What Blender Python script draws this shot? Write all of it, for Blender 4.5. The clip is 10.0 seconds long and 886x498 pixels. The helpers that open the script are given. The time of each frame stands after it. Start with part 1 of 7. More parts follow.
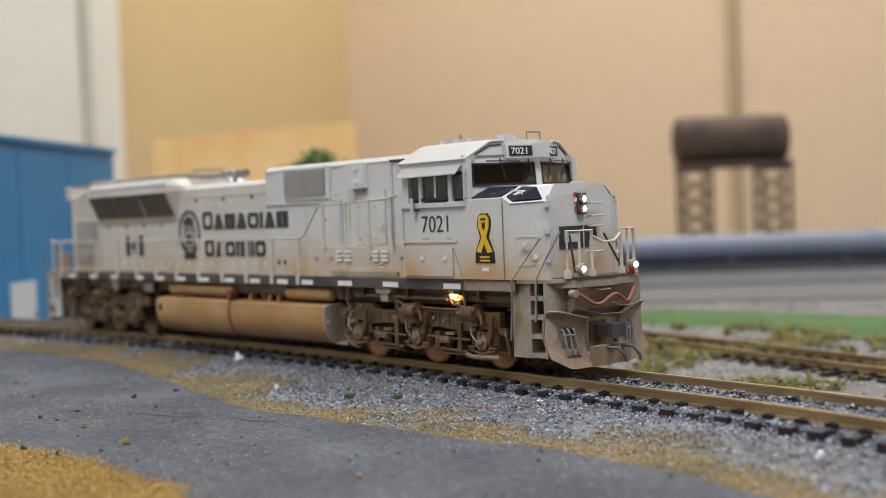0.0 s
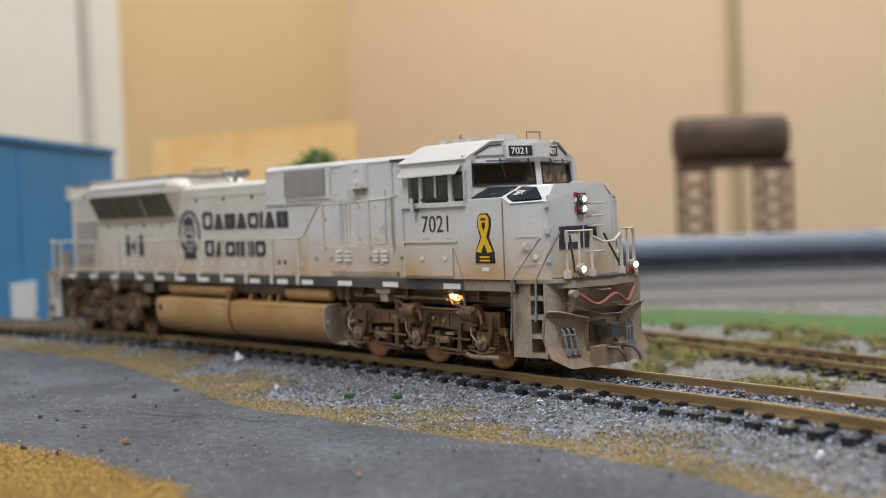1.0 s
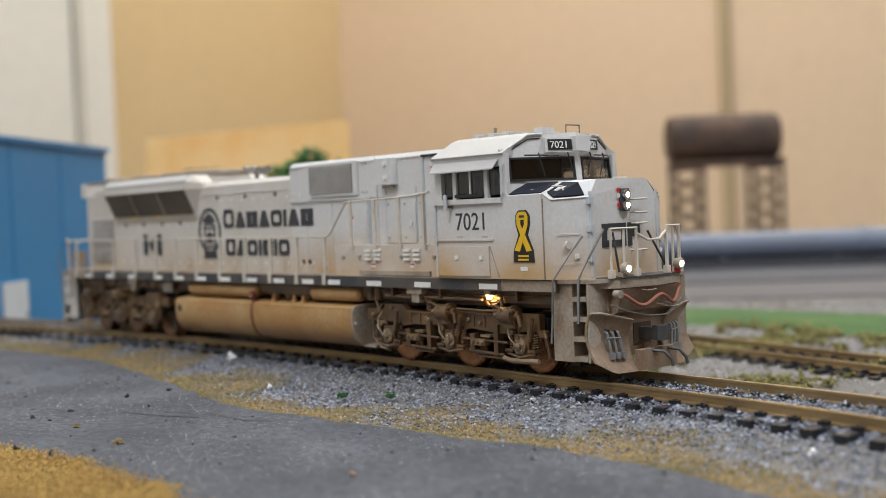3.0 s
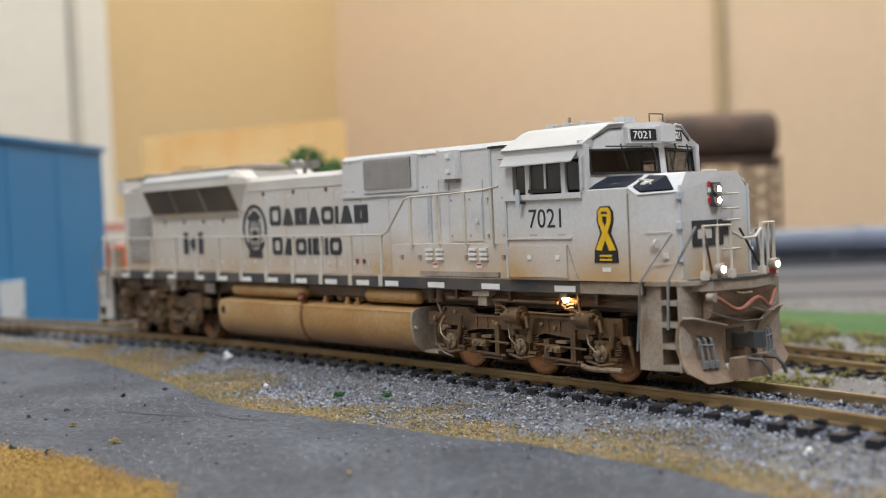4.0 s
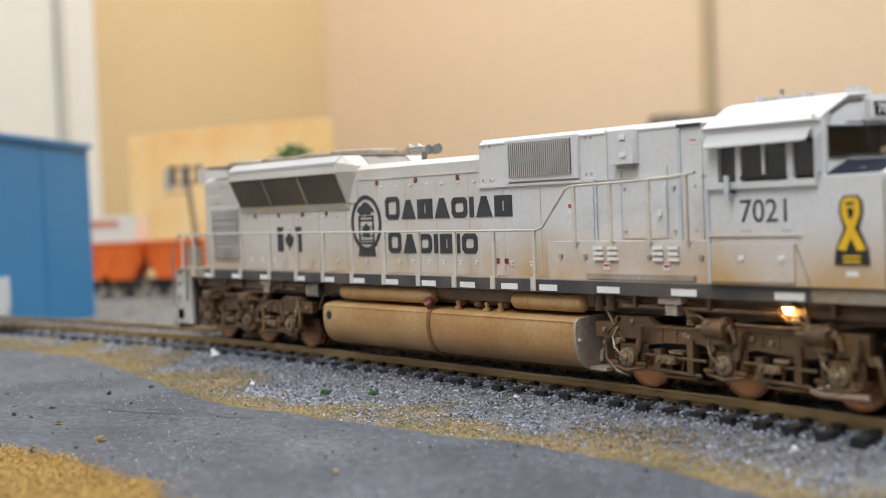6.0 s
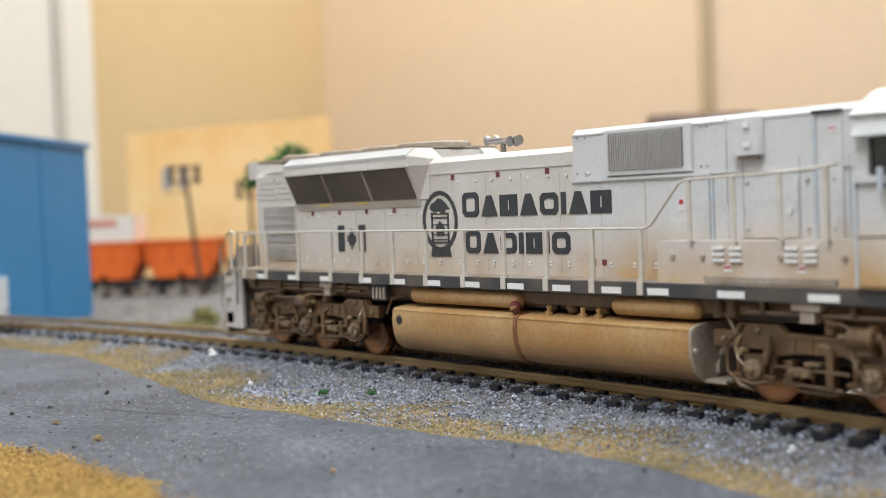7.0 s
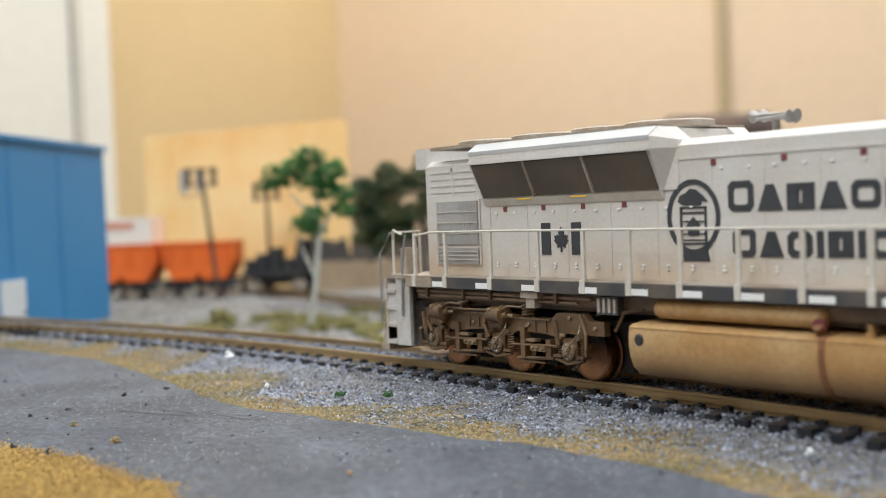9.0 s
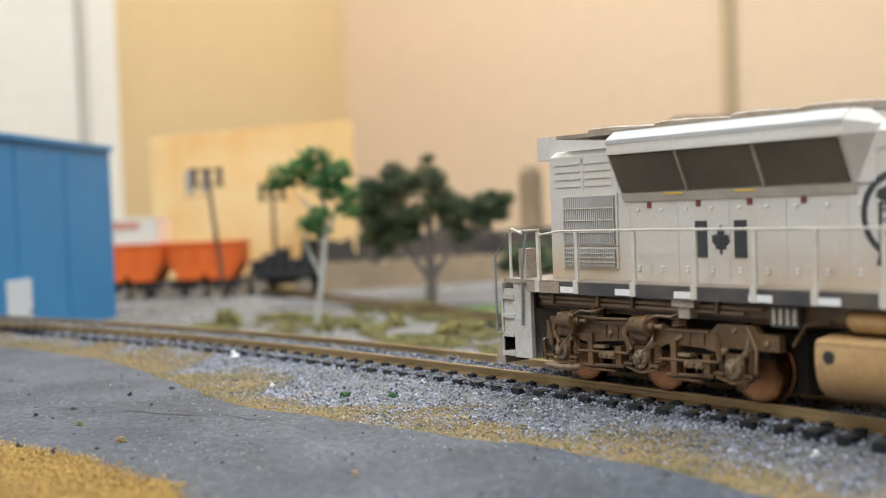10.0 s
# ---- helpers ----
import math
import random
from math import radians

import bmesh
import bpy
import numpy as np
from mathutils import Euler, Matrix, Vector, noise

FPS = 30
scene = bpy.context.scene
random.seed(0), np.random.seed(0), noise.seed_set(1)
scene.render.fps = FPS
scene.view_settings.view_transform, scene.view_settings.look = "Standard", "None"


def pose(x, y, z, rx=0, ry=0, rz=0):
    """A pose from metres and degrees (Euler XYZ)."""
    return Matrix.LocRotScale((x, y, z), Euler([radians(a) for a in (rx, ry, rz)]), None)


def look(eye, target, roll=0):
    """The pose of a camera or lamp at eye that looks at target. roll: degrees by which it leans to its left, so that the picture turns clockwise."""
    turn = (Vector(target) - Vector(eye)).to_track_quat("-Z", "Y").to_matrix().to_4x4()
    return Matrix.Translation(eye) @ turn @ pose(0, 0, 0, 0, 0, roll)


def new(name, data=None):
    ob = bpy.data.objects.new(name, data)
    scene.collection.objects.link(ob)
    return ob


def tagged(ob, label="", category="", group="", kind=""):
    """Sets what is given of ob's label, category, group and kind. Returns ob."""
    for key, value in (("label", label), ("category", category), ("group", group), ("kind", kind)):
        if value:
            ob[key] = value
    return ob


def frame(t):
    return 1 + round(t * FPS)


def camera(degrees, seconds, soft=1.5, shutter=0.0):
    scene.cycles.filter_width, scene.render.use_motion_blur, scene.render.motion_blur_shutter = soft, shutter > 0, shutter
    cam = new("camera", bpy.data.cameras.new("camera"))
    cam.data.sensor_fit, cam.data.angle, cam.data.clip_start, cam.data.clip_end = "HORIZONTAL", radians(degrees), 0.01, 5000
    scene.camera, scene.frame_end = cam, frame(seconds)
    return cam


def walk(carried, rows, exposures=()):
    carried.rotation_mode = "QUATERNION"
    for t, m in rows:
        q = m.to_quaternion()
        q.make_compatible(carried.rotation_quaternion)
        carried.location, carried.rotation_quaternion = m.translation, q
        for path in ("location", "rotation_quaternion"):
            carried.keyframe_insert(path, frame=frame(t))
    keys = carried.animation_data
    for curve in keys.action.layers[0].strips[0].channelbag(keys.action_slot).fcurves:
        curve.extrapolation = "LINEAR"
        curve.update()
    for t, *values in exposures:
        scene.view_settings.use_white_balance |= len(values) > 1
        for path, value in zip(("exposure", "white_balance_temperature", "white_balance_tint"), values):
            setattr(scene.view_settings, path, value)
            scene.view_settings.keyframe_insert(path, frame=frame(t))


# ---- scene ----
# Model railway layout: a weathered diesel rolls along a curved track on a layout in a room.
cam = camera(40.82, 10.0, 0.6, 0.15)
EYE = Vector((0.2498, -0.1975, 0.0383))


def aim(yaw, pitch, roll):
    """Camera pose at the fixed tripod spot: degrees of heading, tilt and lean."""
    y, p = radians(yaw), radians(pitch)
    ahead = Vector((math.cos(p) * math.cos(y), math.cos(p) * math.sin(y), math.sin(p)))
    return look(EYE, EYE + ahead, roll)


walk(cam, [(0, aim(141.13, -1.756, -2.30)), (2.0, aim(141.13, -1.756, -2.30)), (2.5, aim(140.974, -1.789, -2.36)),
           (4.0, aim(140.62, -1.879, -2.42)), (4.5, aim(140.56, -1.893, -2.42)), (5.0, aim(140.234, -1.99, -2.42)),
           (5.5, aim(140.099, -1.992, -2.32)), (7.0, aim(139.918, -2.009, -2.20)), (7.5, aim(140.098, -1.987, -2.24)),
           (8.0, aim(140.282, -1.955, -2.24)), (8.5, aim(140.514, -1.893, -2.26)), (9.0, aim(140.685, -1.88, -2.30)),
           (9.5, aim(140.845, -1.862, -2.22)), (10.0, aim(140.955, -1.837, -2.15))],
     exposures=[(0, -0.20, 6500, 10), (2.6, -0.20, 6500, 10), (4.0, -0.12, 6460, 10), (5.0, 0.0, 6420, 10), (5.5, 0.04, 6400, 10),
                (7.0, 0.21, 6360, 9), (8.5, 0.18, 6340, 8), (10.0, 0.22, 6340, 8)])
cam.data.dof.use_dof = True
cam.data.dof.focus_distance = 0.264
cam.data.dof.aperture_fstop = 15.0

# ---- site frame: metres to the side of, and ahead of, the tripod ----
AHEAD = Vector((-0.7786, 0.6275, 0))
ASIDE = Vector((0.6275, 0.7786, 0))


def spot(aside, ahead, z=0.0):
    """World place from metres aside and ahead of the tripod."""
    return Vector((EYE.x, EYE.y, 0)) + ASIDE * aside + AHEAD * ahead + Vector((0, 0, z))


SITE_TURN = math.degrees(math.atan2(ASIDE.y, ASIDE.x))

# ---- world and lights ----
world = bpy.data.worlds.new("room_air")
scene.world = world
world.use_nodes = True
world.node_tree.nodes["Background"].inputs["Color"].default_value = (0.95, 0.97, 1.0, 1)
world.node_tree.nodes["Background"].inputs["Strength"].default_value = 0.03


def ceiling_lamp(x, y, z, lx, ly, watts, colour):
    data = bpy.data.lights.new("ceiling_lamp", "AREA")
    data.shape, data.size, data.size_y, data.energy, data.color = "RECTANGLE", lx, ly, watts, colour
    ob = new("ceiling_lamp", data)
    ob.location = (x, y, z)
    return ob


CEIL = 1.50
ceiling_lamp(0.85, 0.20, CEIL - 0.07, 0.6, 1.2, 30, (0.90, 0.95, 1.0))
ceiling_lamp(-0.75, 0.95, CEIL - 0.07, 0.6, 1.2, 31, (0.97, 0.955, 0.90))
# added fill behind the camera that brightens the locomotive's near side
ceiling_lamp(0.3, -1.1, CEIL - 0.07, 0.6, 1.2, 28, (0.90, 0.95, 1.0))


# ---- materials ----
def material(name, colour, rough=0.6, metal=0.0, alt=None, scale=60.0, fine=900.0, bump=0.25, amount=0.5,
             dust=None, dust_z=None, emit=0.0, island=0.0, spec=0.5, grit=0.0):
    """A surface with two scales of variation, fine relief and, if asked, a second colour (such as dust) that thins out
    upward.
    """
    m = bpy.data.materials.new(name)
    m.use_nodes = True
    nt = m.node_tree
    bsdf = nt.nodes["Principled BSDF"]
    bsdf.inputs["Roughness"].default_value = rough
    bsdf.inputs["Metallic"].default_value = metal
    bsdf.inputs["Specular IOR Level"].default_value = spec
    if emit:
        bsdf.inputs["Base Color"].default_value = (*colour, 1)
        bsdf.inputs["Emission Color"].default_value = (*colour, 1)
        bsdf.inputs["Emission Strength"].default_value = emit
        return m
    alt = alt or tuple(c * 0.72 for c in colour)
    co = nt.nodes.new("ShaderNodeTexCoord")
    big = nt.nodes.new("ShaderNodeTexNoise")
    big.inputs["Scale"].default_value, big.inputs["Detail"].default_value = scale, 5
    small = nt.nodes.new("ShaderNodeTexNoise")
    small.inputs["Scale"].default_value, small.inputs["Detail"].default_value = fine, 3
    for n in (big, small):
        nt.links.new(co.outputs["Object"], n.inputs["Vector"])
    ramp = nt.nodes.new("ShaderNodeMapRange")
    ramp.inputs["From Min"].default_value, ramp.inputs["From Max"].default_value = 0.38, 0.68
    ramp.inputs["To Max"].default_value = amount
    nt.links.new(big.outputs["Fac"], ramp.inputs["Value"])
    mix = nt.nodes.new("ShaderNodeMix")
    mix.data_type = "RGBA"
    mix.inputs["A"].default_value, mix.inputs["B"].default_value = (*colour, 1), (*alt, 1)
    nt.links.new(ramp.outputs["Result"], mix.inputs["Factor"])
    grain = nt.nodes.new("ShaderNodeMix")
    grain.data_type, grain.blend_type = "RGBA", "MULTIPLY"
    grain.inputs["Factor"].default_value = (0.6 if bump >= 0.3 else 0.2) * amount
    nt.links.new(mix.outputs["Result"], grain.inputs["A"])
    grey = nt.nodes.new("ShaderNodeMapRange")
    grey.inputs["From Min"].default_value, grey.inputs["From Max"].default_value = 0.3, 0.7
    grey.inputs["To Min"].default_value, grey.inputs["To Max"].default_value = 0.55, 1.35
    if grit:
        grain.inputs["Factor"].default_value = 1.0
        grey.inputs["To Min"].default_value, grey.inputs["To Max"].default_value = 1 - grit, 1 + grit
        small.inputs["Detail"].default_value, small.inputs["Roughness"].default_value = 8, 0.75
    nt.links.new(small.outputs["Fac"], grey.inputs["Value"])
    nt.links.new(grey.outputs["Result"], grain.inputs["B"])
    out = grain.outputs["Result"]
    if island:
        geo = nt.nodes.new("ShaderNodeNewGeometry")
        vary = nt.nodes.new("ShaderNodeMapRange")
        vary.inputs["To Min"].default_value, vary.inputs["To Max"].default_value = 1 - island, 1 + island
        nt.links.new(geo.outputs["Random Per Island"], vary.inputs["Value"])
        m3 = nt.nodes.new("ShaderNodeMix")
        m3.data_type, m3.blend_type = "RGBA", "MULTIPLY"
        m3.inputs["Factor"].default_value = 1.0
        nt.links.new(out, m3.inputs["A"])
        nt.links.new(vary.outputs["Result"], m3.inputs["B"])
        out = m3.outputs["Result"]
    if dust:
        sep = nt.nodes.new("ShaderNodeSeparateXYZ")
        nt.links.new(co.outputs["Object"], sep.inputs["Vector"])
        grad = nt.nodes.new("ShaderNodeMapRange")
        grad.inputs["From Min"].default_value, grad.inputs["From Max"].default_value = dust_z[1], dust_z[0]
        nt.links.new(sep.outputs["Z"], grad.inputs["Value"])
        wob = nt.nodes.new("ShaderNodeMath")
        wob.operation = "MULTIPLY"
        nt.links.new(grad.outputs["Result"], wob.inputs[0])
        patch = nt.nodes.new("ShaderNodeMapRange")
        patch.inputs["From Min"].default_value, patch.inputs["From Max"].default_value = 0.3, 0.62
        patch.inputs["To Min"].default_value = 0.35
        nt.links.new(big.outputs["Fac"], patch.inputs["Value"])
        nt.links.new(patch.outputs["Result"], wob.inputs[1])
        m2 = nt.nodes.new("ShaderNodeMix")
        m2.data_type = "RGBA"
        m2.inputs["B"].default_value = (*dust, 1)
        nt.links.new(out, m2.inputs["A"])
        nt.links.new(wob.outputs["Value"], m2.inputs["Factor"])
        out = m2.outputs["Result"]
    nt.links.new(out, bsdf.inputs["Base Color"])
    if bump:
        b = nt.nodes.new("ShaderNodeBump")
        b.inputs["Strength"].default_value, b.inputs["Distance"].default_value = bump, 0.0003
        nt.links.new(small.outputs["Fac"], b.inputs["Height"])
        nt.links.new(b.outputs["Normal"], bsdf.inputs["Normal"])
    return m


DUST = (0.47, 0.285, 0.105)
M_BODY = material("grey_body_paint", (0.58, 0.58, 0.585), 0.48, alt=(0.51, 0.485, 0.45), scale=55, fine=1100, bump=0.10,
                  amount=0.30, grit=0.10, dust=DUST, dust_z=(0.0235, 0.0345))
M_HOOD = material("dusty_hood_paint", (0.57, 0.545, 0.515), 0.55, alt=(0.47, 0.42, 0.36), scale=50, fine=1100, bump=0.10,
                  amount=0.55, grit=0.10, dust=DUST, dust_z=(0.010, 0.034))
M_ROOF = material("white_roof_paint", (0.40, 0.40, 0.40), 0.55, alt=(0.52, 0.49, 0.45), scale=60, fine=1500, bump=0.05, amount=0.4)
M_SILL = material("dark_sill_paint", (0.045, 0.045, 0.05), 0.6, alt=(0.16, 0.12, 0.08), scale=120, bump=0.1)
M_WHITE = material("white_reflector", (0.75, 0.75, 0.74), 0.4, alt=(0.6, 0.56, 0.5), scale=200, bump=0.0, amount=0.3)
M_LETTER = material("dark_grey_lettering", (0.028, 0.03, 0.036), 0.5, alt=(0.06, 0.06, 0.06), scale=200, bump=0.0, amount=0.4)
M_NAVY = material("black_blue_antiglare", (0.013, 0.016, 0.026), 0.7, scale=200, bump=0.0, spec=0.15)
M_YELLOW = material("yellow_ribbon_paint", (0.75, 0.46, 0.01), 0.5, alt=(0.6, 0.35, 0.02), scale=400, bump=0.0, amount=0.3)
# the tank's tan turns to a darker brown towards its bottom
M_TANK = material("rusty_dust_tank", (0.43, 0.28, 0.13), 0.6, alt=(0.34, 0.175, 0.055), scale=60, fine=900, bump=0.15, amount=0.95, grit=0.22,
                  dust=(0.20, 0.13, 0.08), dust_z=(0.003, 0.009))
M_RUST = material("rust_streak", (0.20, 0.085, 0.035), 0.8, scale=300, bump=0.15)
M_TRUCK = material("weathered_truck", (0.080, 0.047, 0.024), 0.34, alt=(0.165, 0.094, 0.043), scale=160, fine=1700, bump=0.25, amount=0.9, grit=0.3, spec=0.5)
M_JOURNAL = material("worn_bearing_cap", (0.29, 0.205, 0.12), 0.32, metal=0.3, alt=(0.10, 0.07, 0.045), scale=400, bump=0.1, amount=0.8)
M_UNDER = material("dirty_underframe", (0.06, 0.043, 0.029), 0.6, alt=(0.15, 0.09, 0.045), scale=120, bump=0.2, amount=0.9)
M_WHEEL = material("bronze_wheel", (0.24, 0.115, 0.058), 0.27, metal=0.95, alt=(0.09, 0.048, 0.03), scale=200, bump=0.03, amount=0.6)
M_PLOW = material("tan_plow", (0.275, 0.20, 0.14), 0.7, alt=(0.17, 0.11, 0.072), scale=130, fine=1500, bump=0.25, amount=0.9, grit=0.3)
M_STEP = material("step_dusty_grey", (0.34, 0.295, 0.245), 0.65, alt=(0.22, 0.155, 0.10), scale=110, fine=1300, bump=0.2, amount=0.9, grit=0.28)
M_REAR = material("pale_rear_step_paint", (0.50, 0.485, 0.465), 0.6, alt=(0.33, 0.27, 0.21), scale=120, fine=1300, bump=0.15, amount=0.7, grit=0.2)
M_GRILLE = material("shadowed_grille_grey", (0.19, 0.18, 0.165), 0.7, scale=200, bump=0.0)
M_MESH = material("intake_mesh", (0.115, 0.09, 0.065), 0.7, alt=(0.06, 0.05, 0.04), scale=60, fine=3200, bump=0.5, amount=0.8)
M_SLOT = material("dark_slot", (0.03, 0.028, 0.026), 0.8, scale=200, bump=0.0)
M_SLAT = material("grille_slat", (0.42, 0.405, 0.39), 0.5, alt=(0.30, 0.27, 0.24), scale=150, bump=0.0)
# bluish light along edges, put into the colour of seams, hinges and trim
M_BLUISH = material("bluish_edge_light", (0.47, 0.51, 0.55), 0.5, alt=(0.43, 0.44, 0.45), scale=200, bump=0.0)
M_RAILING = material("pale_handrail", (0.58, 0.54, 0.48), 0.55, alt=(0.42, 0.36, 0.28), scale=200, bump=0.05)
M_DARKMETAL = material("dark_metal", (0.06, 0.065, 0.075), 0.5, metal=0.3, alt=(0.13, 0.11, 0.09), scale=300, bump=0.1)
M_HORN = material("worn_grey_horn", (0.30, 0.29, 0.28), 0.4, metal=0.4, alt=(0.17, 0.15, 0.13), scale=300, bump=0.05)
M_HOSE = material("grey_air_hose", (0.17, 0.18, 0.19), 0.6, alt=(0.28, 0.25, 0.22), scale=300, bump=0.05)
M_REDHOSE = material("red_jumper_cable", (0.28, 0.10, 0.065), 0.6, scale=300, bump=0.05)
M_RED = material("red_marker", (0.55, 0.02, 0.02), 0.35, scale=300, bump=0.0, amount=0.2)
M_REDMARK = material("small_red_sticker", (0.15, 0.03, 0.03), 0.5, scale=300, bump=0.0, amount=0.3)
M_GASKET = material("black_rubber_gasket", (0.012, 0.012, 0.013), 0.5, scale=300, bump=0.0)
M_SEAT = material("dark_cab_interior", (0.035, 0.028, 0.022), 0.7, scale=200, bump=0.0)
M_CABWALL = material("brown_cab_lining", (0.15, 0.105, 0.065), 0.7, scale=200, bump=0.0)
M_LAMP = material("lit_headlamp", (1.0, 0.93, 0.80), emit=9.0)
M_WARM = material("lit_ground_lamp", (1.0, 0.58, 0.18), emit=60.0)
M_NOTICE = material("white_notice_label", (0.68, 0.62, 0.61), 0.5, scale=400, bump=0.0, amount=0.2)
M_NOTICERED = material("red_notice_print", (0.42, 0.04, 0.06), 0.5, scale=400, bump=0.0, amount=0.2)
M_CHROME = material("bright_metal", (0.6, 0.6, 0.6), 0.25, metal=1.0, scale=300, bump=0.0, amount=0.2)


def glass_material(name, tint, rough=0.03):
    m = bpy.data.materials.new(name)
    m.use_nodes = True
    b = m.node_tree.nodes["Principled BSDF"]
    b.inputs["Base Color"].default_value = (*tint, 1)
    b.inputs["Roughness"].default_value = rough
    b.inputs["Transmission Weight"].default_value = 1.0
    b.inputs["IOR"].default_value = 1.45
    return m


M_GLASS = glass_material("smoky_cab_glass", (0.55, 0.55, 0.55))
M_RAIL = material("brass_rail", (0.45, 0.335, 0.185), 0.34, metal=0.75, alt=(0.26, 0.175, 0.09), scale=40, fine=1200, bump=0.08, amount=0.7)
M_TIE = material("black_plastic_tie", (0.009, 0.010, 0.015), 0.33, alt=(0.026, 0.028, 0.036), scale=300, bump=0.1)
M_GROUND = material("grey_gravel_ground", (0.165, 0.164, 0.17), 0.95, alt=(0.125, 0.112, 0.095), scale=22, fine=700, bump=0.9, amount=0.9)
M_STONE = material("grey_ballast", (0.235, 0.25, 0.30), 0.75, alt=(0.095, 0.098, 0.115), scale=300, bump=0.3, amount=0.6, island=0.85)
M_STONE_WARM = material("mixed_gravel", (0.28, 0.26, 0.24), 0.85, alt=(0.16, 0.14, 0.12), scale=300, bump=0.2, amount=0.6, island=0.6)
M_TURF = material("dry_tan_turf", (0.27, 0.19, 0.085), 0.95, alt=(0.16, 0.14, 0.068), scale=60, bump=0.2, amount=0.8, island=0.45)
M_YTURF = material("golden_turf", (0.40, 0.26, 0.075), 0.95, alt=(0.30, 0.175, 0.05), scale=60, bump=0.2, amount=0.8, island=0.4)
M_OLIVE = material("olive_turf", (0.20, 0.17, 0.06), 0.95, alt=(0.12, 0.125, 0.04), scale=70, bump=0.2, amount=0.8, island=0.5)
M_GREEN = material("green_tuft", (0.03, 0.10, 0.025), 0.9, scale=100, bump=0.1, island=0.4)
M_ASPHALT = material("worn_asphalt", (0.031, 0.036, 0.049), 0.74, alt=(0.074, 0.080, 0.099), scale=34, fine=640, bump=1.0, amount=0.9, grit=0.85)
M_CRUMB = material("black_crumb", (0.02, 0.02, 0.022), 0.7, scale=300, bump=0.1, island=0.4)
M_PALE = material("pale_grit", (0.38, 0.37, 0.37), 0.7, scale=300, bump=0.1, island=0.3, amount=0.3)
M_DUSTGRAIN = material("pale_road_dust", (0.20, 0.195, 0.205), 0.9, scale=300, bump=0.1, island=0.3, amount=0.3)
M_WHITESTONE = material("white_stone", (0.75, 0.76, 0.78), 0.6, scale=300, bump=0.1, amount=0.2)
M_FLAKE = material("tan_flake", (0.42, 0.26, 0.14), 0.8, scale=300, bump=0.1, amount=0.4)
M_LAWN = material("bright_green_lawn", (0.058, 0.125, 0.034), 0.95, alt=(0.045, 0.095, 0.028), scale=30, fine=900, bump=0.6, amount=0.8)
M_CONCRETE = material("pale_concrete_road", (0.112, 0.108, 0.114), 0.85, alt=(0.095, 0.091, 0.096), scale=12, fine=300, bump=0.2)
M_BLUE = material("blue_wall_sheet", (0.028, 0.205, 0.46), 0.5, alt=(0.04, 0.235, 0.50), scale=20, fine=400, bump=0.1, amount=0.6)
M_DOORWHITE = material("white_door", (0.62, 0.66, 0.70), 0.5, scale=60, bump=0.0, amount=0.2)
M_PEACH = material("peach_wall_paint", (0.62, 0.475, 0.335), 0.9, alt=(0.595, 0.45, 0.315), scale=1.5, fine=60, bump=0.1, amount=0.4)
M_MUSTARD = material("mustard_wall_paint", (0.56, 0.42, 0.23), 0.9, alt=(0.525, 0.39, 0.21), scale=1.5, fine=60, bump=0.1, amount=0.4)
M_CREAM = material("cream_wall_paint", (0.64, 0.625, 0.575), 0.85, alt=(0.61, 0.59, 0.53), scale=1.5, fine=60, bump=0.1, amount=0.3)
M_CONDUIT = material("olive_conduit", (0.42, 0.33, 0.20), 0.7, scale=10, bump=0.0, amount=0.3)
M_BATTEN = material("shaded_cream_batten", (0.47, 0.45, 0.40), 0.8, scale=10, bump=0.0, amount=0.3)
M_CEIL = material("ceiling_paint", (0.80, 0.77, 0.70), 0.9, scale=2, fine=50, bump=0.1, amount=0.2)
M_BROWN = material("rusty_black_tank", (0.055, 0.035, 0.028), 0.8, alt=(0.12, 0.07, 0.045), scale=40, fine=600, bump=0.2, amount=0.9)
M_PIPE = material("blue_grey_pipe", (0.15, 0.18, 0.25), 0.5, alt=(0.12, 0.135, 0.18), scale=10, fine=300, bump=0.1)
# for the posts, and for the dark box that paints shade below the pipe
M_PIPEDARK = material("dark_post_and_shade", (0.07, 0.075, 0.09), 0.7, scale=40, bump=0.1)
# dark ground colour with the pipe's shade painted in
M_PIPESHADE = material("blue_grey_pipe_shade", (0.075, 0.077, 0.09), 0.9, alt=(0.10, 0.10, 0.11), scale=20, fine=300, bump=0.3)
# yellow raised so that the colour carries a nearby lamp's warm glow
M_YELLOWHOUSE = material("yellow_house_wall", (0.94, 0.70, 0.35), 0.7, alt=(0.90, 0.52, 0.18), scale=22, fine=300, bump=0.1, amount=0.8)
M_ORANGE = material("orange_wagon_paint", (0.72, 0.13, 0.012), 0.5, alt=(0.6, 0.10, 0.012), scale=40, bump=0.05, amount=0.4)
M_WAGONWHITE = material("white_wagon_paint", (0.72, 0.66, 0.58), 0.55, alt=(0.62, 0.52, 0.42), scale=40, bump=0.05, amount=0.4)
M_PINK = material("red_white_stripe", (0.62, 0.26, 0.18), 0.55, scale=40, bump=0.05, amount=0.4)
M_BLACK = material("black_frame_paint", (0.018, 0.018, 0.02), 0.6, alt=(0.05, 0.045, 0.04), scale=60, bump=0.1)
M_BARK = material("pale_bark", (0.40, 0.40, 0.36), 0.9, alt=(0.26, 0.25, 0.21), scale=200, bump=0.3)
M_DARKBARK = material("dark_bark", (0.10, 0.085, 0.075), 0.9, alt=(0.16, 0.13, 0.11), scale=200, bump=0.3)
M_LEAF = material("fresh_leaf_foam", (0.035, 0.13, 0.035), 0.9, alt=(0.07, 0.19, 0.045), scale=60, bump=0.2, amount=0.9, island=0.5)
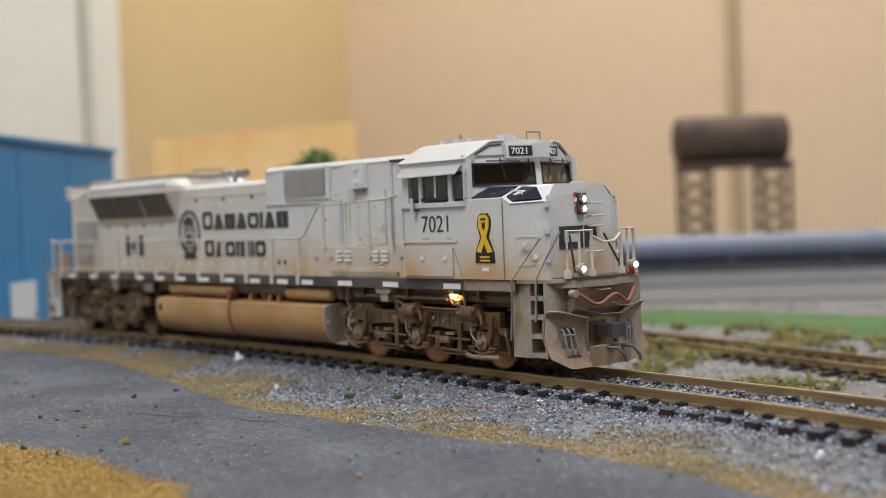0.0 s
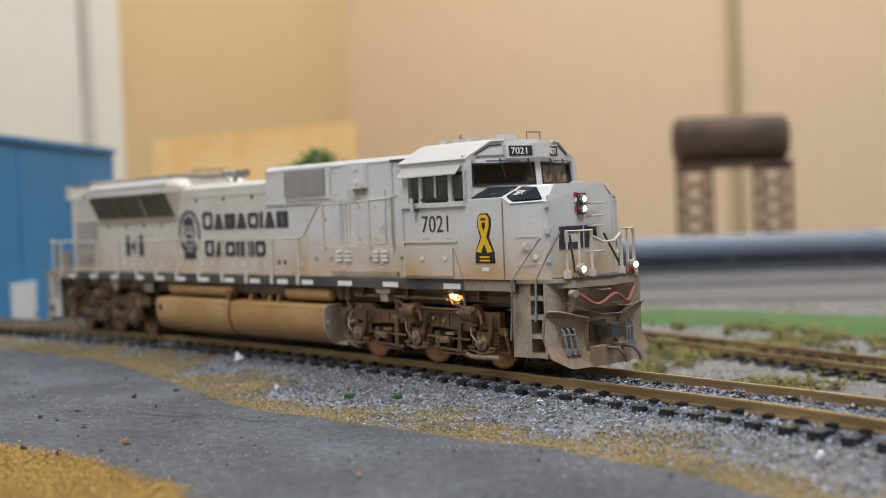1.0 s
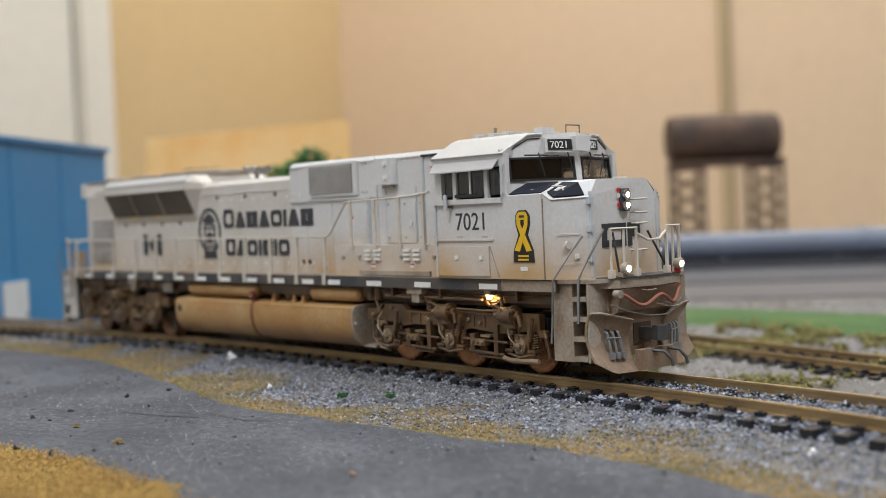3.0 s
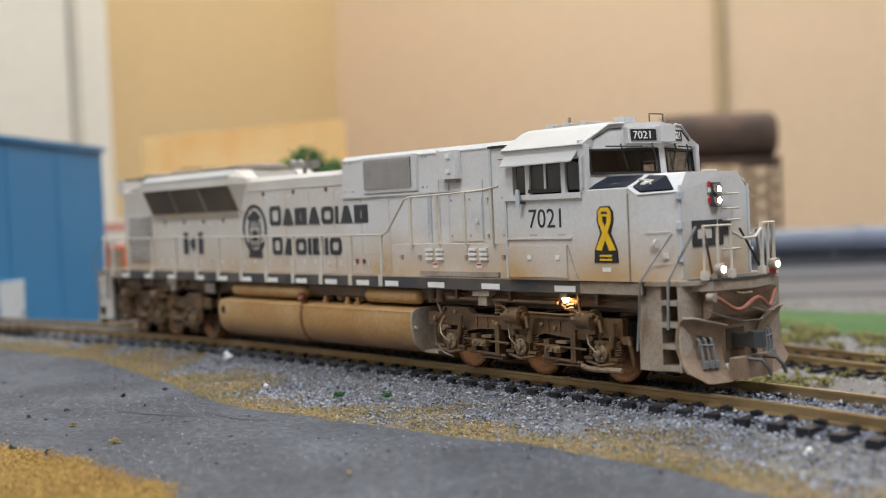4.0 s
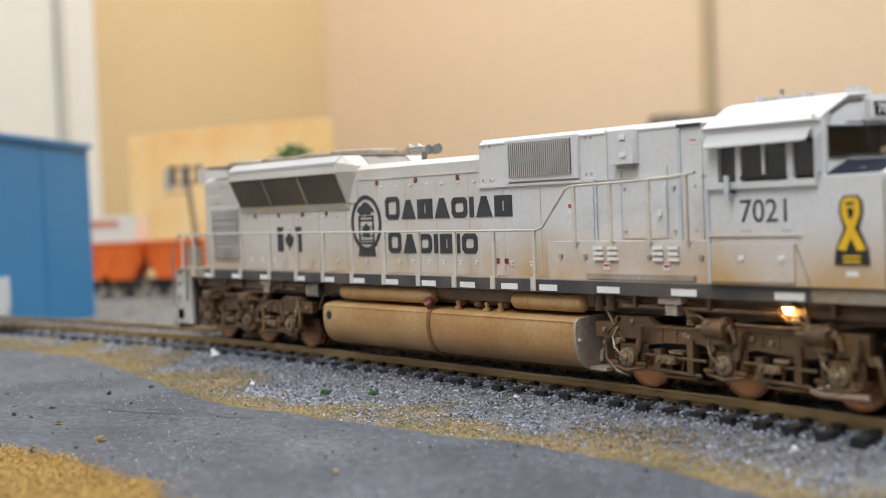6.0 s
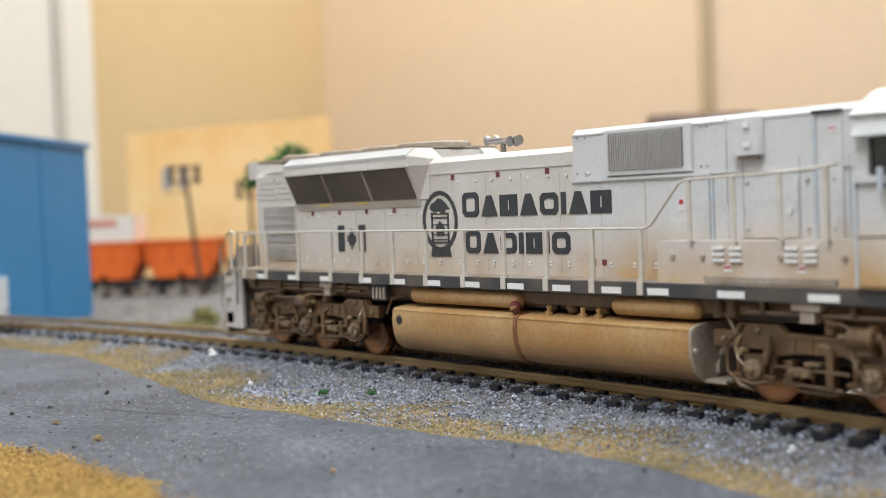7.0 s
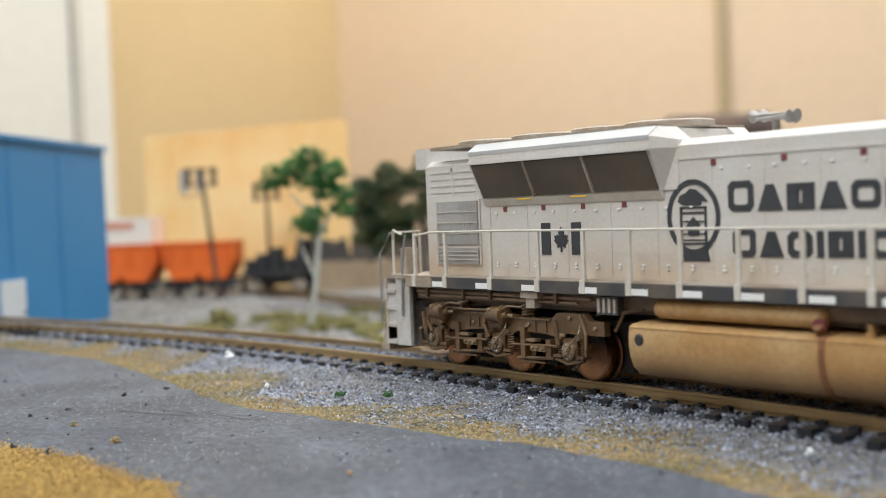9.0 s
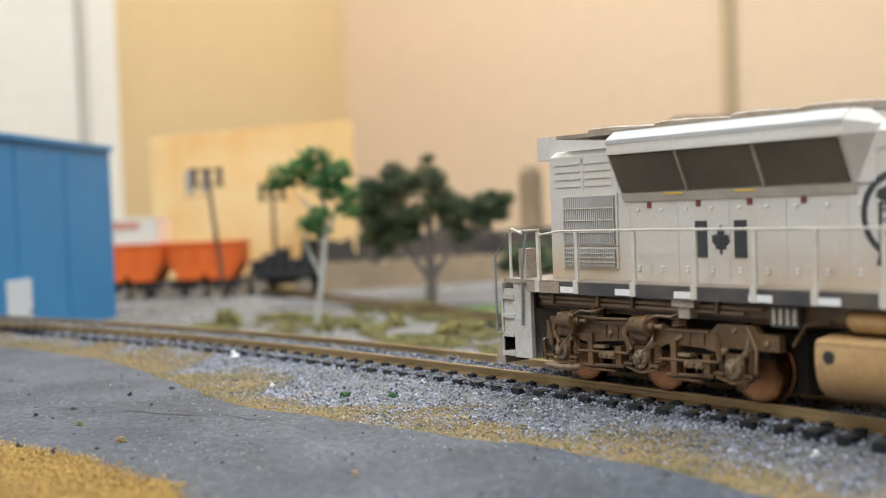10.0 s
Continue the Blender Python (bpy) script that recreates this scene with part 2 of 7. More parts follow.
M_DARKLEAF = material("dark_leaf_foam", (0.030, 0.055, 0.024), 0.9, alt=(0.12, 0.125, 0.045), scale=60, bump=0.2, amount=0.9, island=0.5)
M_BANK = material("tan_bank", (0.33, 0.24, 0.15), 0.9, alt=(0.22, 0.16, 0.10), scale=25, fine=400, bump=0.5, amount=0.9)
M_DARKBANK = material("dark_stock", (0.04, 0.034, 0.03), 0.85, alt=(0.15, 0.11, 0.08), scale=60, bump=0.3)


# ---- mesh tools ----
def finish(bm, bevel=0.0):
    if bevel:
        edges = [e for e in bm.edges if len(e.link_faces) == 2 and e.calc_face_angle(0) > 0.6]
        bmesh.ops.bevel(bm, geom=edges, offset=bevel, segments=1, affect="EDGES", profile=0.5, clamp_overlap=True)
    bmesh.ops.recalc_face_normals(bm, faces=bm.faces)
    return bm


def part(name, bm, mat, parent=None, label="", smooth=False, bevel=0.0):
    """One mesh object, under its thing if one is given."""
    finish(bm, bevel)
    me = bpy.data.meshes.new(name)
    bm.to_mesh(me)
    bm.free()
    if smooth:
        for p in me.polygons:
            p.use_smooth = True
        me.set_sharp_from_angle(angle=0.7)
    me.materials.append(mat)
    ob = new(name, me)
    if parent is not None:
        ob.parent = parent
    if label:
        ob["label"] = label
    return ob


def add_box(bm, x0, x1, y0, y1, z0, z1):
    v = [bm.verts.new((x, y, z)) for x in (x0, x1) for y in (y0, y1) for z in (z0, z1)]
    for f in ((0, 1, 3, 2), (4, 6, 7, 5), (0, 4, 5, 1), (2, 3, 7, 6), (0, 2, 6, 4), (1, 5, 7, 3)):
        bm.faces.new([v[i] for i in f])
    return bm


def box(x0, x1, y0, y1, z0, z1):
    return add_box(bmesh.new(), x0, x1, y0, y1, z0, z1)


def add_prism(bm, outline, axis, lo, hi):
    """Extrude a 2D outline: along y the outline is (x, z); along x it is (y, z); along z it is (x, y)."""
    def at(p, h):
        return {"y": (p[0], h, p[1]), "x": (h, p[0], p[1]), "z": (p[0], p[1], h)}[axis]
    a = [bm.verts.new(at(p, lo)) for p in outline]
    b = [bm.verts.new(at(p, hi)) for p in outline]
    bm.faces.new(a)
    bm.faces.new(b[::-1])
    n = len(a)
    for i in range(n):
        bm.faces.new((a[i], b[i], b[(i + 1) % n], a[(i + 1) % n]))
    return bm


def prism(outline, axis, lo, hi):
    return add_prism(bmesh.new(), outline, axis, lo, hi)


def add_tube(bm, points, r, n=6, r_end=None):
    """A round bar along points, with closed ends."""
    pts = [Vector(p) for p in points]
    rings = []
    for i, p in enumerate(pts):
        d = (pts[min(i + 1, len(pts) - 1)] - pts[max(i - 1, 0)]).normalized()
        u = d.cross(Vector((0, 0, 1)) if abs(d.z) < 0.9 else Vector((1, 0, 0))).normalized()
        w = d.cross(u)
        rr = r if r_end is None else r + (r_end - r) * i / (len(pts) - 1)
        rings.append([bm.verts.new(p + u * rr * math.cos(2 * math.pi * k / n) + w * rr * math.sin(2 * math.pi * k / n)) for k in range(n)])
    for a, b in zip(rings, rings[1:]):
        for k in range(n):
            bm.faces.new((a[k], a[(k + 1) % n], b[(k + 1) % n], b[k]))
    bm.faces.new(rings[0][::-1])
    bm.faces.new(rings[-1])
    return bm


def tube(points, r, n=6, r_end=None):
    return add_tube(bmesh.new(), points, r, n, r_end)


def lathe_x(profile, n=20, cx=0.0, cy=0.0, cz=0.0, axis="y"):
    """Turn (height along the axis, radius) pairs round an axis."""
    bm = bmesh.new()
    rings = []
    for h, r in profile:
        ring = []
        for k in range(n):
            c, s = r * math.cos(2 * math.pi * k / n), r * math.sin(2 * math.pi * k / n)
            p = {"y": (cx + c, cy + h, cz + s), "x": (cx + h, cy + c, cz + s), "z": (cx + c, cy + s, cz + h)}[axis]
            ring.append(bm.verts.new(p))
        rings.append(ring)
    for a, b in zip(rings, rings[1:]):
        for k in range(n):
            bm.faces.new((a[k], a[(k + 1) % n], b[(k + 1) % n], b[k]))
    bm.faces.new(rings[0][::-1])
    bm.faces.new(rings[-1])
    return bm


def thing(name, label, category, place=(0, 0, 0), turn=0.0, group="", kind=""):
    ob = new(name)
    ob.matrix_basis = pose(*place, 0, 0, turn)
    ob.empty_display_size = 0.01
    return tagged(ob, label, category, group, kind)


def scatter_mesh(name, mat, centres, sizes, seed, flat=0.8, label="", parent=None):
    """Many small irregular lumps in one mesh."""
    rng = np.random.default_rng(seed)
    base = np.array([[1, 0, 0], [-1, 0, 0], [0, 1, 0], [0, -1, 0], [0, 0, 1], [0, 0, -1]], float)
    tri = np.array([[0, 2, 4], [2, 1, 4], [1, 3, 4], [3, 0, 4], [2, 0, 5], [1, 2, 5], [3, 1, 5], [0, 3, 5]])
    c = np.asarray(centres, float)
    n = len(c)
    v = base[None] * rng.uniform(0.55, 1.25, (n, 6, 1)) + rng.normal(0, 0.18, (n, 6, 3))
    ang = rng.uniform(0, 6.283, n)
    ca, sa = np.cos(ang)[:, None], np.sin(ang)[:, None]
    x = v[..., 0] * ca - v[..., 1] * sa
    y = v[..., 0] * sa + v[..., 1] * ca
    v = np.stack([x, y, v[..., 2] * flat], -1) * np.asarray(sizes)[:, None, None] + c[:, None, :]
    f = (tri[None] + 6 * np.arange(n)[:, None, None]).reshape(-1, 3)
    me = bpy.data.meshes.new(name)
    me.from_pydata(v.reshape(-1, 3).tolist(), [], f.tolist())
    me.materials.append(mat)
    ob = new(name, me)
    if parent is not None:
        ob.parent = parent
    if label:
        ob["label"] = label
    return ob


# ---- the main track's line ----
BEND = (-0.43986, 6.54093, -21.4733, -96.554)


def heading(s):
    k0, k1, k2, k3 = BEND
    if s < -0.13:
        return heading(-0.13) - 0.62 * (s + 0.13)
    return k0 * s + k1 * s * s / 2 + k2 * s ** 3 / 3 + k3 * s ** 4 / 4 if s < 0.27 else heading(0.269) - 0.6 * (s - 0.27)


STEP_S = 0.001
LINE = {0: (0.0, 0.0)}
for sign in (1, -1):
    px_, py_ = 0.0, 0.0
    for i in range(1, 700):
        th = heading(sign * (i - 0.5) * STEP_S)
        px_ += sign * STEP_S * math.cos(th)
        py_ += sign * STEP_S * math.sin(th)
        LINE[sign * i] = (px_, py_)


def bed(s, off=0.0, z=0.0):
    """A place on the laid rails, which ease a little outward at the near end of the curve."""
    return track(s, off - (1.4 * (s - 0.10) ** 2 if s > 0.10 else 0.0), z)


def track(s, off=0.0, z=0.0):
    """A place on the main line: metres along it, metres to its left, height."""
    f = s / STEP_S
    i = math.floor(f)
    a, b = LINE[i], LINE[i + 1]
    x, y = a[0] + (b[0] - a[0]) * (f - i), a[1] + (b[1] - a[1]) * (f - i)
    th = heading(s)
    return Vector((x - math.sin(th) * off, y + math.cos(th) * off, z))


# ---- room ----
def wall_slab(name, a, b, z0, z1, thick, mat, label):
    """An upright slab whose room face runs from a to b; its thickness goes to the left of that way."""
    a, b = Vector((a[0], a[1])), Vector((b[0], b[1]))
    d = (b - a).normalized()
    n = Vector((-d.y, d.x)) * thick
    bm = prism([tuple(a), tuple(b), tuple(b + n), tuple(a + n)], "z", z0, z1)
    return tagged(part(name, bm, mat, None, label), label, "wall", kind="structure")


FLOOR_Z = -0.016
TIE_STEP = 0.0072
corner = spot(-0.160, 2.2).to_2d()
along = (ASIDE * math.cos(radians(24)) - AHEAD * math.sin(radians(24))).to_2d()
away = (-ASIDE * math.sin(radians(24)) - AHEAD * math.cos(radians(24))).to_2d()
p_end = corner + along * 4.2
m_end = corner + away * 4.0
far_end = p_end + away * 4.0
wall_slab("wall_north", corner, p_end, -0.9, CEIL, 0.1, M_PEACH, "peach painted plain room wall behind the layout")
wall_slab("wall_west", m_end, corner, -0.9, CEIL, 0.1, M_MUSTARD, "mustard yellow painted room wall beside the layout")
wall_slab("wall_east", p_end, far_end, -0.9, CEIL, 0.1, M_PEACH, "peach painted wall closing the room")
wall_slab("wall_south", far_end, m_end, -0.9, CEIL, 0.1, M_PEACH, "peach painted wall behind the camera")
outline = [tuple(corner), tuple(p_end), tuple(far_end), tuple(m_end)]
tagged(part("ceiling", prism(outline, "z", CEIL, CEIL + 0.05), M_CEIL), "plain off-white room ceiling", "ceiling", kind="structure")
# cream partition that stands before the mustard wall
cp = corner + away * 0.685
cn = Vector((-away.y, away.x))
bm = prism([tuple(cp + cn * 0.002), tuple(cp + away * 2.6 + cn * 0.002), tuple(cp + away * 2.6 + cn * 0.03), tuple(cp + cn * 0.03)], "z", FLOOR_Z, CEIL)
partition = tagged(part("partition", bm, M_CREAM, None, bevel=0.004), "cream painted partition panel with a vertical batten", "partition", kind="structure")
bp = cp + away * 0.062 + cn * 0.03
bm = prism([tuple(bp), tuple(bp + away * 0.014), tuple(bp + away * 0.014 + cn * 0.006), tuple(bp + cn * 0.006)], "z", FLOOR_Z, CEIL)
part("batten", bm, M_BATTEN, partition, bevel=0.001)
# conduit on the peach wall
cq = corner + along * 0.698 - Vector((-along.y, along.x)) * 0.008
conduit = tagged(part("conduit", lathe_x([(FLOOR_Z, 0.009), (CEIL, 0.009)], 12, cq.x, cq.y, 0, "z"), M_CONDUIT, None, smooth=True),
                 "olive painted conduit pipe fixed up the peach wall", "conduit", kind="structure")

# ---- ceiling light housings above the lamps ----
# the last housing goes with the added fill lamp
for lx, ly in ((0.85, 0.20), (-0.75, 0.95), (0.3, -1.1)):
    fit = thing("ceiling_light", "white metal fluorescent ceiling light housing, out of view", "ceiling light", (lx, ly, CEIL - 0.06), 0, "ceiling lights")
    part("housing", box(-0.32, 0.32, -0.62, 0.62, 0.0, 0.06), M_WHITE, fit, bevel=0.004)


# ---- ground ----
def road_edge(x):
    """The y of the asphalt's far edge."""
    xs = (-0.9, -0.3, -0.2, -0.114, -0.05, 0.003, 0.057, 0.097, 0.138, 0.22, 0.9)
    ys = (-0.20, -0.075, -0.050, -0.0425, -0.0523, -0.0613, -0.0555, -0.0475, -0.0515, -0.060, -0.11)
    return float(np.interp(x, xs, ys)) + 0.0016 * noise.noise(Vector((x * 140, 3.1, 0))) + 0.0025 * noise.noise(Vector((x * 45, 9.1, 0)))


def turf_edge(x):
    """The y below which the golden turf before the road starts."""
    return float(np.interp(x, (-0.5, -0.1, 0.0, 0.03, 0.07, 0.12, 0.4), (-0.16, -0.135, -0.1225, -0.1140, -0.1115, -0.125, -0.16))) \
        + 0.002 * noise.noise(Vector((x * 120, 7.7, 0)))


def line_off(x, y):
    """Rough distance of a place to the left of the main line."""
    s = max(-0.69, min(0.69, x))
    for _ in range(2):
        p = track(s)
        s = max(-0.69, min(0.69, s + (x - p.x)))
    p = track(s)
    return (y - p.y) * math.cos(heading(s))


def ground_z(x, y):
    off = line_off(x, y) if abs(x) < 0.6 and abs(y) < 0.5 else (0.5 if y > 0 else -0.5)
    near, far = -0.0066, FLOOR_Z
    if abs(off) < 0.0078:
        z = -0.0030
    elif off < 0:
        z = near
        if off > -0.030:
            z = near + 0.0029 * min(1, (off + 0.030) / 0.0145)
    else:
        z = -0.0035 if off < 0.017 else far + (-0.0035 - far) * max(0.0, 1 - (off - 0.017) / 0.045) ** 1.3
    return z + 0.0004 * noise.noise(Vector((x * 160, y * 160, 0))) + 0.0006 * noise.noise(Vector((x * 40, y * 40, 5)))


def sheet(name, xs, ys, mat, label, keep=None, lift=0.0, category="ground", z_of=ground_z):
    bm = bmesh.new()
    g = {}
    for i, x in enumerate(xs):
        for j, y in enumerate(ys):
            if keep is None or keep(x, y):
                g[i, j] = bm.verts.new((x, y, z_of(x, y) + lift))
    for i in range(len(xs) - 1):
        for j in range(len(ys) - 1):
            q = [g.get(k) for k in ((i, j), (i + 1, j), (i + 1, j + 1), (i, j + 1))]
            if all(q):
                bm.faces.new(q)
    ob = part(name, bm, mat, None, "", smooth=True)
    return tagged(ob, label, category, kind="structure")


def graded(lo, a, b, hi, fine, coarse):
    return np.concatenate([np.arange(lo, a, coarse), np.arange(a, b, fine), np.arange(b, hi, coarse)])


sheet("ground", graded(-3.2, -0.35, 0.30, 3.6, 0.005, 0.07), graded(-3.4, -0.16, 0.26, 3.2, 0.005, 0.07), M_GROUND,
      "grey gravel scenery ground of the layout")
# asphalt road: strips that follow the edge
bm = bmesh.new()
rows_ = []
for x in np.arange(-0.60, 0.52, 0.004):
    e = road_edge(x)
    rows_.append([bm.verts.new((x, e - w, -0.0052 if k else -0.0076)) for k, w in enumerate((-0.0004, 0.0004, 0.006, 0.014, 0.03, 0.06, 0.10, 0.2))])
for a, b in zip(rows_, rows_[1:]):
    for k in range(len(a) - 1):
        bm.faces.new((a[k], b[k], b[k + 1], a[k + 1]))
tagged(part("road", bm, M_ASPHALT, None, "", smooth=True), "worn dark grey asphalt road with pale scuffs", "road", kind="structure")

rng = np.random.default_rng(11)


def sprinkle(n, x0, x1, y0, y1, keep, seed, z_of=ground_z):
    r = np.random.default_rng(seed)
    out = []
    while len(out) < n:
        x, y = r.uniform(x0, x1), r.uniform(y0, y1)
        if keep(x, y, r):
            out.append((x, y, z_of(x, y)))
    return np.array(out)


def clump(x, y, f=70, k=0.0):
    return noise.noise(Vector((x * f, y * f, 3 + k)))


# ballast stones near the line, denser towards the view
def keep_ballast(x, y, r):
    off = line_off(x, y)
    if y < road_edge(x) + 0.0005 or off > 0.022:
        return False
    turf = (y - road_edge(x)) / 0.016
    return r.random() < min(1.0, turf + 0.55 * clump(x, y, 60)) and r.random() < (1.0 if x > -0.10 else 0.45)


c = sprinkle(62000, -0.26, 0.22, -0.072, 0.030, keep_ballast, 21)
c[:, 2] += 0.00012
def in_crib(x, y, r):
    """Between the rail and the tie ends, mostly in the gaps between ties."""
    off = line_off(x, y)
    if not -0.0152 < off < -0.0096:
        return False
    gap = abs((x + 0.5 * TIE_STEP) % TIE_STEP - 0.5 * TIE_STEP)
    return gap > 0.0017 or (off > -0.0128 and r.random() < 0.22)


crib = sprinkle(15000, -0.20, 0.20, -0.055, 0.030, in_crib, 35)
crib[:, 2] = np.random.default_rng(36).uniform(-0.0040, -0.0023, len(crib))
inner = sprinkle(18000, -0.34, 0.20, -0.060, 0.030, lambda x, y, r: abs(line_off(x, y)) < 0.0074, 37)
inner[:, 2] = np.random.default_rng(38).uniform(-0.0028, -0.0013, len(inner))
c = np.concatenate([c, crib, inner])
tagged(scatter_mesh("ballast", M_STONE, c, 0.00014 + 0.00042 * rng.random(len(c)) ** 2.2, 22), "loose blue-grey crushed stone ballast beside the rails", "ballast", kind="stuff")


def keep_turf(x, y, r):
    t = (y - road_edge(x)) / 0.022
    return t > -r.exponential(0.07) and r.random() < 1.08 - t + 0.9 * clump(x, y, 50, 2)


c = sprinkle(44000, -0.27, 0.25, -0.08, -0.012, keep_turf, 23)
c[:, 2] += 0.0003
tagged(scatter_mesh("turf", M_TURF, c, rng.uniform(0.00015, 0.0004, len(c)), 24, 0.7), "dry tan ground turf along the road edge", "turf", kind="stuff")
c = sprinkle(52000, -0.03, 0.125, -0.142, -0.105, lambda x, y, r: y < turf_edge(x) - 0.0012 + r.exponential(0.0013), 25, lambda x, y: -0.0046)
c[:, 2] += rng.uniform(-0.0006, 0.0003, len(c))
tagged(scatter_mesh("golden_turf", M_YTURF, c, rng.uniform(0.00012, 0.00034, len(c)), 26, 0.7), "golden yellow grass turf in front of the road", "turf", kind="stuff")
# behind the line: mixed gravel and olive clumps
c = sprinkle(60000, -0.48, 0.16, 0.012, 0.34, lambda x, y, r: line_off(x, y) > 0.016 and r.random() < 0.75 + clump(x, y, 40, 4), 27)
tagged(scatter_mesh("gravel", M_STONE_WARM, c, 0.00028 + 0.0008 * rng.random(len(c)) ** 2, 28), "mixed grey and tan gravel between the tracks", "gravel", kind="stuff")
c = sprinkle(22000, -0.32, 0.16, 0.012, 0.235, lambda x, y, r: line_off(x, y) > 0.021 and clump(x, y, 34, 8) + 0.4 * clump(x, y, 110, 9) > 0.12, 29)
c[:, 2] += rng.uniform(0, 0.0022, len(c))
tagged(scatter_mesh("olive_turf", M_OLIVE, c, rng.uniform(0.0005, 0.0011, len(c)), 30, 0.8), "olive green and yellow scenic turf clumps", "turf", kind="stuff")


def road_top(x, y):
    return -0.0052


c = sprinkle(9000, -0.16, 0.24, -0.125, -0.045, lambda x, y, r: y < road_edge(x) - 0.002 and r.random() < 0.5 + clump(x, y, 30, 5), 31, road_top)
tagged(scatter_mesh("road_grit", M_PALE, c, 0.00004 + 0.00019 * rng.random(len(c)) ** 1.7, 32, 0.5), "pale grit scattered on the asphalt", "grit", kind="stuff")
c = sprinkle(9000, -0.22, 0.06, -0.135, -0.03, lambda x, y, r: (0.0004 < road_edge(x) - y < r.exponential(0.006) * (1.2 if x < 0.0 else 0.5)) or (x < 0.05 and 0.0 < y - turf_edge(x) < r.exponential(0.004)), 39, road_top)
tagged(scatter_mesh("road_dust", M_DUSTGRAIN, c, rng.uniform(0.00005, 0.00013, len(c)), 40, 0.5), "fine pale dust along the asphalt's edges", "dust", kind="stuff")
c = sprinkle(420, -0.14, 0.2, -0.125, -0.045, lambda x, y, r: y < road_edge(x) - 0.001, 33, road_top)
tagged(scatter_mesh("road_crumbs", M_CRUMB, c, 0.00012 + 0.0005 * rng.random(len(c)) ** 3, 34, 0.8), "small black crumbs lying on the asphalt", "crumbs", kind="stuff")


def tuft(x, y, z, r, mat, name, label, seed, n=45):
    q = np.random.default_rng(seed)
    d = q.normal(0, 1, (n, 3))
    d /= np.linalg.norm(d, axis=1)[:, None]
    d[:, 2] = abs(d[:, 2])
    p = d * q.uniform(0.3, 1, (n, 1)) * r + np.array([x, y, z])
    return tagged(scatter_mesh(name, mat, p, q.uniform(0.16, 0.34, n) * r, seed), label, "tuft")




def crack(pts, w, name="road_crack"):
    """A thin dark irregular seam lying on the asphalt."""
    bm = bmesh.new()
    prev = None
    n = 14 * (len(pts) - 1)
    for k in range(n + 1):
        f = k / n * (len(pts) - 1)
        i = min(int(f), len(pts) - 2)
        a, b = Vector(pts[i]), Vector(pts[i + 1])
        p = a + (b - a) * (f - i)
        d = (b - a).normalized()
        q = Vector((-d.y, d.x))
        j = 0.0007 * noise.noise(Vector((k * 0.45, pts[0][0] * 900, 1)))
        ww = w * (0.35 + abs(noise.noise(Vector((k * 0.6, pts[0][1] * 900, 4))))) * (1 if 0 < k < n else 0.1)
        row = [bm.verts.new((*(p + q * (j + ww)), -0.00512)), bm.verts.new((*(p + q * (j - ww)), -0.00512))]
        if prev:
            bm.faces.new((prev[0], row[0], row[1], prev[1]))
        prev = row
    return tagged(part(name, bm, M_CRUMB), "short dark crack in the asphalt", "crack", "cracks in the asphalt")


crack([(-0.012, -0.083), (-0.002, -0.080), (0.012, -0.0745)], 0.00045)
crack([(-0.006, -0.0755), (0.006, -0.0735)], 0.00032)
crack([(0.010, -0.0705), (0.022, -0.0700), (0.030, -0.0665)], 0.00030)
crack([(-0.03, -0.093), (-0.020, -0.089)], 0.00040)
crack([(0.030, -0.0800), (0.036, -0.0770)], 0.00026)

tuft(0.0128, -0.0372, -0.0054, 0.0015, M_GREEN, "grass_tuft", "tiny dark green grass tuft in the ballast", 41)
tuft(0.0237, -0.0310, -0.0052, 0.0014, M_GREEN, "grass_tuft", "tiny bright green grass tuft in the ballast", 42)


# pale pebbles, flakes and crumbs that lie about
def pebble(x, y, z, r, mat, label, seed):
    q = np.random.default_rng(seed)
    p = q.normal(0, 0.35 * r, (5, 3)) + np.array([x, y, z + 0.3 * r])
    return tagged(scatter_mesh("pebble", mat, p, q.uniform(0.6, 1.0, 5) * r, seed, 0.7), label, "pebble")


pebble(-0.0656, -0.0236, -0.0032, 0.0015, M_WHITESTONE, "small white stone beside the track", 90)
pebble(-0.0189, -0.0387, -0.0058, 0.0008, M_WHITESTONE, "small white stone in the turf", 91)
pebble(0.1345, -0.0250, -0.0050, 0.0008, M_WHITESTONE, "small white stone in the ballast", 92)
pebble(0.0616, -0.0205, -0.0038, 0.0006, M_WHITESTONE, "tiny white stone in the ballast", 93)
pebble(-0.0400, -0.0046, -0.0032, 0.0008, M_WHITESTONE, "small white stone in the ballast", 94)
pebble(0.0865, -0.0857, -0.0052, 0.0006, M_FLAKE, "flat tan flake on the asphalt", 95)
pebble(0.0192, -0.1176, -0.0052, 0.0011, M_CRUMB, "black crumb on the asphalt", 96)
for k, (x, y, r) in enumerate(((-0.0227, -0.0902, 0.0007), (-0.0320, -0.0719, 0.0007), (0.0291, -0.1064, 0.0005), (-0.0335, -0.0598, 0.0007),
                               (-0.0209, -0.0999, 0.0007), (0.0389, -0.0811, 0.0004), (0.0260, -0.1135, 0.0007))):
    pebble(x, y, -0.0052, r, M_CRUMB, "black crumb on the asphalt", 120 + k)
tuft(0.0264, -0.1003, -0.0052, 0.0012, M_TURF, "turf_tuft", "small olive turf tuft on the asphalt", 100)
tuft(0.0001, -0.0979, -0.0052, 0.0009, M_TURF, "turf_tuft", "small olive turf tuft on the asphalt", 101)
tuft(0.0262, 0.0712, ground_z(0.0262, 0.0712), 0.0035, M_OLIVE, "shrub", "low olive foam shrub by the far track", 110)
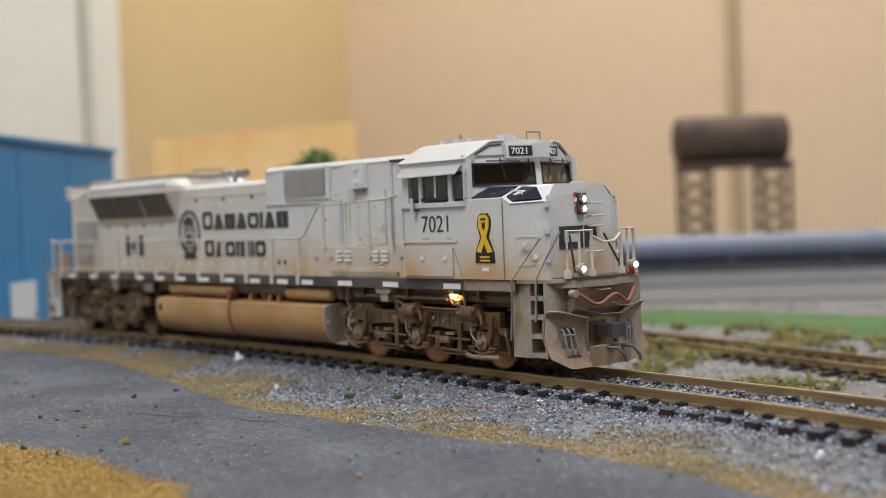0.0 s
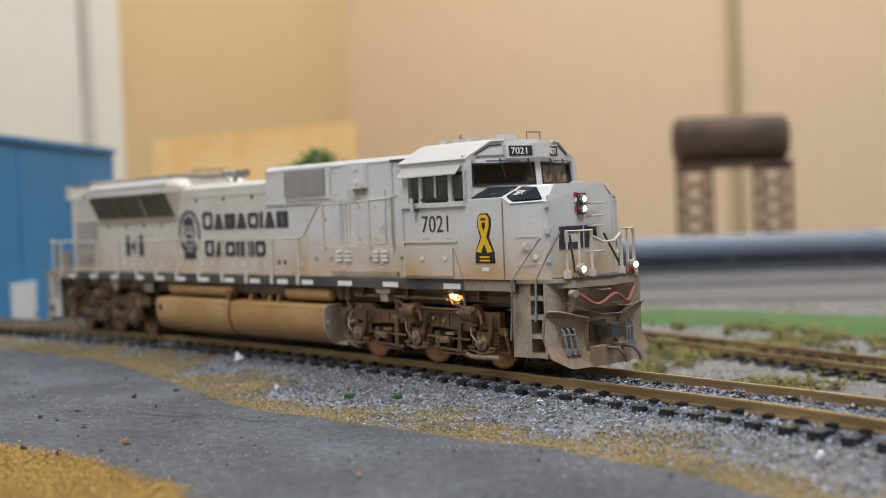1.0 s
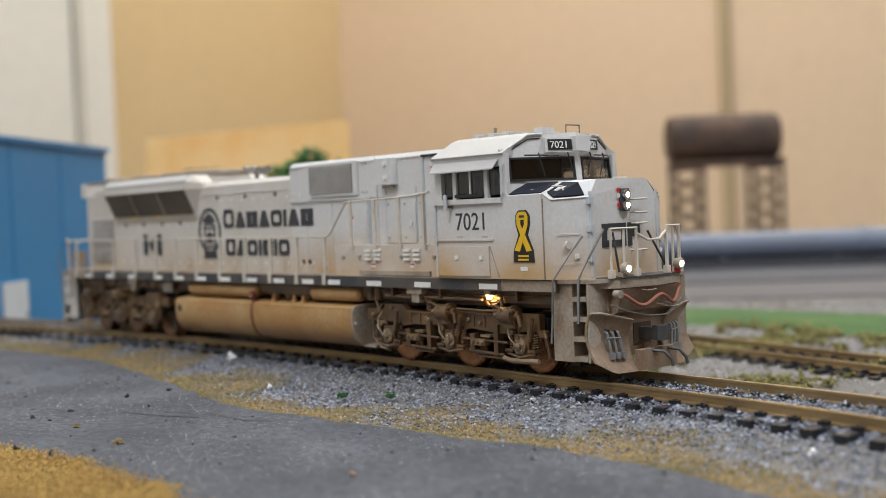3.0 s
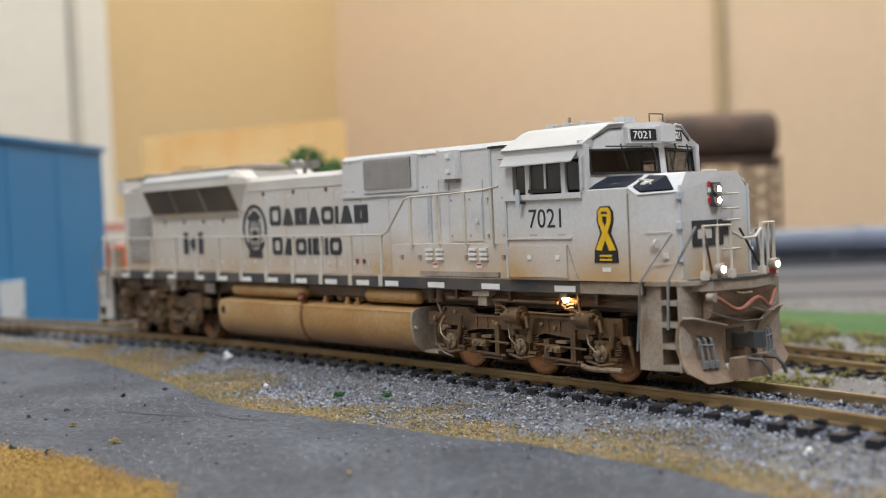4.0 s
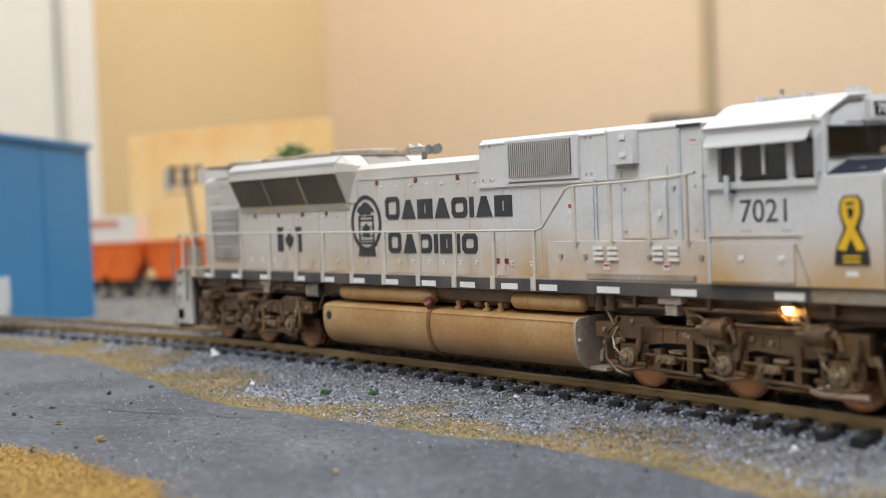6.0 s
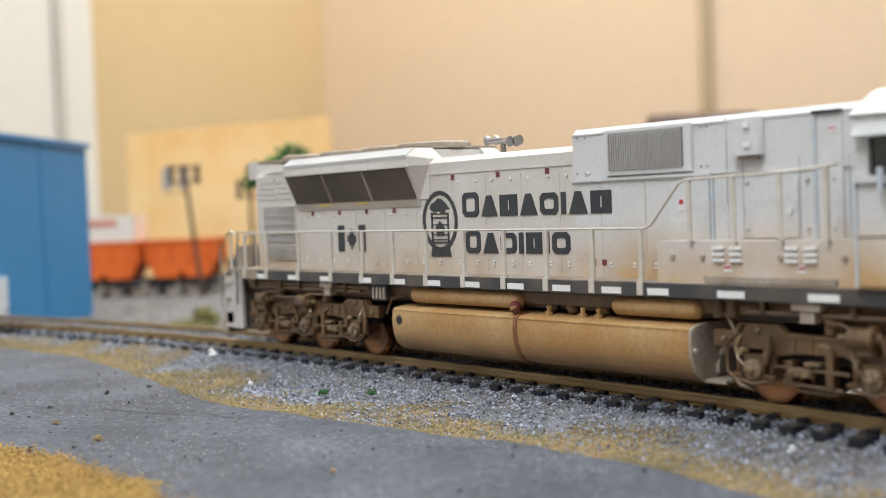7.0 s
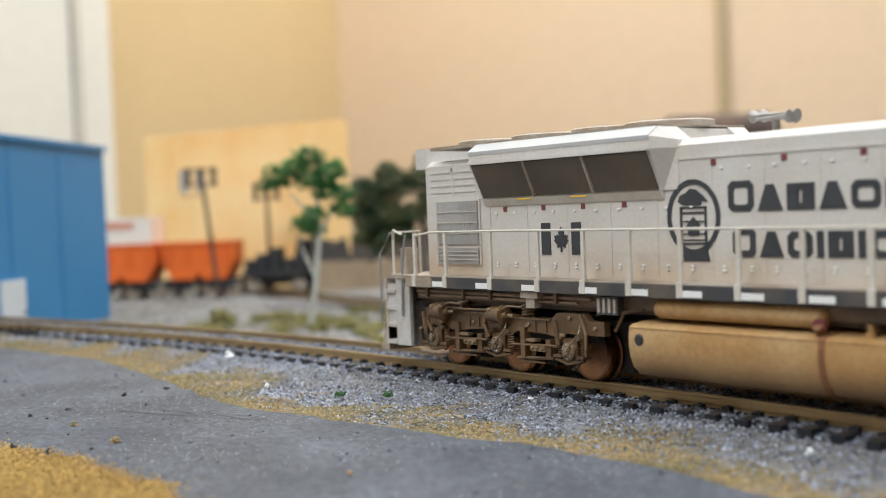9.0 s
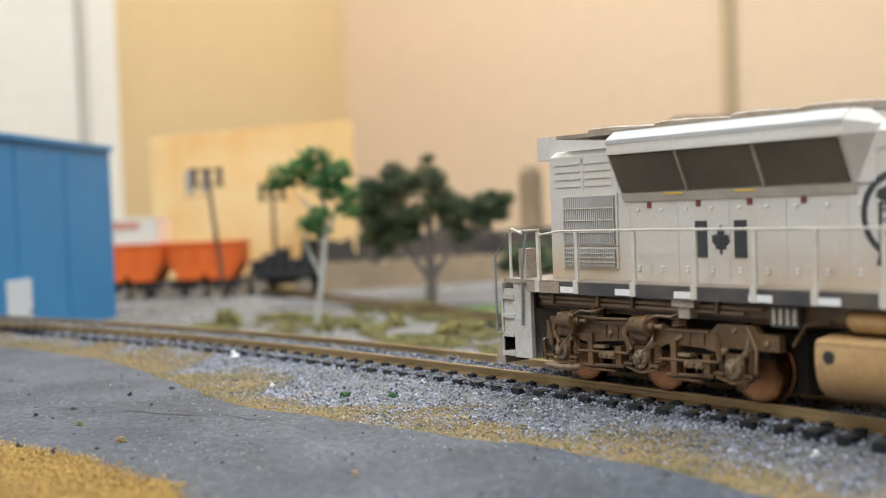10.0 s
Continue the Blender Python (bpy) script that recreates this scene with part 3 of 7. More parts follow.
tuft(0.0071, 0.0810, ground_z(0.0071, 0.0810), 0.0030, M_OLIVE, "shrub", "low olive foam shrub by the far track", 111)
tuft(0.0257, 0.0782, ground_z(0.0257, 0.0782), 0.0025, M_OLIVE, "shrub", "low olive foam shrub by the far track", 112)
tuft(-0.0242, 0.1890, ground_z(-0.0242, 0.1890), 0.0050, M_OLIVE, "shrub", "low olive foam shrub by the far track", 113)
tuft(0.0752, 0.0610, ground_z(0.0752, 0.0610), 0.0018, M_OLIVE, "shrub", "low olive foam shrub by the far track", 114)
tuft(0.0877, 0.0701, ground_z(0.0877, 0.0701), 0.0030, M_OLIVE, "shrub", "low olive foam shrub by the far track", 115)
tuft(-0.0516, 0.1917, ground_z(-0.0516, 0.1917), 0.0030, M_OLIVE, "shrub", "low olive foam shrub by the far track", 116)
tuft(0.0167, 0.1685, ground_z(0.0167, 0.1685), 0.0040, M_OLIVE, "shrub", "low olive foam shrub by the far track", 117)
tuft(-0.0839, 0.1990, ground_z(-0.0839, 0.1990), 0.0040, M_OLIVE, "shrub", "low olive foam shrub by the far track", 118)

# second track's bed, lawn and pale road beyond
SIDE_A, SIDE_B = Vector((-0.0625, 0.155, 0)), Vector((0.053, 0.1315, 0))
SIDE_D = (SIDE_B - SIDE_A).normalized()
SIDE_N = Vector((-SIDE_D.y, SIDE_D.x, 0))
bm = bmesh.new()
lawn_xs = np.arange(-0.24, 0.20, 0.006)
lr = []
for x in lawn_xs:
    lo = float(np.interp(x, (-0.24, -0.108, -0.051, 0.011, 0.2), (0.195, 0.209, 0.213, 0.203, 0.19))) + 0.004 * clump(x, 0, 60)
    hi = float(np.interp(x, (-0.24, -0.167, -0.108, -0.045, 0.2), (0.23, 0.246, 0.262, 0.267, 0.28)))
    lr.append([bm.verts.new((x, lo + (hi - lo) * k / 5, FLOOR_Z + (0.0022 if 0 < k else -0.0006) + 0.0006 * clump(x, k, 90))) for k in range(6)])
for a, b in zip(lr, lr[1:]):
    for k in range(5):
        bm.faces.new((a[k], b[k], b[k + 1], a[k + 1]))
tagged(part("lawn", bm, M_LAWN, None, smooth=True), "strip of bright green lawn behind the tracks", "lawn", kind="structure")
road_far = [spot(-0.10, 0.70), spot(0.75, 0.50), spot(0.75, 0.70), spot(-0.10, 0.775)]
tagged(part("pavement", prism([(p.x, p.y) for p in road_far], "z", FLOOR_Z - 0.002, FLOOR_Z + 0.0011), M_CONCRETE), "pale concrete roadway behind the lawn", "road", kind="structure")


# ---- rails and ties ----
def rail_mesh(points_of, s_list):
    sec = ((-0.0011, -0.0024), (0.0011, -0.0024), (0.0011, -0.0021), (0.0003, -0.0018), (0.0003, -0.0008), (0.0005, -0.0006), (0.0005, -0.0001),
           (0.0004, 0.0), (-0.0004, 0.0), (-0.0005, -0.0001), (-0.0005, -0.0006), (-0.0003, -0.0008), (-0.0003, -0.0018), (-0.0011, -0.0021))
    bm = bmesh.new()
    prev = None
    for s in s_list:
        ring = [bm.verts.new(points_of(s, o, z)) for o, z in sec]
        if prev:
            for k in range(len(sec)):
                bm.faces.new((prev[k], prev[(k + 1) % len(sec)], ring[(k + 1) % len(sec)], ring[k]))
        prev = ring
    return bm


def tie_mesh():
    bm = add_prism(bmesh.new(), [(-0.0016, -0.0056), (0.0016, -0.0056), (0.0014, -0.0025), (-0.0014, -0.0025)], "y", -0.0156, 0.0156)
    for y in (-0.0087, 0.0087):
        for d in (-1, 1):
            add_box(bm, -0.0010, 0.0010, y + d * 0.0017 - 0.0007, y + d * 0.0017 + 0.0007, -0.0024, -0.0017)
            add_box(bm, -0.0003, 0.0003, y + d * 0.0016 - 0.0004, y + d * 0.0016 + 0.0004, -0.0018, -0.0015)
    finish(bm)
    me = bpy.data.meshes.new("tie")
    bm.to_mesh(me)
    bm.free()
    me.materials.append(M_TIE)
    return me


TIE = tie_mesh()
main_track = thing("railway_track", "curved model railway track with brass rails on black ties", "railway track")
for side in (-0.0087, 0.0087):
    part("rail", rail_mesh(lambda s, o, z, side=side: bed(s, side + o, z), np.arange(-0.62, 0.60, 0.006)), M_RAIL, main_track, smooth=True)
for i in range(-60, 62):
    s = i * TIE_STEP
    t = new("tie", TIE)
    t.parent = main_track
    p = bed(s)
    t.matrix_basis = pose(p.x + random.uniform(-.0002, .0002), p.y, random.uniform(-0.0001, 0.0001), 0, 0, math.degrees(heading(s)) + random.uniform(-1, 1))

SIDE_Z = -0.0125
side_track = thing("railway_track", "second straight railway track of brass rails half sunk in gravel", "railway track")
for side in (-0.0087, 0.0087):
    part("rail", rail_mesh(lambda s, o, z, side=side: SIDE_A + SIDE_D * s + SIDE_N * (side + o) + Vector((0, 0, SIDE_Z + z)), np.arange(-0.6, 0.5, 0.02)), M_RAIL, side_track, smooth=True)
for i in range(-70, 48):
    t = new("tie", TIE)
    t.parent = side_track
    p = SIDE_A + SIDE_D * (i * 0.0072)
    t.matrix_basis = pose(p.x, p.y, SIDE_Z, 0, 0, math.degrees(math.atan2(SIDE_D.y, SIDE_D.x)) + random.uniform(-1.5, 1.5))


# ---- scenery behind ----
def blue_building():
    a, b = spot(-0.1886, 0.69), spot(-0.2065, 0.53)
    d = (b - a).normalized()
    turn = math.degrees(math.atan2(d.y, d.x))
    th = thing("blue_building", "plain blue sheet-walled workshop with a white door", "building", (a.x, a.y, FLOOR_Z), turn)
    h, ln, dp = 0.096, 0.17, 0.12
    # local x runs along the visible wall, local -y is outside; the house lies at +y or -y by the side away from the line
    sgn = 1 if (Vector((-d.y, d.x, 0)).dot(ASIDE) < 0) else -1
    def yy(v):
        return sgn * v
    part("wall", box(0, ln, min(0, yy(dp)), max(0, yy(dp)), 0, h), M_BLUE, th, bevel=0.0006)
    part("roof", box(-0.002, ln + 0.002, min(yy(-0.002), yy(dp + 0.002)), max(yy(-0.002), yy(dp + 0.002)), h, h + 0.0025), M_BLUE, th, bevel=0.0005)
    door = part("door", box(0.109, 0.134, min(0, yy(-0.0012)), max(0, yy(-0.0012)), 0.0, 0.029), M_DOORWHITE, th, "flat white door", bevel=0.0003)
    part("handle", box(0.111, 0.1122, min(yy(-0.0012), yy(-0.002)), max(yy(-0.0012), yy(-0.002)), 0.012, 0.0135), M_DARKMETAL, door)
    for k in (3, 6):
        x = ln * k / 9 + 0.006
        part("wall_rib", box(x - 0.0004, x + 0.0004, min(0, yy(-0.0004)), max(0, yy(-0.0004)), 0.03 if 0.1 < x < 0.14 else 0, h), M_BLUE, th)


blue_building()


def yellow_house():
    a = spot(-0.234, 0.98)
    th = thing("yellow_house", "shallow flat-roofed yellow building front with small dark windows", "building", (a.x, a.y, FLOOR_Z), SITE_TURN - 34)
    part("wall", prism([(0.0, 0.0), (0.210, 0.0), (0.200, 0.014), (0.0, 0.014)], "z", 0, 0.121), M_YELLOWHOUSE, th, bevel=0.0008)
    part("roof", prism([(0.0005, 0.0005), (0.2085, 0.0005), (0.199, 0.0135), (0.0005, 0.0135)], "z", 0.121, 0.1225), M_YELLOWHOUSE, th, bevel=0.0005)
    for x in (0.040, 0.058):
        w = part("window", box(x, x + 0.010, -0.0012, 0.0, 0.076, 0.094), M_SLAT, th)
        part("sill", box(x - 0.001, x + 0.011, -0.002, 0.0, 0.0745, 0.076), M_YELLOWHOUSE, w)


yellow_house()


def tank_trestle():
    a = spot(0.268, 1.1)
    th = thing("elevated_tank", "rusty black horizontal tank on two lattice steel legs", "tank", (a.x, a.y, FLOOR_Z), SITE_TURN)
    z0, r = 0.111, 0.0215
    part("tank", lathe_x([(-0.050, 0.004), (-0.050, r - 0.003), (-0.047, r), (0.048, r), (0.051, r - 0.003), (0.051, 0.004)], 24, 0, 0, z0, "x"), M_BROWN, th, smooth=True)
    for x in (-0.03, 0.0, 0.03):
        part("band", lathe_x([(-0.001, r + 0.0006), (0.001, r + 0.0006)], 24, x, 0, z0, "x"), M_BROWN, th, smooth=True)
    part("platform", box(-0.048, 0.053, -0.018, 0.018, z0 - r - 0.005, z0 - r + 0.001), M_BROWN, th)
    for x in (-0.0335, 0.0385):
        leg = part("leg", box(x - 0.014, x + 0.014, -0.016, 0.016, z0 - r - 0.008, z0 - r - 0.005), M_BROWN, th)
        for dx in (-0.013, 0.013):
            for y in (-0.014, 0.014):
                part("post", box(x + dx - 0.0014, x + dx + 0.0014, y - 0.0014, y + 0.0014, 0, z0 - r - 0.008), M_BROWN, leg)
        for y in (-0.014, 0.014):
            for k in range(5):
                za, zb = 0.002 + k * 0.015, 0.002 + (k + 1) * 0.015
                part("brace", add_tube(tube([(x - 0.012, y, za), (x + 0.012, y, zb)], 0.0009, 5), [(x + 0.012, y, za), (x - 0.012, y, zb)], 0.0009, 5), M_BROWN, leg)


tank_trestle()


def pipeline():
    a, b = spot(0.105, 0.905), spot(0.80, 0.78)
    d = b - a
    th = thing("pipeline", "long blue-grey pipe carried on dark low posts", "pipe", (a.x, a.y, FLOOR_Z), math.degrees(math.atan2(d.y, d.x)))
    ln = d.length
    part("pipe", lathe_x([(0, 0.0098), (ln, 0.0098)], 20, 0, 0, 0.0195, "x"), M_PIPE, th, smooth=True)
    # dark box and flat strip added as the shade under the pipe
    part("trough", box(0, ln, -0.004, 0.012, 0.001, 0.0095), M_PIPEDARK, th)
    part("bed_strip", box(0.0, ln, -0.14, -0.008, 0.0, 0.0024), M_PIPESHADE, th, "dark grey strip standing for the shade under the pipe")
    for k in range(9):
        x = 0.03 + k * (ln - 0.06) / 8
        part("post", box(x - 0.002, x + 0.002, -0.0065, -0.0035, 0, 0.012), M_PIPEDARK, th)
    for k in range(5):
        x = 0.06 + k * (ln - 0.1) / 4
        part("flange", lathe_x([(-0.002, 0.0112), (0.002, 0.0112)], 20, x, 0, 0.0195, "x"), M_PIPE, th, smooth=True)


pipeline()


def wagon(aside, ahead, turn, length, body, top, label, roof_h):
    p = spot(aside, ahead, FLOOR_Z)
    th = thing("goods_wagon", label, "wagon", p, SITE_TURN + turn, "wagons behind the blue building")
    h = length / 2
    part("body", prism([(-h + 0.006, 0.0125), (-0.003, 0.0125), (0.0, 0.0175), (0.003, 0.0125), (h - 0.006, 0.0125), (h, 0.024), (h, 0.0375), (-h, 0.0375), (-h, 0.024)], "y", -0.015, 0.015), body, th, bevel=0.0008)
    for k in range(4):
        x = -h + 0.005 + k * (length - 0.010) / 3
        part("side_rib", box(x - 0.0008, x + 0.0008, -0.0164, 0.0164, 0.024, 0.0378), body, th, bevel=0.0003)
    part("top_rail", box(-h - 0.0006, h + 0.0006, -0.0162, 0.0162, 0.0376, 0.0390), body, th, bevel=0.0003)
    if top:
        part("upper_body", box(-h + 0.002, h - 0.002, -0.0145, 0.0145, 0.0375, 0.0375 + roof_h), top, th, bevel=0.002)
        part("stripe", box(-h + 0.003, h - 0.014, -0.0150, 0.0150, 0.0375 + roof_h * 0.6, 0.0375 + roof_h * 0.85), M_PINK, th)
    part("underframe", box(-h - 0.002, h + 0.002, -0.010, 0.010, 0.0095, 0.0125), M_BLACK, th)
    for x in (-h * 0.62, h * 0.62):
        truck = part("truck", box(x - 0.010, x + 0.010, -0.0115, 0.0115, 0.006, 0.0105), M_BLACK, th, bevel=0.0006)
        for dx in (-0.0085, 0.0085):
            for y in (-0.0105, 0.0085):
                part("wheel", lathe_x([(0, 0.002), (0, 0.0055), (0.002, 0.0055), (0.002, 0.002)], 16, x + dx, y, 0.0055, "y"), M_STEP, truck, smooth=True)


wagon(-0.2185, 0.85, -6, 0.050, M_ORANGE, M_WAGONWHITE, "orange wagon with a white upper body on the far track", 0.020)
wagon(-0.164, 0.85, -6, 0.050, M_ORANGE, None, "low plain orange wagon on the far track", 0.010)


def dark_flat_wagon():
    p = spot(-0.111, 0.852, FLOOR_Z)
    th = thing("flat_wagon", "black flat wagon loaded with dark machinery", "wagon", p, SITE_TURN - 6)
    part("deck", box(-0.024, 0.024, -0.013, 0.013, 0.012, 0.016), M_BLACK, th, bevel=0.0005)
    for k in range(5):
        x = -0.019 + k * 0.009
        part("load", box(x - 0.0035, x + 0.0035, -0.010, 0.010, 0.016, 0.024 + 0.004 * (k % 3)), M_BLACK, th, bevel=0.0008)
    for x in (-0.016, 0.016):
        for y in (-0.0105, 0.0085):
            part("wheel", lathe_x([(0, 0.002), (0, 0.0055), (0.002, 0.0055), (0.002, 0.002)], 16, x, y, 0.0055, "y"), M_STEP, th, smooth=True)
    part("axle_beam", box(-0.021, 0.021, -0.008, 0.008, 0.006, 0.012), M_BLACK, th)


dark_flat_wagon()


def signal_mast(aside, ahead, h, lean, head, label):
    p = spot(aside, ahead, FLOOR_Z)
    th = thing("signal_mast", label, "signal mast", p, SITE_TURN)
    part("mast", tube([(0, 0, 0), (lean, 0, h)], 0.0017, 8, 0.0011), M_BROWN, th, smooth=True)
    for dx in (-0.0085, 0.0, 0.0085):
        part("signal_head", box(lean + dx * head - 0.0016, lean + dx * head + 0.0016, -0.0015, 0.0015, h - 0.013, h), M_BROWN, th, bevel=0.0004)
    for dz in (-0.0115, -0.0015):
        part("crossarm", box(lean - 0.0115 * head, lean + 0.0115 * head, -0.0007, 0.0007, h + dz - 0.0006, h + dz + 0.0006), M_BROWN, th)


signal_mast(-0.145, 0.80, 0.089, -0.009, 1.0, "brown leaning signal mast with a crossarm of two heads")
signal_mast(-0.118, 0.86, 0.079, -0.001, 0.9, "dark brown signal mast with double head")
signal_mast(-0.104, 0.90, 0.081, 0.001, 0.7, "thin dark signal mast behind the flat wagon")

p = spot(0.088, 1.12)
silo = tagged(part("silo", lathe_x([(FLOOR_Z, 0.011), (0.068, 0.011), (0.077, 0.008), (0.081, 0.002)], 20, p.x, p.y, 0, "z"), M_BANK, None, smooth=True),
              "tan grey slim silo far behind the trees", "silo")


def low_bank():
    """Long low forms between the trees and the room wall."""
    a, b = spot(-0.082, 0.838), spot(0.10, 0.925)
    for nm, mat, lo, hi, dd, lab in (("embankment", M_BANK, FLOOR_Z, 0.0035, 0.0, "long tan earth embankment in the distance"),
                                     ("stock_train", M_DARKBANK, 0.0035, 0.0205, 0.012, "dark brown rake of stock standing on the bank")):
        d = (b - a).normalized()
        n = Vector((-d.y, d.x, 0))
        bm = bmesh.new()
        prev = None
        for k in range(53):
            q = a + (b - a) * (k / 52) + n * dd
            top = hi + (0.003 if nm == "embankment" else 0.009) * noise.noise(Vector((k * 0.62, hi * 90, 2)))
            ring = [bm.verts.new(q + n * o + Vector((0, 0, z))) for o, z in ((0, lo), (0.004, top), (0.030, top), (0.036, lo))]
            if prev:
                for j in range(4):
                    bm.faces.new((prev[j], prev[(j + 1) % 4], ring[(j + 1) % 4], ring[j]))
            prev = ring
        tagged(part(nm, bm, mat), lab, "bank" if nm == "embankment" else "train", kind="structure" if nm == "embankment" else "")


low_bank()


def tree(place, trunk_pts, r0, branches, clumps, bark, leaf, label, seed, leaf_size):
    th = thing("tree", label, "tree", place)
    part("trunk", tube(trunk_pts, r0, 8, r0 * 0.5), bark, th, smooth=True)
    for pts in branches:
        part("branch", tube(pts, r0 * 0.55, 6, r0 * 0.22), bark, th, smooth=True)
    q = np.random.default_rng(seed)
    c, sz = [], []
    for (x, y, z, r) in clumps:
        n = int(520 * (r / 0.012) ** 2)
        d = q.normal(0, 1, (n, 3))
        d /= np.linalg.norm(d, axis=1)[:, None]
        k = q.uniform(0.45, 1.08, (n, 1))
        c.append(np.array([x, y, z]) + d * k * r * np.array([1.0, 1.0, 0.72]))
        sz.append(q.uniform(0.6, 1.3, n) * leaf_size)
    scatter_mesh("crown", leaf, np.concatenate(c), np.concatenate(sz), seed + 1, 0.7, "", th)
    return th


def side_to(a, z, b=0.0):
    """A point of a tree: metres aside, height, metres ahead."""
    v = ASIDE * a + AHEAD * b
    return (v.x, v.y, z)


p = spot(-0.0612, 0.58, FLOOR_Z)
tree(p, [side_to(0, 0), side_to(0.003, 0.02), side_to(0.006, 0.045), side_to(0.005, 0.065)], 0.0018,
     [[side_to(0.003, 0.024), side_to(-0.002, 0.036), side_to(-0.004, 0.046)], [side_to(0.006, 0.045), side_to(0.014, 0.058)], [side_to(0.006, 0.05), side_to(-0.008, 0.066)],
      [side_to(0.006, 0.055), side_to(0.003, 0.076)]],
     [(*side_to(0.002, 0.082), 0.0085), (*side_to(-0.012, 0.074), 0.0085), (*side_to(0.012, 0.075), 0.009), (*side_to(0.002, 0.072), 0.008), (*side_to(0.018, 0.064), 0.0065),
      (*side_to(-0.001, 0.050), 0.007), (*side_to(0.004, 0.047, 0.003), 0.0055), (*side_to(-0.018, 0.070), 0.0050), (*side_to(0.017, 0.057), 0.0062), (*side_to(0.010, 0.066), 0.0075), (*side_to(-0.005, 0.078), 0.0070), (*side_to(0.004, 0.055), 0.0060)],
     M_BARK, M_LEAF, "slender model tree with pale trunk and fresh green foliage", 51, 0.0011)
p = spot(-0.006, 0.70, FLOOR_Z)
tree(p, [side_to(0, 0), side_to(0.001, 0.018), side_to(0.0, 0.034), side_to(0.001, 0.05)], 0.0034,
     [[side_to(0.001, 0.014), side_to(0.010, 0.027), side_to(0.019, 0.038), side_to(0.030, 0.050)], [side_to(0.0, 0.014), side_to(-0.009, 0.027), side_to(-0.017, 0.040), side_to(-0.024, 0.054)], [side_to(0.0, 0.034), side_to(0.004, 0.07)],
      [side_to(0.001, 0.03), side_to(-0.01, 0.05)]],
     [(*side_to(-0.030, 0.064), 0.012), (*side_to(-0.016, 0.070), 0.013), (*side_to(-0.022, 0.054), 0.013), (*side_to(0.001, 0.073), 0.011), (*side_to(0.008, 0.060), 0.012),
      (*side_to(0.001, 0.085), 0.0045), (*side_to(0.022, 0.055), 0.011), (*side_to(0.036, 0.058), 0.010), (*side_to(0.046, 0.060), 0.006), (*side_to(-0.008, 0.052), 0.010), (*side_to(-0.012, 0.042), 0.008), (*side_to(-0.030, 0.048), 0.010), (*side_to(-0.022, 0.040), 0.008), (*side_to(0.014, 0.050), 0.010), (*side_to(0.032, 0.048), 0.008), (*side_to(-0.038, 0.056), 0.008), (*side_to(-0.034, 0.040), 0.007), (*side_to(-0.026, 0.033), 0.006), (*side_to(0.020, 0.041), 0.007), (*side_to(0.041, 0.052), 0.008), (*side_to(-0.020, 0.078), 0.008), (*side_to(-0.034, 0.070), 0.008)],
     M_DARKBARK, M_DARKLEAF, "broad dark green model tree with forked trunk", 53, 0.0014)
for k, (a, d, r, mat) in enumerate(((-0.042, 0.56, 0.006, M_OLIVE), (-0.022, 0.565, 0.006, M_OLIVE), (0.004, 0.52, 0.0075, M_OLIVE), (-0.112, 0.62, 0.0075, M_OLIVE),
                                    (0.014, 0.525, 0.006, M_OLIVE), (-0.055, 0.555, 0.005, M_OLIVE), (0.062, 0.80, 0.020, M_DARKLEAF))):
    p = spot(a, d)
    tuft(p.x, p.y, max(FLOOR_Z, ground_z(p.x, p.y)) - 0.0005 + (0.012 if mat is M_DARKLEAF else 0), r, mat, "shrub",
         "dark green round shrub behind the track" if mat is M_DARKLEAF else "low olive yellow foam shrub", 70 + k, 160)


# ---- the locomotive ----
# local frame: x forward, y to its left, z up from the railhead
HB = 0.084


def ride(s):
    """The locomotive's pose with its middle s metres along the line, carried by its two trucks."""
    a, b = track(s - HB), track(s + HB)
    m = (a + b) / 2
    d = b - a
    return pose(m.x, m.y, 0, 0, 0, math.degrees(math.atan2(d.y, d.x)))


loco = thing("locomotive", "weathered grey six-axle diesel locomotive with dusty tan underside", "locomotive")


def lp(name, bm, mat, parent=None, label="", smooth=False, bevel=0.0):
    return part(name, bm, mat, parent or loco, label, smooth, bevel)


def both(fn):
    for sgn in (-1, 1):
        fn(sgn)


def span(y0, y1):
    return min(y0, y1), max(y0, y1)


def sbox(sgn, x0, x1, y0, y1, z0, z1):
    """A box on one flank: y0, y1 counted outward."""
    a, b = span(sgn * y0, sgn * y1)
    return box(x0, x1, a, b, z0, z1)


HW = 0.0118
# frame, deck and sill
lp("frame", box(-0.122, 0.1225, -0.0128, 0.0128, 0.0155, 0.0215), M_UNDER)
lp("deck", prism([(-0.1285, -0.0165), (-0.119, -0.0178), (0.122, -0.0178), (0.1295, -0.0165), (0.1325, -0.010), (0.1340, 0.0), (0.1325, 0.010), (0.1295, 0.0165), (0.122, 0.0178), (-0.119, 0.0178), (-0.1285, 0.0165)], "z", 0.0215, 0.0224), M_STEP)


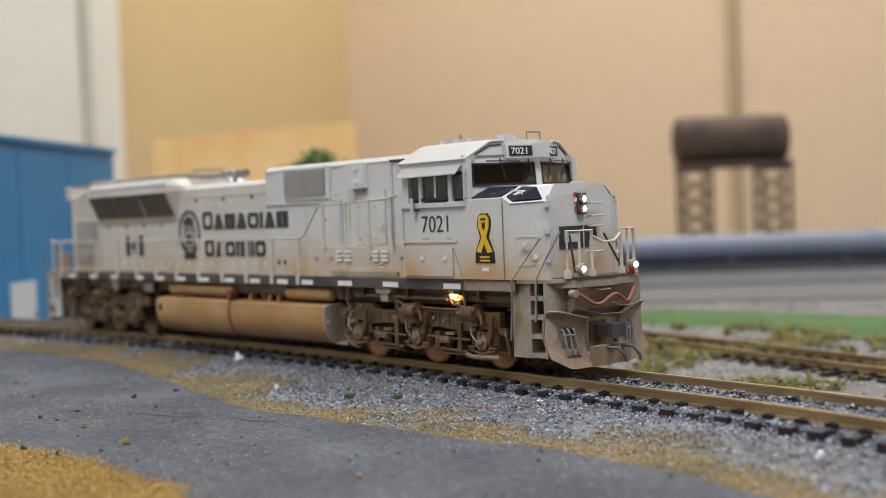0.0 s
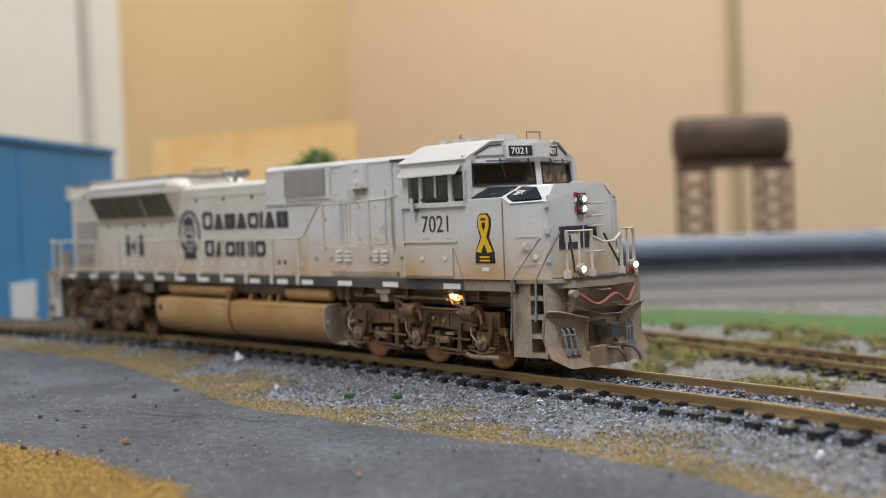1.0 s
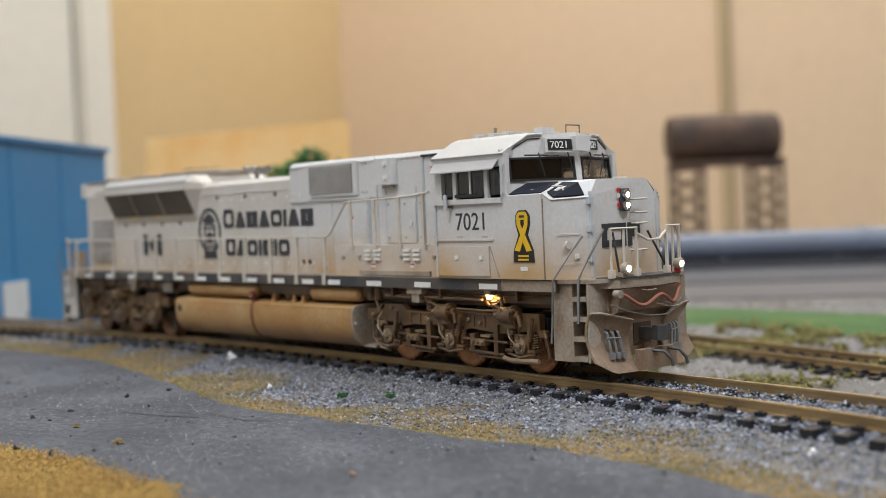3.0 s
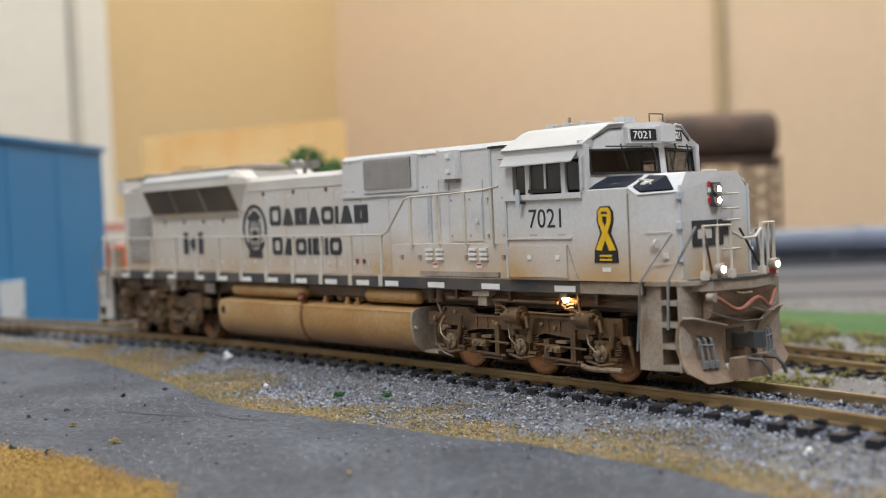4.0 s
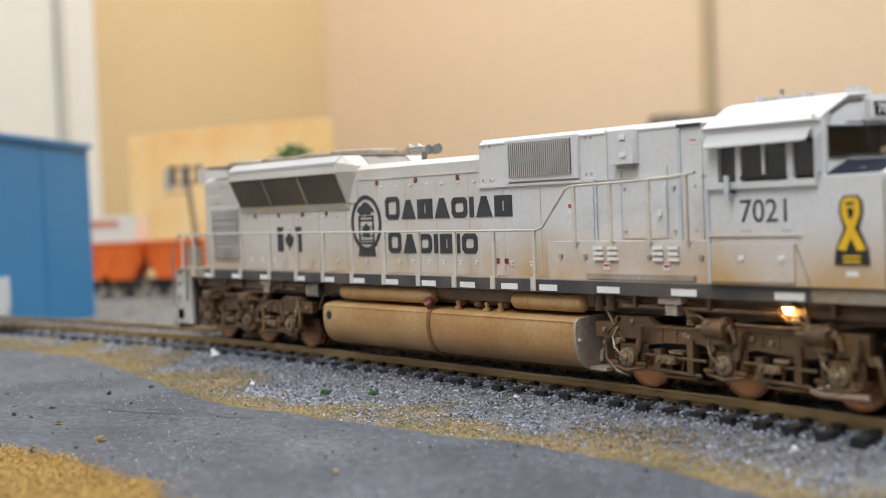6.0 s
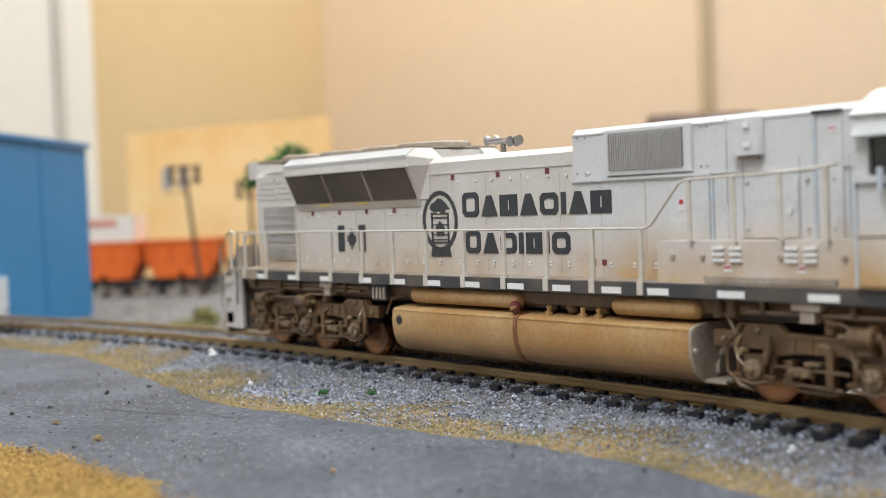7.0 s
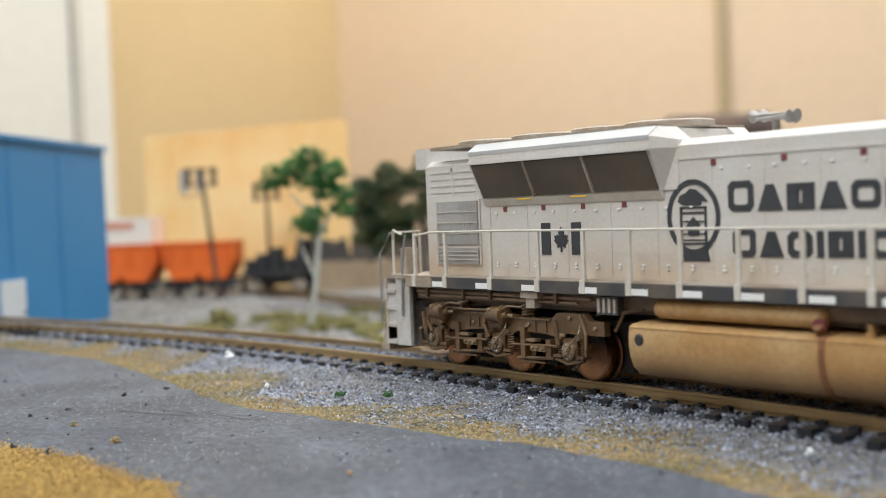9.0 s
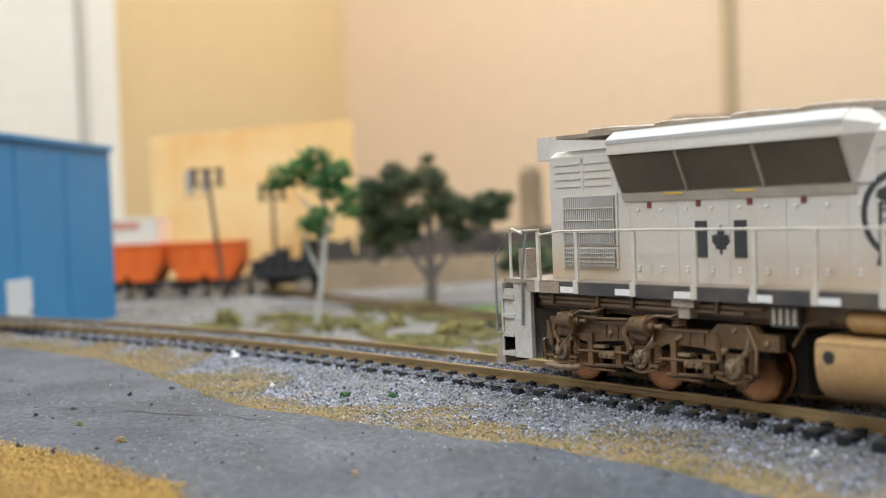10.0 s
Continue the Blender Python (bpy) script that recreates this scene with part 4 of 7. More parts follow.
def sill(sgn):
    a = lp("side_sill", sbox(sgn, -0.1185, 0.1215, 0.0172, 0.0181, 0.0196, 0.0222), M_SILL, label="dark sill band with white reflectors")
    xs = [-0.105, -0.0885, -0.0725, -0.0545, -0.0405, -0.027, -0.013, 0.0015, 0.0155, 0.0295, 0.0415, 0.0585, 0.0775, 0.1005]
    for x in xs:
        w = 0.0026 if x < 0.05 else 0.003
        lp("reflector", sbox(sgn, x - w, x + w, 0.0181, 0.01822, 0.0199, 0.0212), M_WHITE, a)
    lp("sill_plate", sbox(sgn, 0.105, 0.1215, 0.0181, 0.0183, 0.0197, 0.0221), M_STEP, a)
    lp("sill_plate", sbox(sgn, -0.1185, -0.108, 0.0181, 0.0183, 0.0197, 0.0221), M_STEP, a)


both(sill)

# long hood
hood = lp("long_hood", prism([(-HW, 0.0224), (HW, 0.0224), (HW, 0.0490), (HW - 0.0016, 0.0503), (-HW + 0.0016, 0.0503), (-HW, 0.0490)], "x", -0.117, 0.0140), M_HOOD, label="dusty light grey long engine hood", bevel=0.0002)
lp("hood_top_strip", box(-0.0365, 0.0135, -HW - 0.0002, HW + 0.0002, 0.0462, 0.0466), M_HOOD, hood)
cabinet = lp("electrical_cabinet", prism([(-HW, 0.0224), (HW, 0.0224), (HW, 0.0522), (HW - 0.0012, 0.0535), (-HW + 0.0012, 0.0535), (-HW, 0.0522)], "x", 0.0140, 0.0845), M_BODY, label="tall grey equipment cabinet behind the cab", bevel=0.0002)


def notice(sgn, x0, x1, y, z0, z1, parent):
    """A small white notice with a red head."""
    nt = lp("notice", sbox(sgn, x0, x1, y, y + 0.00012, z0, z1), M_NOTICE, parent, "small white notice with red print")
    lp("print_bar", sbox(sgn, x0 + 0.0002, x1 - 0.0002, y + 0.00012, y + 0.00018, z0 + (z1 - z0) * 0.55, z1 - 0.0002), M_NOTICERED, nt)


def cabinet_side(sgn):
    y = HW
    # dark reveal behind the cab and fine seams of the tall doors
    for x in (0.0572, 0.0692, 0.0790):
        lp("door_seam", sbox(sgn, x, x + 0.0002, y, y + 0.00025, 0.0306, 0.0448), M_BLUISH, cabinet)
    for x in (0.0580, 0.0646, 0.0706, 0.0760):
        for z in (0.0316, 0.0402):
            lp("latch", sbox(sgn, x, x + 0.0006, y, y + 0.0005, z, z + 0.0006), M_SLAT, cabinet)
    lp("trim_strip", sbox(sgn, 0.0500, 0.0842, y, y + 0.0004, 0.0426, 0.0428), M_BODY, cabinet)
    for x in (0.0150, 0.0175, 0.0475, 0.0490):
        for z in (0.0440, 0.0515):
            lp("bolt_head", sbox(sgn, x, x + 0.0004, y, y + 0.0003, z, z + 0.0004), M_SLAT, cabinet)
    lp("ledge", sbox(sgn, 0.0138, 0.0502, y, y + 0.0006, 0.0424, 0.0430), M_BODY, cabinet)
    g = lp("grille_frame", sbox(sgn, 0.0238, 0.0460, y, y + 0.0009, 0.0434, 0.0526), M_BODY, cabinet, bevel=0.0001)
    lp("grille_back", sbox(sgn, 0.0248, 0.0442, y + 0.0009, y + 0.0010, 0.0444, 0.0520), M_SLOT, g)
    for k in range(30):
        x = 0.0251 + k * 0.00064
        lp("slat", sbox(sgn, x, x + 0.00034, y + 0.0010, y + 0.0014, 0.0444, 0.0520), M_SLAT, g)
    lp("seam", sbox(sgn, 0.0499, 0.0506, y, y + 0.0004, 0.0226, 0.0425), M_BLUISH, cabinet)
    lp("seam", sbox(sgn, 0.0535, 0.0538, y, y + 0.0003, 0.0226, 0.0530), M_BODY, cabinet)
    b = lp("junction_box", sbox(sgn, 0.0560, 0.0622, y, y + 0.0022, 0.0456, 0.0524), M_BODY, cabinet, bevel=0.0003)
    for z in (0.0470, 0.0505):
        lp("latch", sbox(sgn, 0.0592, 0.0606, y + 0.0022, y + 0.0026, z, z + 0.0010), M_WHITE, b)
    lp("bracket", sbox(sgn, 0.0572, 0.0612, y, y + 0.0012, 0.0448, 0.0456), M_STEP, b)
    door = lp("cabinet_door", sbox(sgn, 0.0730, 0.0780, y, y + 0.0004, 0.0300, 0.0522), M_BODY, cabinet)
    lp("door_edge", sbox(sgn, 0.0724, 0.0731, y, y + 0.0008, 0.0240, 0.0522), M_BLUISH, door)
    lp("door_lintel", sbox(sgn, 0.0724, 0.0780, y, y + 0.0009, 0.0519, 0.0525), M_SLOT, door)
    notice(sgn, 0.0752, 0.0772, y + 0.0004, 0.0486, 0.0496, door)
    lower = lp("lower_locker", sbox(sgn, 0.0405, 0.0842, y, y + 0.0050, 0.0224, 0.0302), M_BODY, cabinet, bevel=0.0003)
    yo = y + 0.0050
    lp("locker_foot", sbox(sgn, 0.0520, 0.0795, yo, yo + 0.0007, 0.0226, 0.0237), M_STEP, lower, bevel=0.0001)
    for x0 in (0.0540, 0.0695):
        for cx in (0.0, 0.0038):
            for r in range(3):
                lp("louvre", sbox(sgn, x0 + cx, x0 + cx + 0.0025, yo, yo + 0.0006, 0.0264 + r * 0.0011, 0.0270 + r * 0.0011), M_WHITE, lower)
        notice(sgn, x0 + 0.0022, x0 + 0.0040, yo, 0.0245, 0.0258, lower)
    for x in (0.0440, 0.0510, 0.0680, 0.0805):
        lp("latch", sbox(sgn, x, x + 0.0009, yo, yo + 0.0004, 0.0268, 0.0276), M_STEP, lower)
    lp("hood_door", sbox(sgn, 0.0400, 0.0496, y, y + 0.0003, 0.0300, 0.0412), M_BODY, cabinet)
    notice(sgn, 0.0423, 0.0437, y + 0.0003, 0.0358, 0.0382, cabinet)
    for z in (0.0322, 0.0352, 0.0382, 0.0408):
        lp("hinge", sbox(sgn, 0.0496, 0.0500, y, y + 0.0006, z, z + 0.0008), M_BLUISH, cabinet)
    lp("door_handle", sbox(sgn, 0.0672, 0.0680, y + 0.0003, y + 0.0008, 0.0350, 0.0360), M_WHITE, cabinet)
    lp("roof_edge", sbox(sgn, 0.0140, 0.0842, y - 0.0004, y + 0.0002, 0.0521, 0.0524), M_BODY, cabinet)
    lp("door_panel", sbox(sgn, 0.0575, 0.0690, y, y + 0.0003, 0.0306, 0.0410), M_BODY, cabinet)


both(cabinet_side)


def hood_side(sgn):
    y = HW
    # door seams, latches and stickers of the engine doors
    for k, x in enumerate((-0.0925, -0.0795, -0.0665, -0.0535, -0.0405, -0.0265, -0.0145, -0.0025, 0.0095, 0.0215, 0.0335)):
        if x < 0.013:
            lp("door_seam", sbox(sgn, x, x + 0.00022, y, y + 0.00012, 0.0232, 0.0405 if x < -0.036 else 0.0455), M_HOOD, hood)
        else:
            lp("door_seam", sbox(sgn, x, x + 0.00022, y, y + 0.00012, 0.0232, 0.0420), M_HOOD, hood)
        for z in (0.0246, 0.0253, 0.0368 if x < -0.036 else 0.0440):
            lp("latch", sbox(sgn, x + 0.0022, x + 0.0029, y, y + 0.0003, z, z + 0.0004), M_WHITE, hood)
            lp("latch", sbox(sgn, x + 0.0086, x + 0.0093, y, y + 0.0003, z, z + 0.0004), M_WHITE, hood)
    for x, z in ((-0.0875, 0.0373), (-0.0745, 0.0373), (-0.0620, 0.0373), (-0.0500, 0.0373), (-0.0265, 0.0447), (-0.0105, 0.0447), (0.0055, 0.0447), (0.0185, 0.0250), (0.0215, 0.0250)):
        lp("sticker", sbox(sgn, x, x + 0.0012, y, y + 0.00015, z, z + 0.0012), M_REDMARK, hood)
    # rear air grilles
    for z0, z1 in ((0.0300, 0.0402), (0.0252, 0.0290)):
        g = lp("rear_grille", sbox(sgn, -0.1130, -0.0958, y, y + 0.0004, z0 - 0.0004, z1 + 0.0004), M_HOOD, hood)
        lp("grille_back", sbox(sgn, -0.1124, -0.0964, y + 0.0004, y + 0.0005, z0, z1), M_GRILLE, g)
        for k in range(26):
            x = -0.1122 + k * 0.00061
            lp("slat", sbox(sgn, x, x + 0.00040, y + 0.0005, y + 0.0008, z0, z1), M_SLAT, g)
        for k in range(1, 4):
            z = z0 + (z1 - z0) * k / 4
            lp("cross_bar", sbox(sgn, -0.1124, -0.0964, y + 0.0006, y + 0.0010, z - 0.0001, z + 0.0001), M_RAILING, g)
    for x in (-0.1150, -0.1055):
        for k in range(4):
            lp("louvre", sbox(sgn, x, x + 0.0078, y, y + 0.00022, 0.0424 + k * 0.0016, 0.0427 + k * 0.0016), M_HOOD, hood)
        lp("latch", sbox(sgn, x + 0.0082, x + 0.0089, y, y + 0.0004, 0.0478, 0.0484), M_SLAT, hood)
    lp("door_seam", sbox(sgn, -0.1063, -0.10608, y, y + 0.00014, 0.0412, 0.0486), M_HOOD, hood)
    lp("overhang", sbox(sgn, -0.1207, -0.1165, 0.0, y + 0.0002, 0.0486, 0.0537), M_HOOD, hood)
    # flared radiator
    yo = 0.0160
    flare = [(y - 0.002, 0.0405), (y + 0.0004, 0.0405), (yo, 0.0487), (yo, 0.0512), (yo - 0.0026, 0.0531), (0.0, 0.0531), (0.0, 0.0405)]
    fl = lp("radiator_flare", prism([(sgn * a, b) for a, b in flare], "x", -0.0945, -0.0382), M_HOOD, hood, "flared radiator housing with dark mesh intakes", bevel=0.00015)
    lp("flare_trim", sbox(sgn, -0.0945, -0.0382, yo - 0.0003, yo + 0.0005, 0.0484, 0.0491), M_HOOD, fl)
    dy, dz = yo - y - 0.0004, 0.0487 - 0.0405
    for k in range(3):
        x0, x1 = -0.0938 + k * 0.0185, -0.0938 + (k + 1) * 0.0185 - 0.0010
        bm = bmesh.new()
        q = []
        for f in (0.03, 0.97):
            for x in (x0, x1):
                q.append((x, f))
        lo = 0.04
        v = [bm.verts.new((x, sgn * (y + 0.0006 + dy * f), 0.0403 + dz * f)) for x, f in ((x0, lo), (x1, lo), (x1, 0.96), (x0, 0.96))]
        w = [bm.verts.new((x, sgn * (y + 0.0002 + dy * f), 0.0407 + dz * f)) for x, f in ((x0, lo), (x1, lo), (x1, 0.96), (x0, 0.96))]
        bm.faces.new(v)
        bm.faces.new(w[::-1])
        for i in range(4):
            bm.faces.new((v[i], w[i], w[(i + 1) % 4], v[(i + 1) % 4]))
        pane = lp("intake_screen", bm, M_MESH, fl, "dark brown mesh screen")
    for k in (1, 2):
        x = -0.0938 + k * 0.0185 - 0.0005
        lp("intake_bar", tube([(x, sgn * (y + 0.0008), 0.0405), (x, sgn * (yo + 0.0001), 0.0487)], 0.0004, 5), M_STEP, fl)
    # sloped cheek between the flare and the low hood
    bm = bmesh.new()
    for pts in (((-0.0382, y - 0.001, 0.0405), (-0.0382, y + 0.0004, 0.0405), (-0.0382, yo, 0.0487), (-0.0382, yo, 0.0512), (-0.0382, yo - 0.0026, 0.0531), (-0.0382, y - 0.004, 0.0531)),):
        a = [bm.verts.new((p[0], sgn * p[1], p[2])) for p in pts]
        b = [bm.verts.new((-0.0345, sgn * min(p[1], y + 0.0002), min(p[2], 0.0503))) for p in pts]
        bm.faces.new(a)
        for i in range(len(a)):
            bm.faces.new((a[i], b[i], b[(i + 1) % len(a)], a[(i + 1) % len(a)]))
        bm.faces.new(b[::-1])
    lp("flare_cheek", bm, M_HOOD, fl)
    lip = lp("flare_lip", prism([(sgn * a, b) for a, b in ((y, 0.0387), (y + 0.0003, 0.0387), (y + 0.0013, 0.0404), (y, 0.0404))], "x", -0.0938, -0.0384), M_RAILING, fl, "dusty cream ledge under the intakes", bevel=0.0001)
    for x in (-0.0815, -0.0640):
        lp("yellow_mark", sbox(sgn, x, x + 0.0048, y + 0.0009, y + 0.00122, 0.0399, 0.0402), M_YELLOW, lip)
    # added greyer sheet: dirt, plus less light painted on the flare's shoulder
    lp("shoulder_sheet", prism([(sgn * a, b) for a, b in ((yo + 0.0001, 0.0506), (yo + 0.0001, 0.0514), (yo - 0.0026, 0.0533), (0.0135, 0.0533), (yo - 0.0030, 0.0528))], "x", -0.0947, -0.0383), M_ROOF, fl)


both(hood_side)
lp("radiator_roof", box(-0.1125, -0.0382, -0.0135, 0.0135, 0.0528, 0.0536), M_STEP, hood)
for x in (-0.103, -0.083, -0.063, -0.047):
    lp("roof_fan", lathe_x([(0, 0.0095), (0.0012, 0.0095), (0.0015, 0.009)], 24, x, 0, 0.0534, "z"), M_STEP, hood, smooth=True)
lp("exhaust_stack", box(-0.012, -0.004, -0.005, 0.005, 0.0502, 0.0506), M_UNDER, hood)
lp("rear_headlight_box", box(-0.1195, -0.1165, -0.005, 0.005, 0.044, 0.0486), M_HOOD, hood, bevel=0.0003)
# horn cluster on the hood
horn = lp("horn", tube([(-0.0195, -0.001, 0.0500), (-0.0195, -0.001, 0.0528)], 0.0007, 8), M_HORN, label="grey five-chime horn cluster")
for k, (dx, dy, dz, ln) in enumerate(((0.0, 0.0, 0.0, 1), (-0.001, 0.002, 0.0004, 1), (0.0, -0.002, 0.0, 1), (0.001, 0.001, 0.0008, -1), (0.0, -0.001, 0.0007, -1))):
    h = lathe_x([(-0.0030, 0.0003), (0.0015, 0.00045), (0.0034, 0.0006), (0.0044, 0.0013), (0.0046, 0.0013)], 10, 0, 0, 0, "x")
    for v in h.verts:
        v.co = Vector((-0.0195 + dx + v.co.x * ln, -0.001 + dy + v.co.y, 0.0532 + dz + v.co.z))
    lp("trumpet", h, M_HORN, horn, smooth=True)

# cab and nose
cab = lp("cab", prism([(0.0842, 0.0224), (0.0842, 0.0504), (0.1075, 0.0500), (0.1075, 0.0224)], "y", -0.0005, 0.0005), M_SEAT)
CW = 0.0190


def cab_side(sgn):
    y = CW
    o = 0.0012
    for nm, x0, x1, z0, z1 in (("cab_wall", 0.0842, 0.1085, 0.0224, 0.0408), ("cab_wall", 0.0842, 0.0868, 0.0408, 0.0506), ("cab_wall", 0.1066, 0.1085, 0.0408, 0.0506), ("cab_wall", 0.0868, 0.1066, 0.0478, 0.0506)):
        lp(nm, sbox(sgn, x0, x1, y - o, y, z0, z1), M_BODY, cab)
    lp("cab_wall", sbox(sgn, 0.1085, 0.1191, y - o, y, 0.0224, 0.0410), M_BODY, cab)
    # side windows
    for x0, x1 in ((0.0874, 0.0905), (0.0918, 0.1012), (0.1022, 0.1062)):
        w = lp("side_window", sbox(sgn, x0, x1, y - 0.0009, y - 0.0007, 0.0414, 0.0474), M_GLASS, cab)
        w.visible_shadow = False
    for x in (0.0911, 0.1017):
        lp("window_post", sbox(sgn, x - 0.0006, x + 0.0006, y - 0.0011, y - 0.0002, 0.0408, 0.0478), M_BODY, cab)
    for x in (0.0962,):
        lp("window_bar", sbox(sgn, x - 0.00025, x + 0.00025, y - 0.0007, y - 0.0004, 0.0414, 0.0474), M_WHITE, cab)
    lp("arm_rest", sbox(sgn, 0.0920, 0.1012, y - 0.0008, y + 0.0006, 0.0411, 0.0419), M_GASKET, cab, "black padded arm rest", bevel=0.0002)
    lp("window_ledge", sbox(sgn, 0.0845, 0.1072, y, y + 0.0008, 0.0396, 0.0407), M_BODY, cab, bevel=0.0002)
    # sunshade: a sloping sheet over the side window
    bm = bmesh.new()
    a = [(0.0846, y + 0.0002, 0.0494), (0.1064, y + 0.0002, 0.0494), (0.1064, y + 0.0022, 0.0474), (0.0852, y + 0.0022, 0.0472)]
    v = [bm.verts.new((p[0], sgn * p[1], p[2])) for p in a]
    w = [bm.verts.new((p[0], sgn * p[1], p[2] - 0.0003)) for p in a]
    bm.faces.new(v)
    bm.faces.new(w[::-1])
    for i in range(4):
        bm.faces.new((v[i], w[i], w[(i + 1) % 4], v[(i + 1) % 4]))
    lp("sunshade", bm, M_ROOF, cab, "white sloping sunshade over the side window")
    for z in (0.0412, 0.0438, 0.0464):
        lp("hinge", sbox(sgn, 0.1070, 0.1074, y, y + 0.0005, z, z + 0.0010), M_BLUISH, cab)
    lp("grab_iron", tube([(0.1078, sgn * y, 0.0415), (0.1078, sgn * (y + 0.0008), 0.0418), (0.1078, sgn * (y + 0.0008), 0.0480), (0.1078, sgn * y, 0.0483)], 0.00016, 5), M_BLUISH, cab)
    lp("gutter", tube([(0.0840, sgn * (y + 0.0003), 0.0506), (0.1080, sgn * (y + 0.0003), 0.0506)], 0.0002, 5), M_ROOF, cab)
    m = lp("mirror", sbox(sgn, 0.0893, 0.0903, y + 0.0014, y + 0.0018, 0.0382, 0.0420), M_BLUISH, cab, "small folded side mirror")
    lp("mirror_arm", tube([(0.0905, sgn * y, 0.0390), (0.0898, sgn * (y + 0.0016), 0.0392)], 0.0003, 5), M_DARKMETAL, m)
    # lower cab panels and door lines
    lp("panel_line", sbox(sgn, 0.0842, 0.1040, y, y + 0.0004, 0.0311, 0.0315), M_BODY, cab)
    pn = lp("battery_door", sbox(sgn, 0.0850, 0.1025, y, y + 0.00045, 0.0230, 0.0298), M_BODY, cab, bevel=0.0001)
    for x in (0.0912, 0.0995):
        lp("latch", sbox(sgn, x, x + 0.0011, y + 0.00045, y + 0.0007, 0.0268, 0.0277), M_WHITE, pn)
    lp("panel_line", tube([(0.1025, sgn * y, 0.0298), (0.1052, sgn * y, 0.0228)], 0.0002, 4), M_STEP, cab)
    lp("panel_edge", sbox(sgn, 0.0842, 0.0848, y, y + 0.0003, 0.0226, 0.0400), M_BLUISH, cab)


both(cab_side)
lp("cab_back_wall", box(0.0842, 0.0850, -CW + 0.0012, CW - 0.0012, 0.0224, 0.0506), M_BODY, cab)
lp("cab_floor", box(0.0850, 0.1085, -CW + 0.0013, CW - 0.0013, 0.0300, 0.0310), M_SEAT, cab)
lp("cab_rear_lining", box(0.0851, 0.0860, -CW + 0.0014, CW - 0.0014, 0.0310, 0.0500), M_CABWALL, cab)
for sgn in (-1, 1):
    seat = lp("seat", sbox(sgn, 0.0930, 0.0985, 0.0085, 0.0140, 0.0310, 0.0400), M_SEAT, cab, "dark crew seat", bevel=0.0006)
    lp("seat_back", sbox(sgn, 0.0925, 0.0940, 0.0088, 0.0138, 0.0400, 0.0460), M_SEAT, seat, bevel=0.0005)
    lp("desk", sbox(sgn, 0.1020, 0.1075, 0.0030, 0.0160, 0.0310, 0.0405), M_SEAT, cab, bevel=0.0005)

# roof with sloped flanks
lp("cab_roof", prism([(-CW - 0.0002, 0.0500), (-CW - 0.0002, 0.0508), (-0.0122, 0.0546), (-0.0100, 0.0553), (0.0100, 0.0553), (0.0122, 0.0546), (CW + 0.0002, 0.0508), (CW + 0.0002, 0.0500)], "x", 0.0836, 0.1080), M_ROOF, cab, "clean white cab roof", bevel=0.0002)
lp("roof_hatch", box(0.087, 0.100, -0.008, 0.008, 0.0553, 0.0560), M_ROOF, cab, bevel=0.0002)
for x in (0.0885, 0.0935, 0.0985):
    lp("roof_rib", box(x, x + 0.0006, -0.0095, 0.0095, 0.0553, 0.0563), M_BODY, cab)
lp("roof_antenna", tube([(0.0905, -0.004, 0.0555), (0.0905, -0.004, 0.0578)], 0.0004, 6), M_CHROME, cab)
lp("roof_beacon", box(0.1035, 0.1062, -0.004, 0.0, 0.0553, 0.0568), M_BODY, cab, bevel=0.0003)
lp("antenna_frame", tube([(0.1115, -0.0018, 0.0545), (0.1115, -0.0018, 0.0569), (0.1115, 0.0028, 0.0569), (0.1115, 0.0028, 0.0545)], 0.00016, 5), M_DARKMETAL, cab, "thin dark wire antenna frame")

# cab front: windshields in two angled faces
FC = Vector((0.1142, 0, 0))


def front_quad(sgn, u0, u1, z0, z1, out, thick):
    """A slab on the angled cab front; u runs 0 at the flank to 1 at the centre."""
    a, b = Vector((0.1080, sgn * CW, 0)), Vector((FC.x, 0, 0))
    d = (b - a).normalized()
    n = Vector((d.y, -d.x, 0)) if d.y * sgn < 0 else Vector((-d.y, d.x, 0))
    n = n if n.x > 0 else -n
    bm = bmesh.new()
    lean = 0.10
    vs = []
    for o in (out, out - thick):
        for u, z in ((u0, z0), (u1, z0), (u1, z1), (u0, z1)):
            p = a + (b - a) * u + n * o
            vs.append(bm.verts.new((p.x - lean * (z - 0.0405), p.y, z)))
    for f in ((0, 1, 2, 3), (7, 6, 5, 4), (0, 4, 5, 1), (1, 5, 6, 2), (2, 6, 7, 3), (3, 7, 4, 0)):
        bm.faces.new([vs[i] for i in f])
    return bm


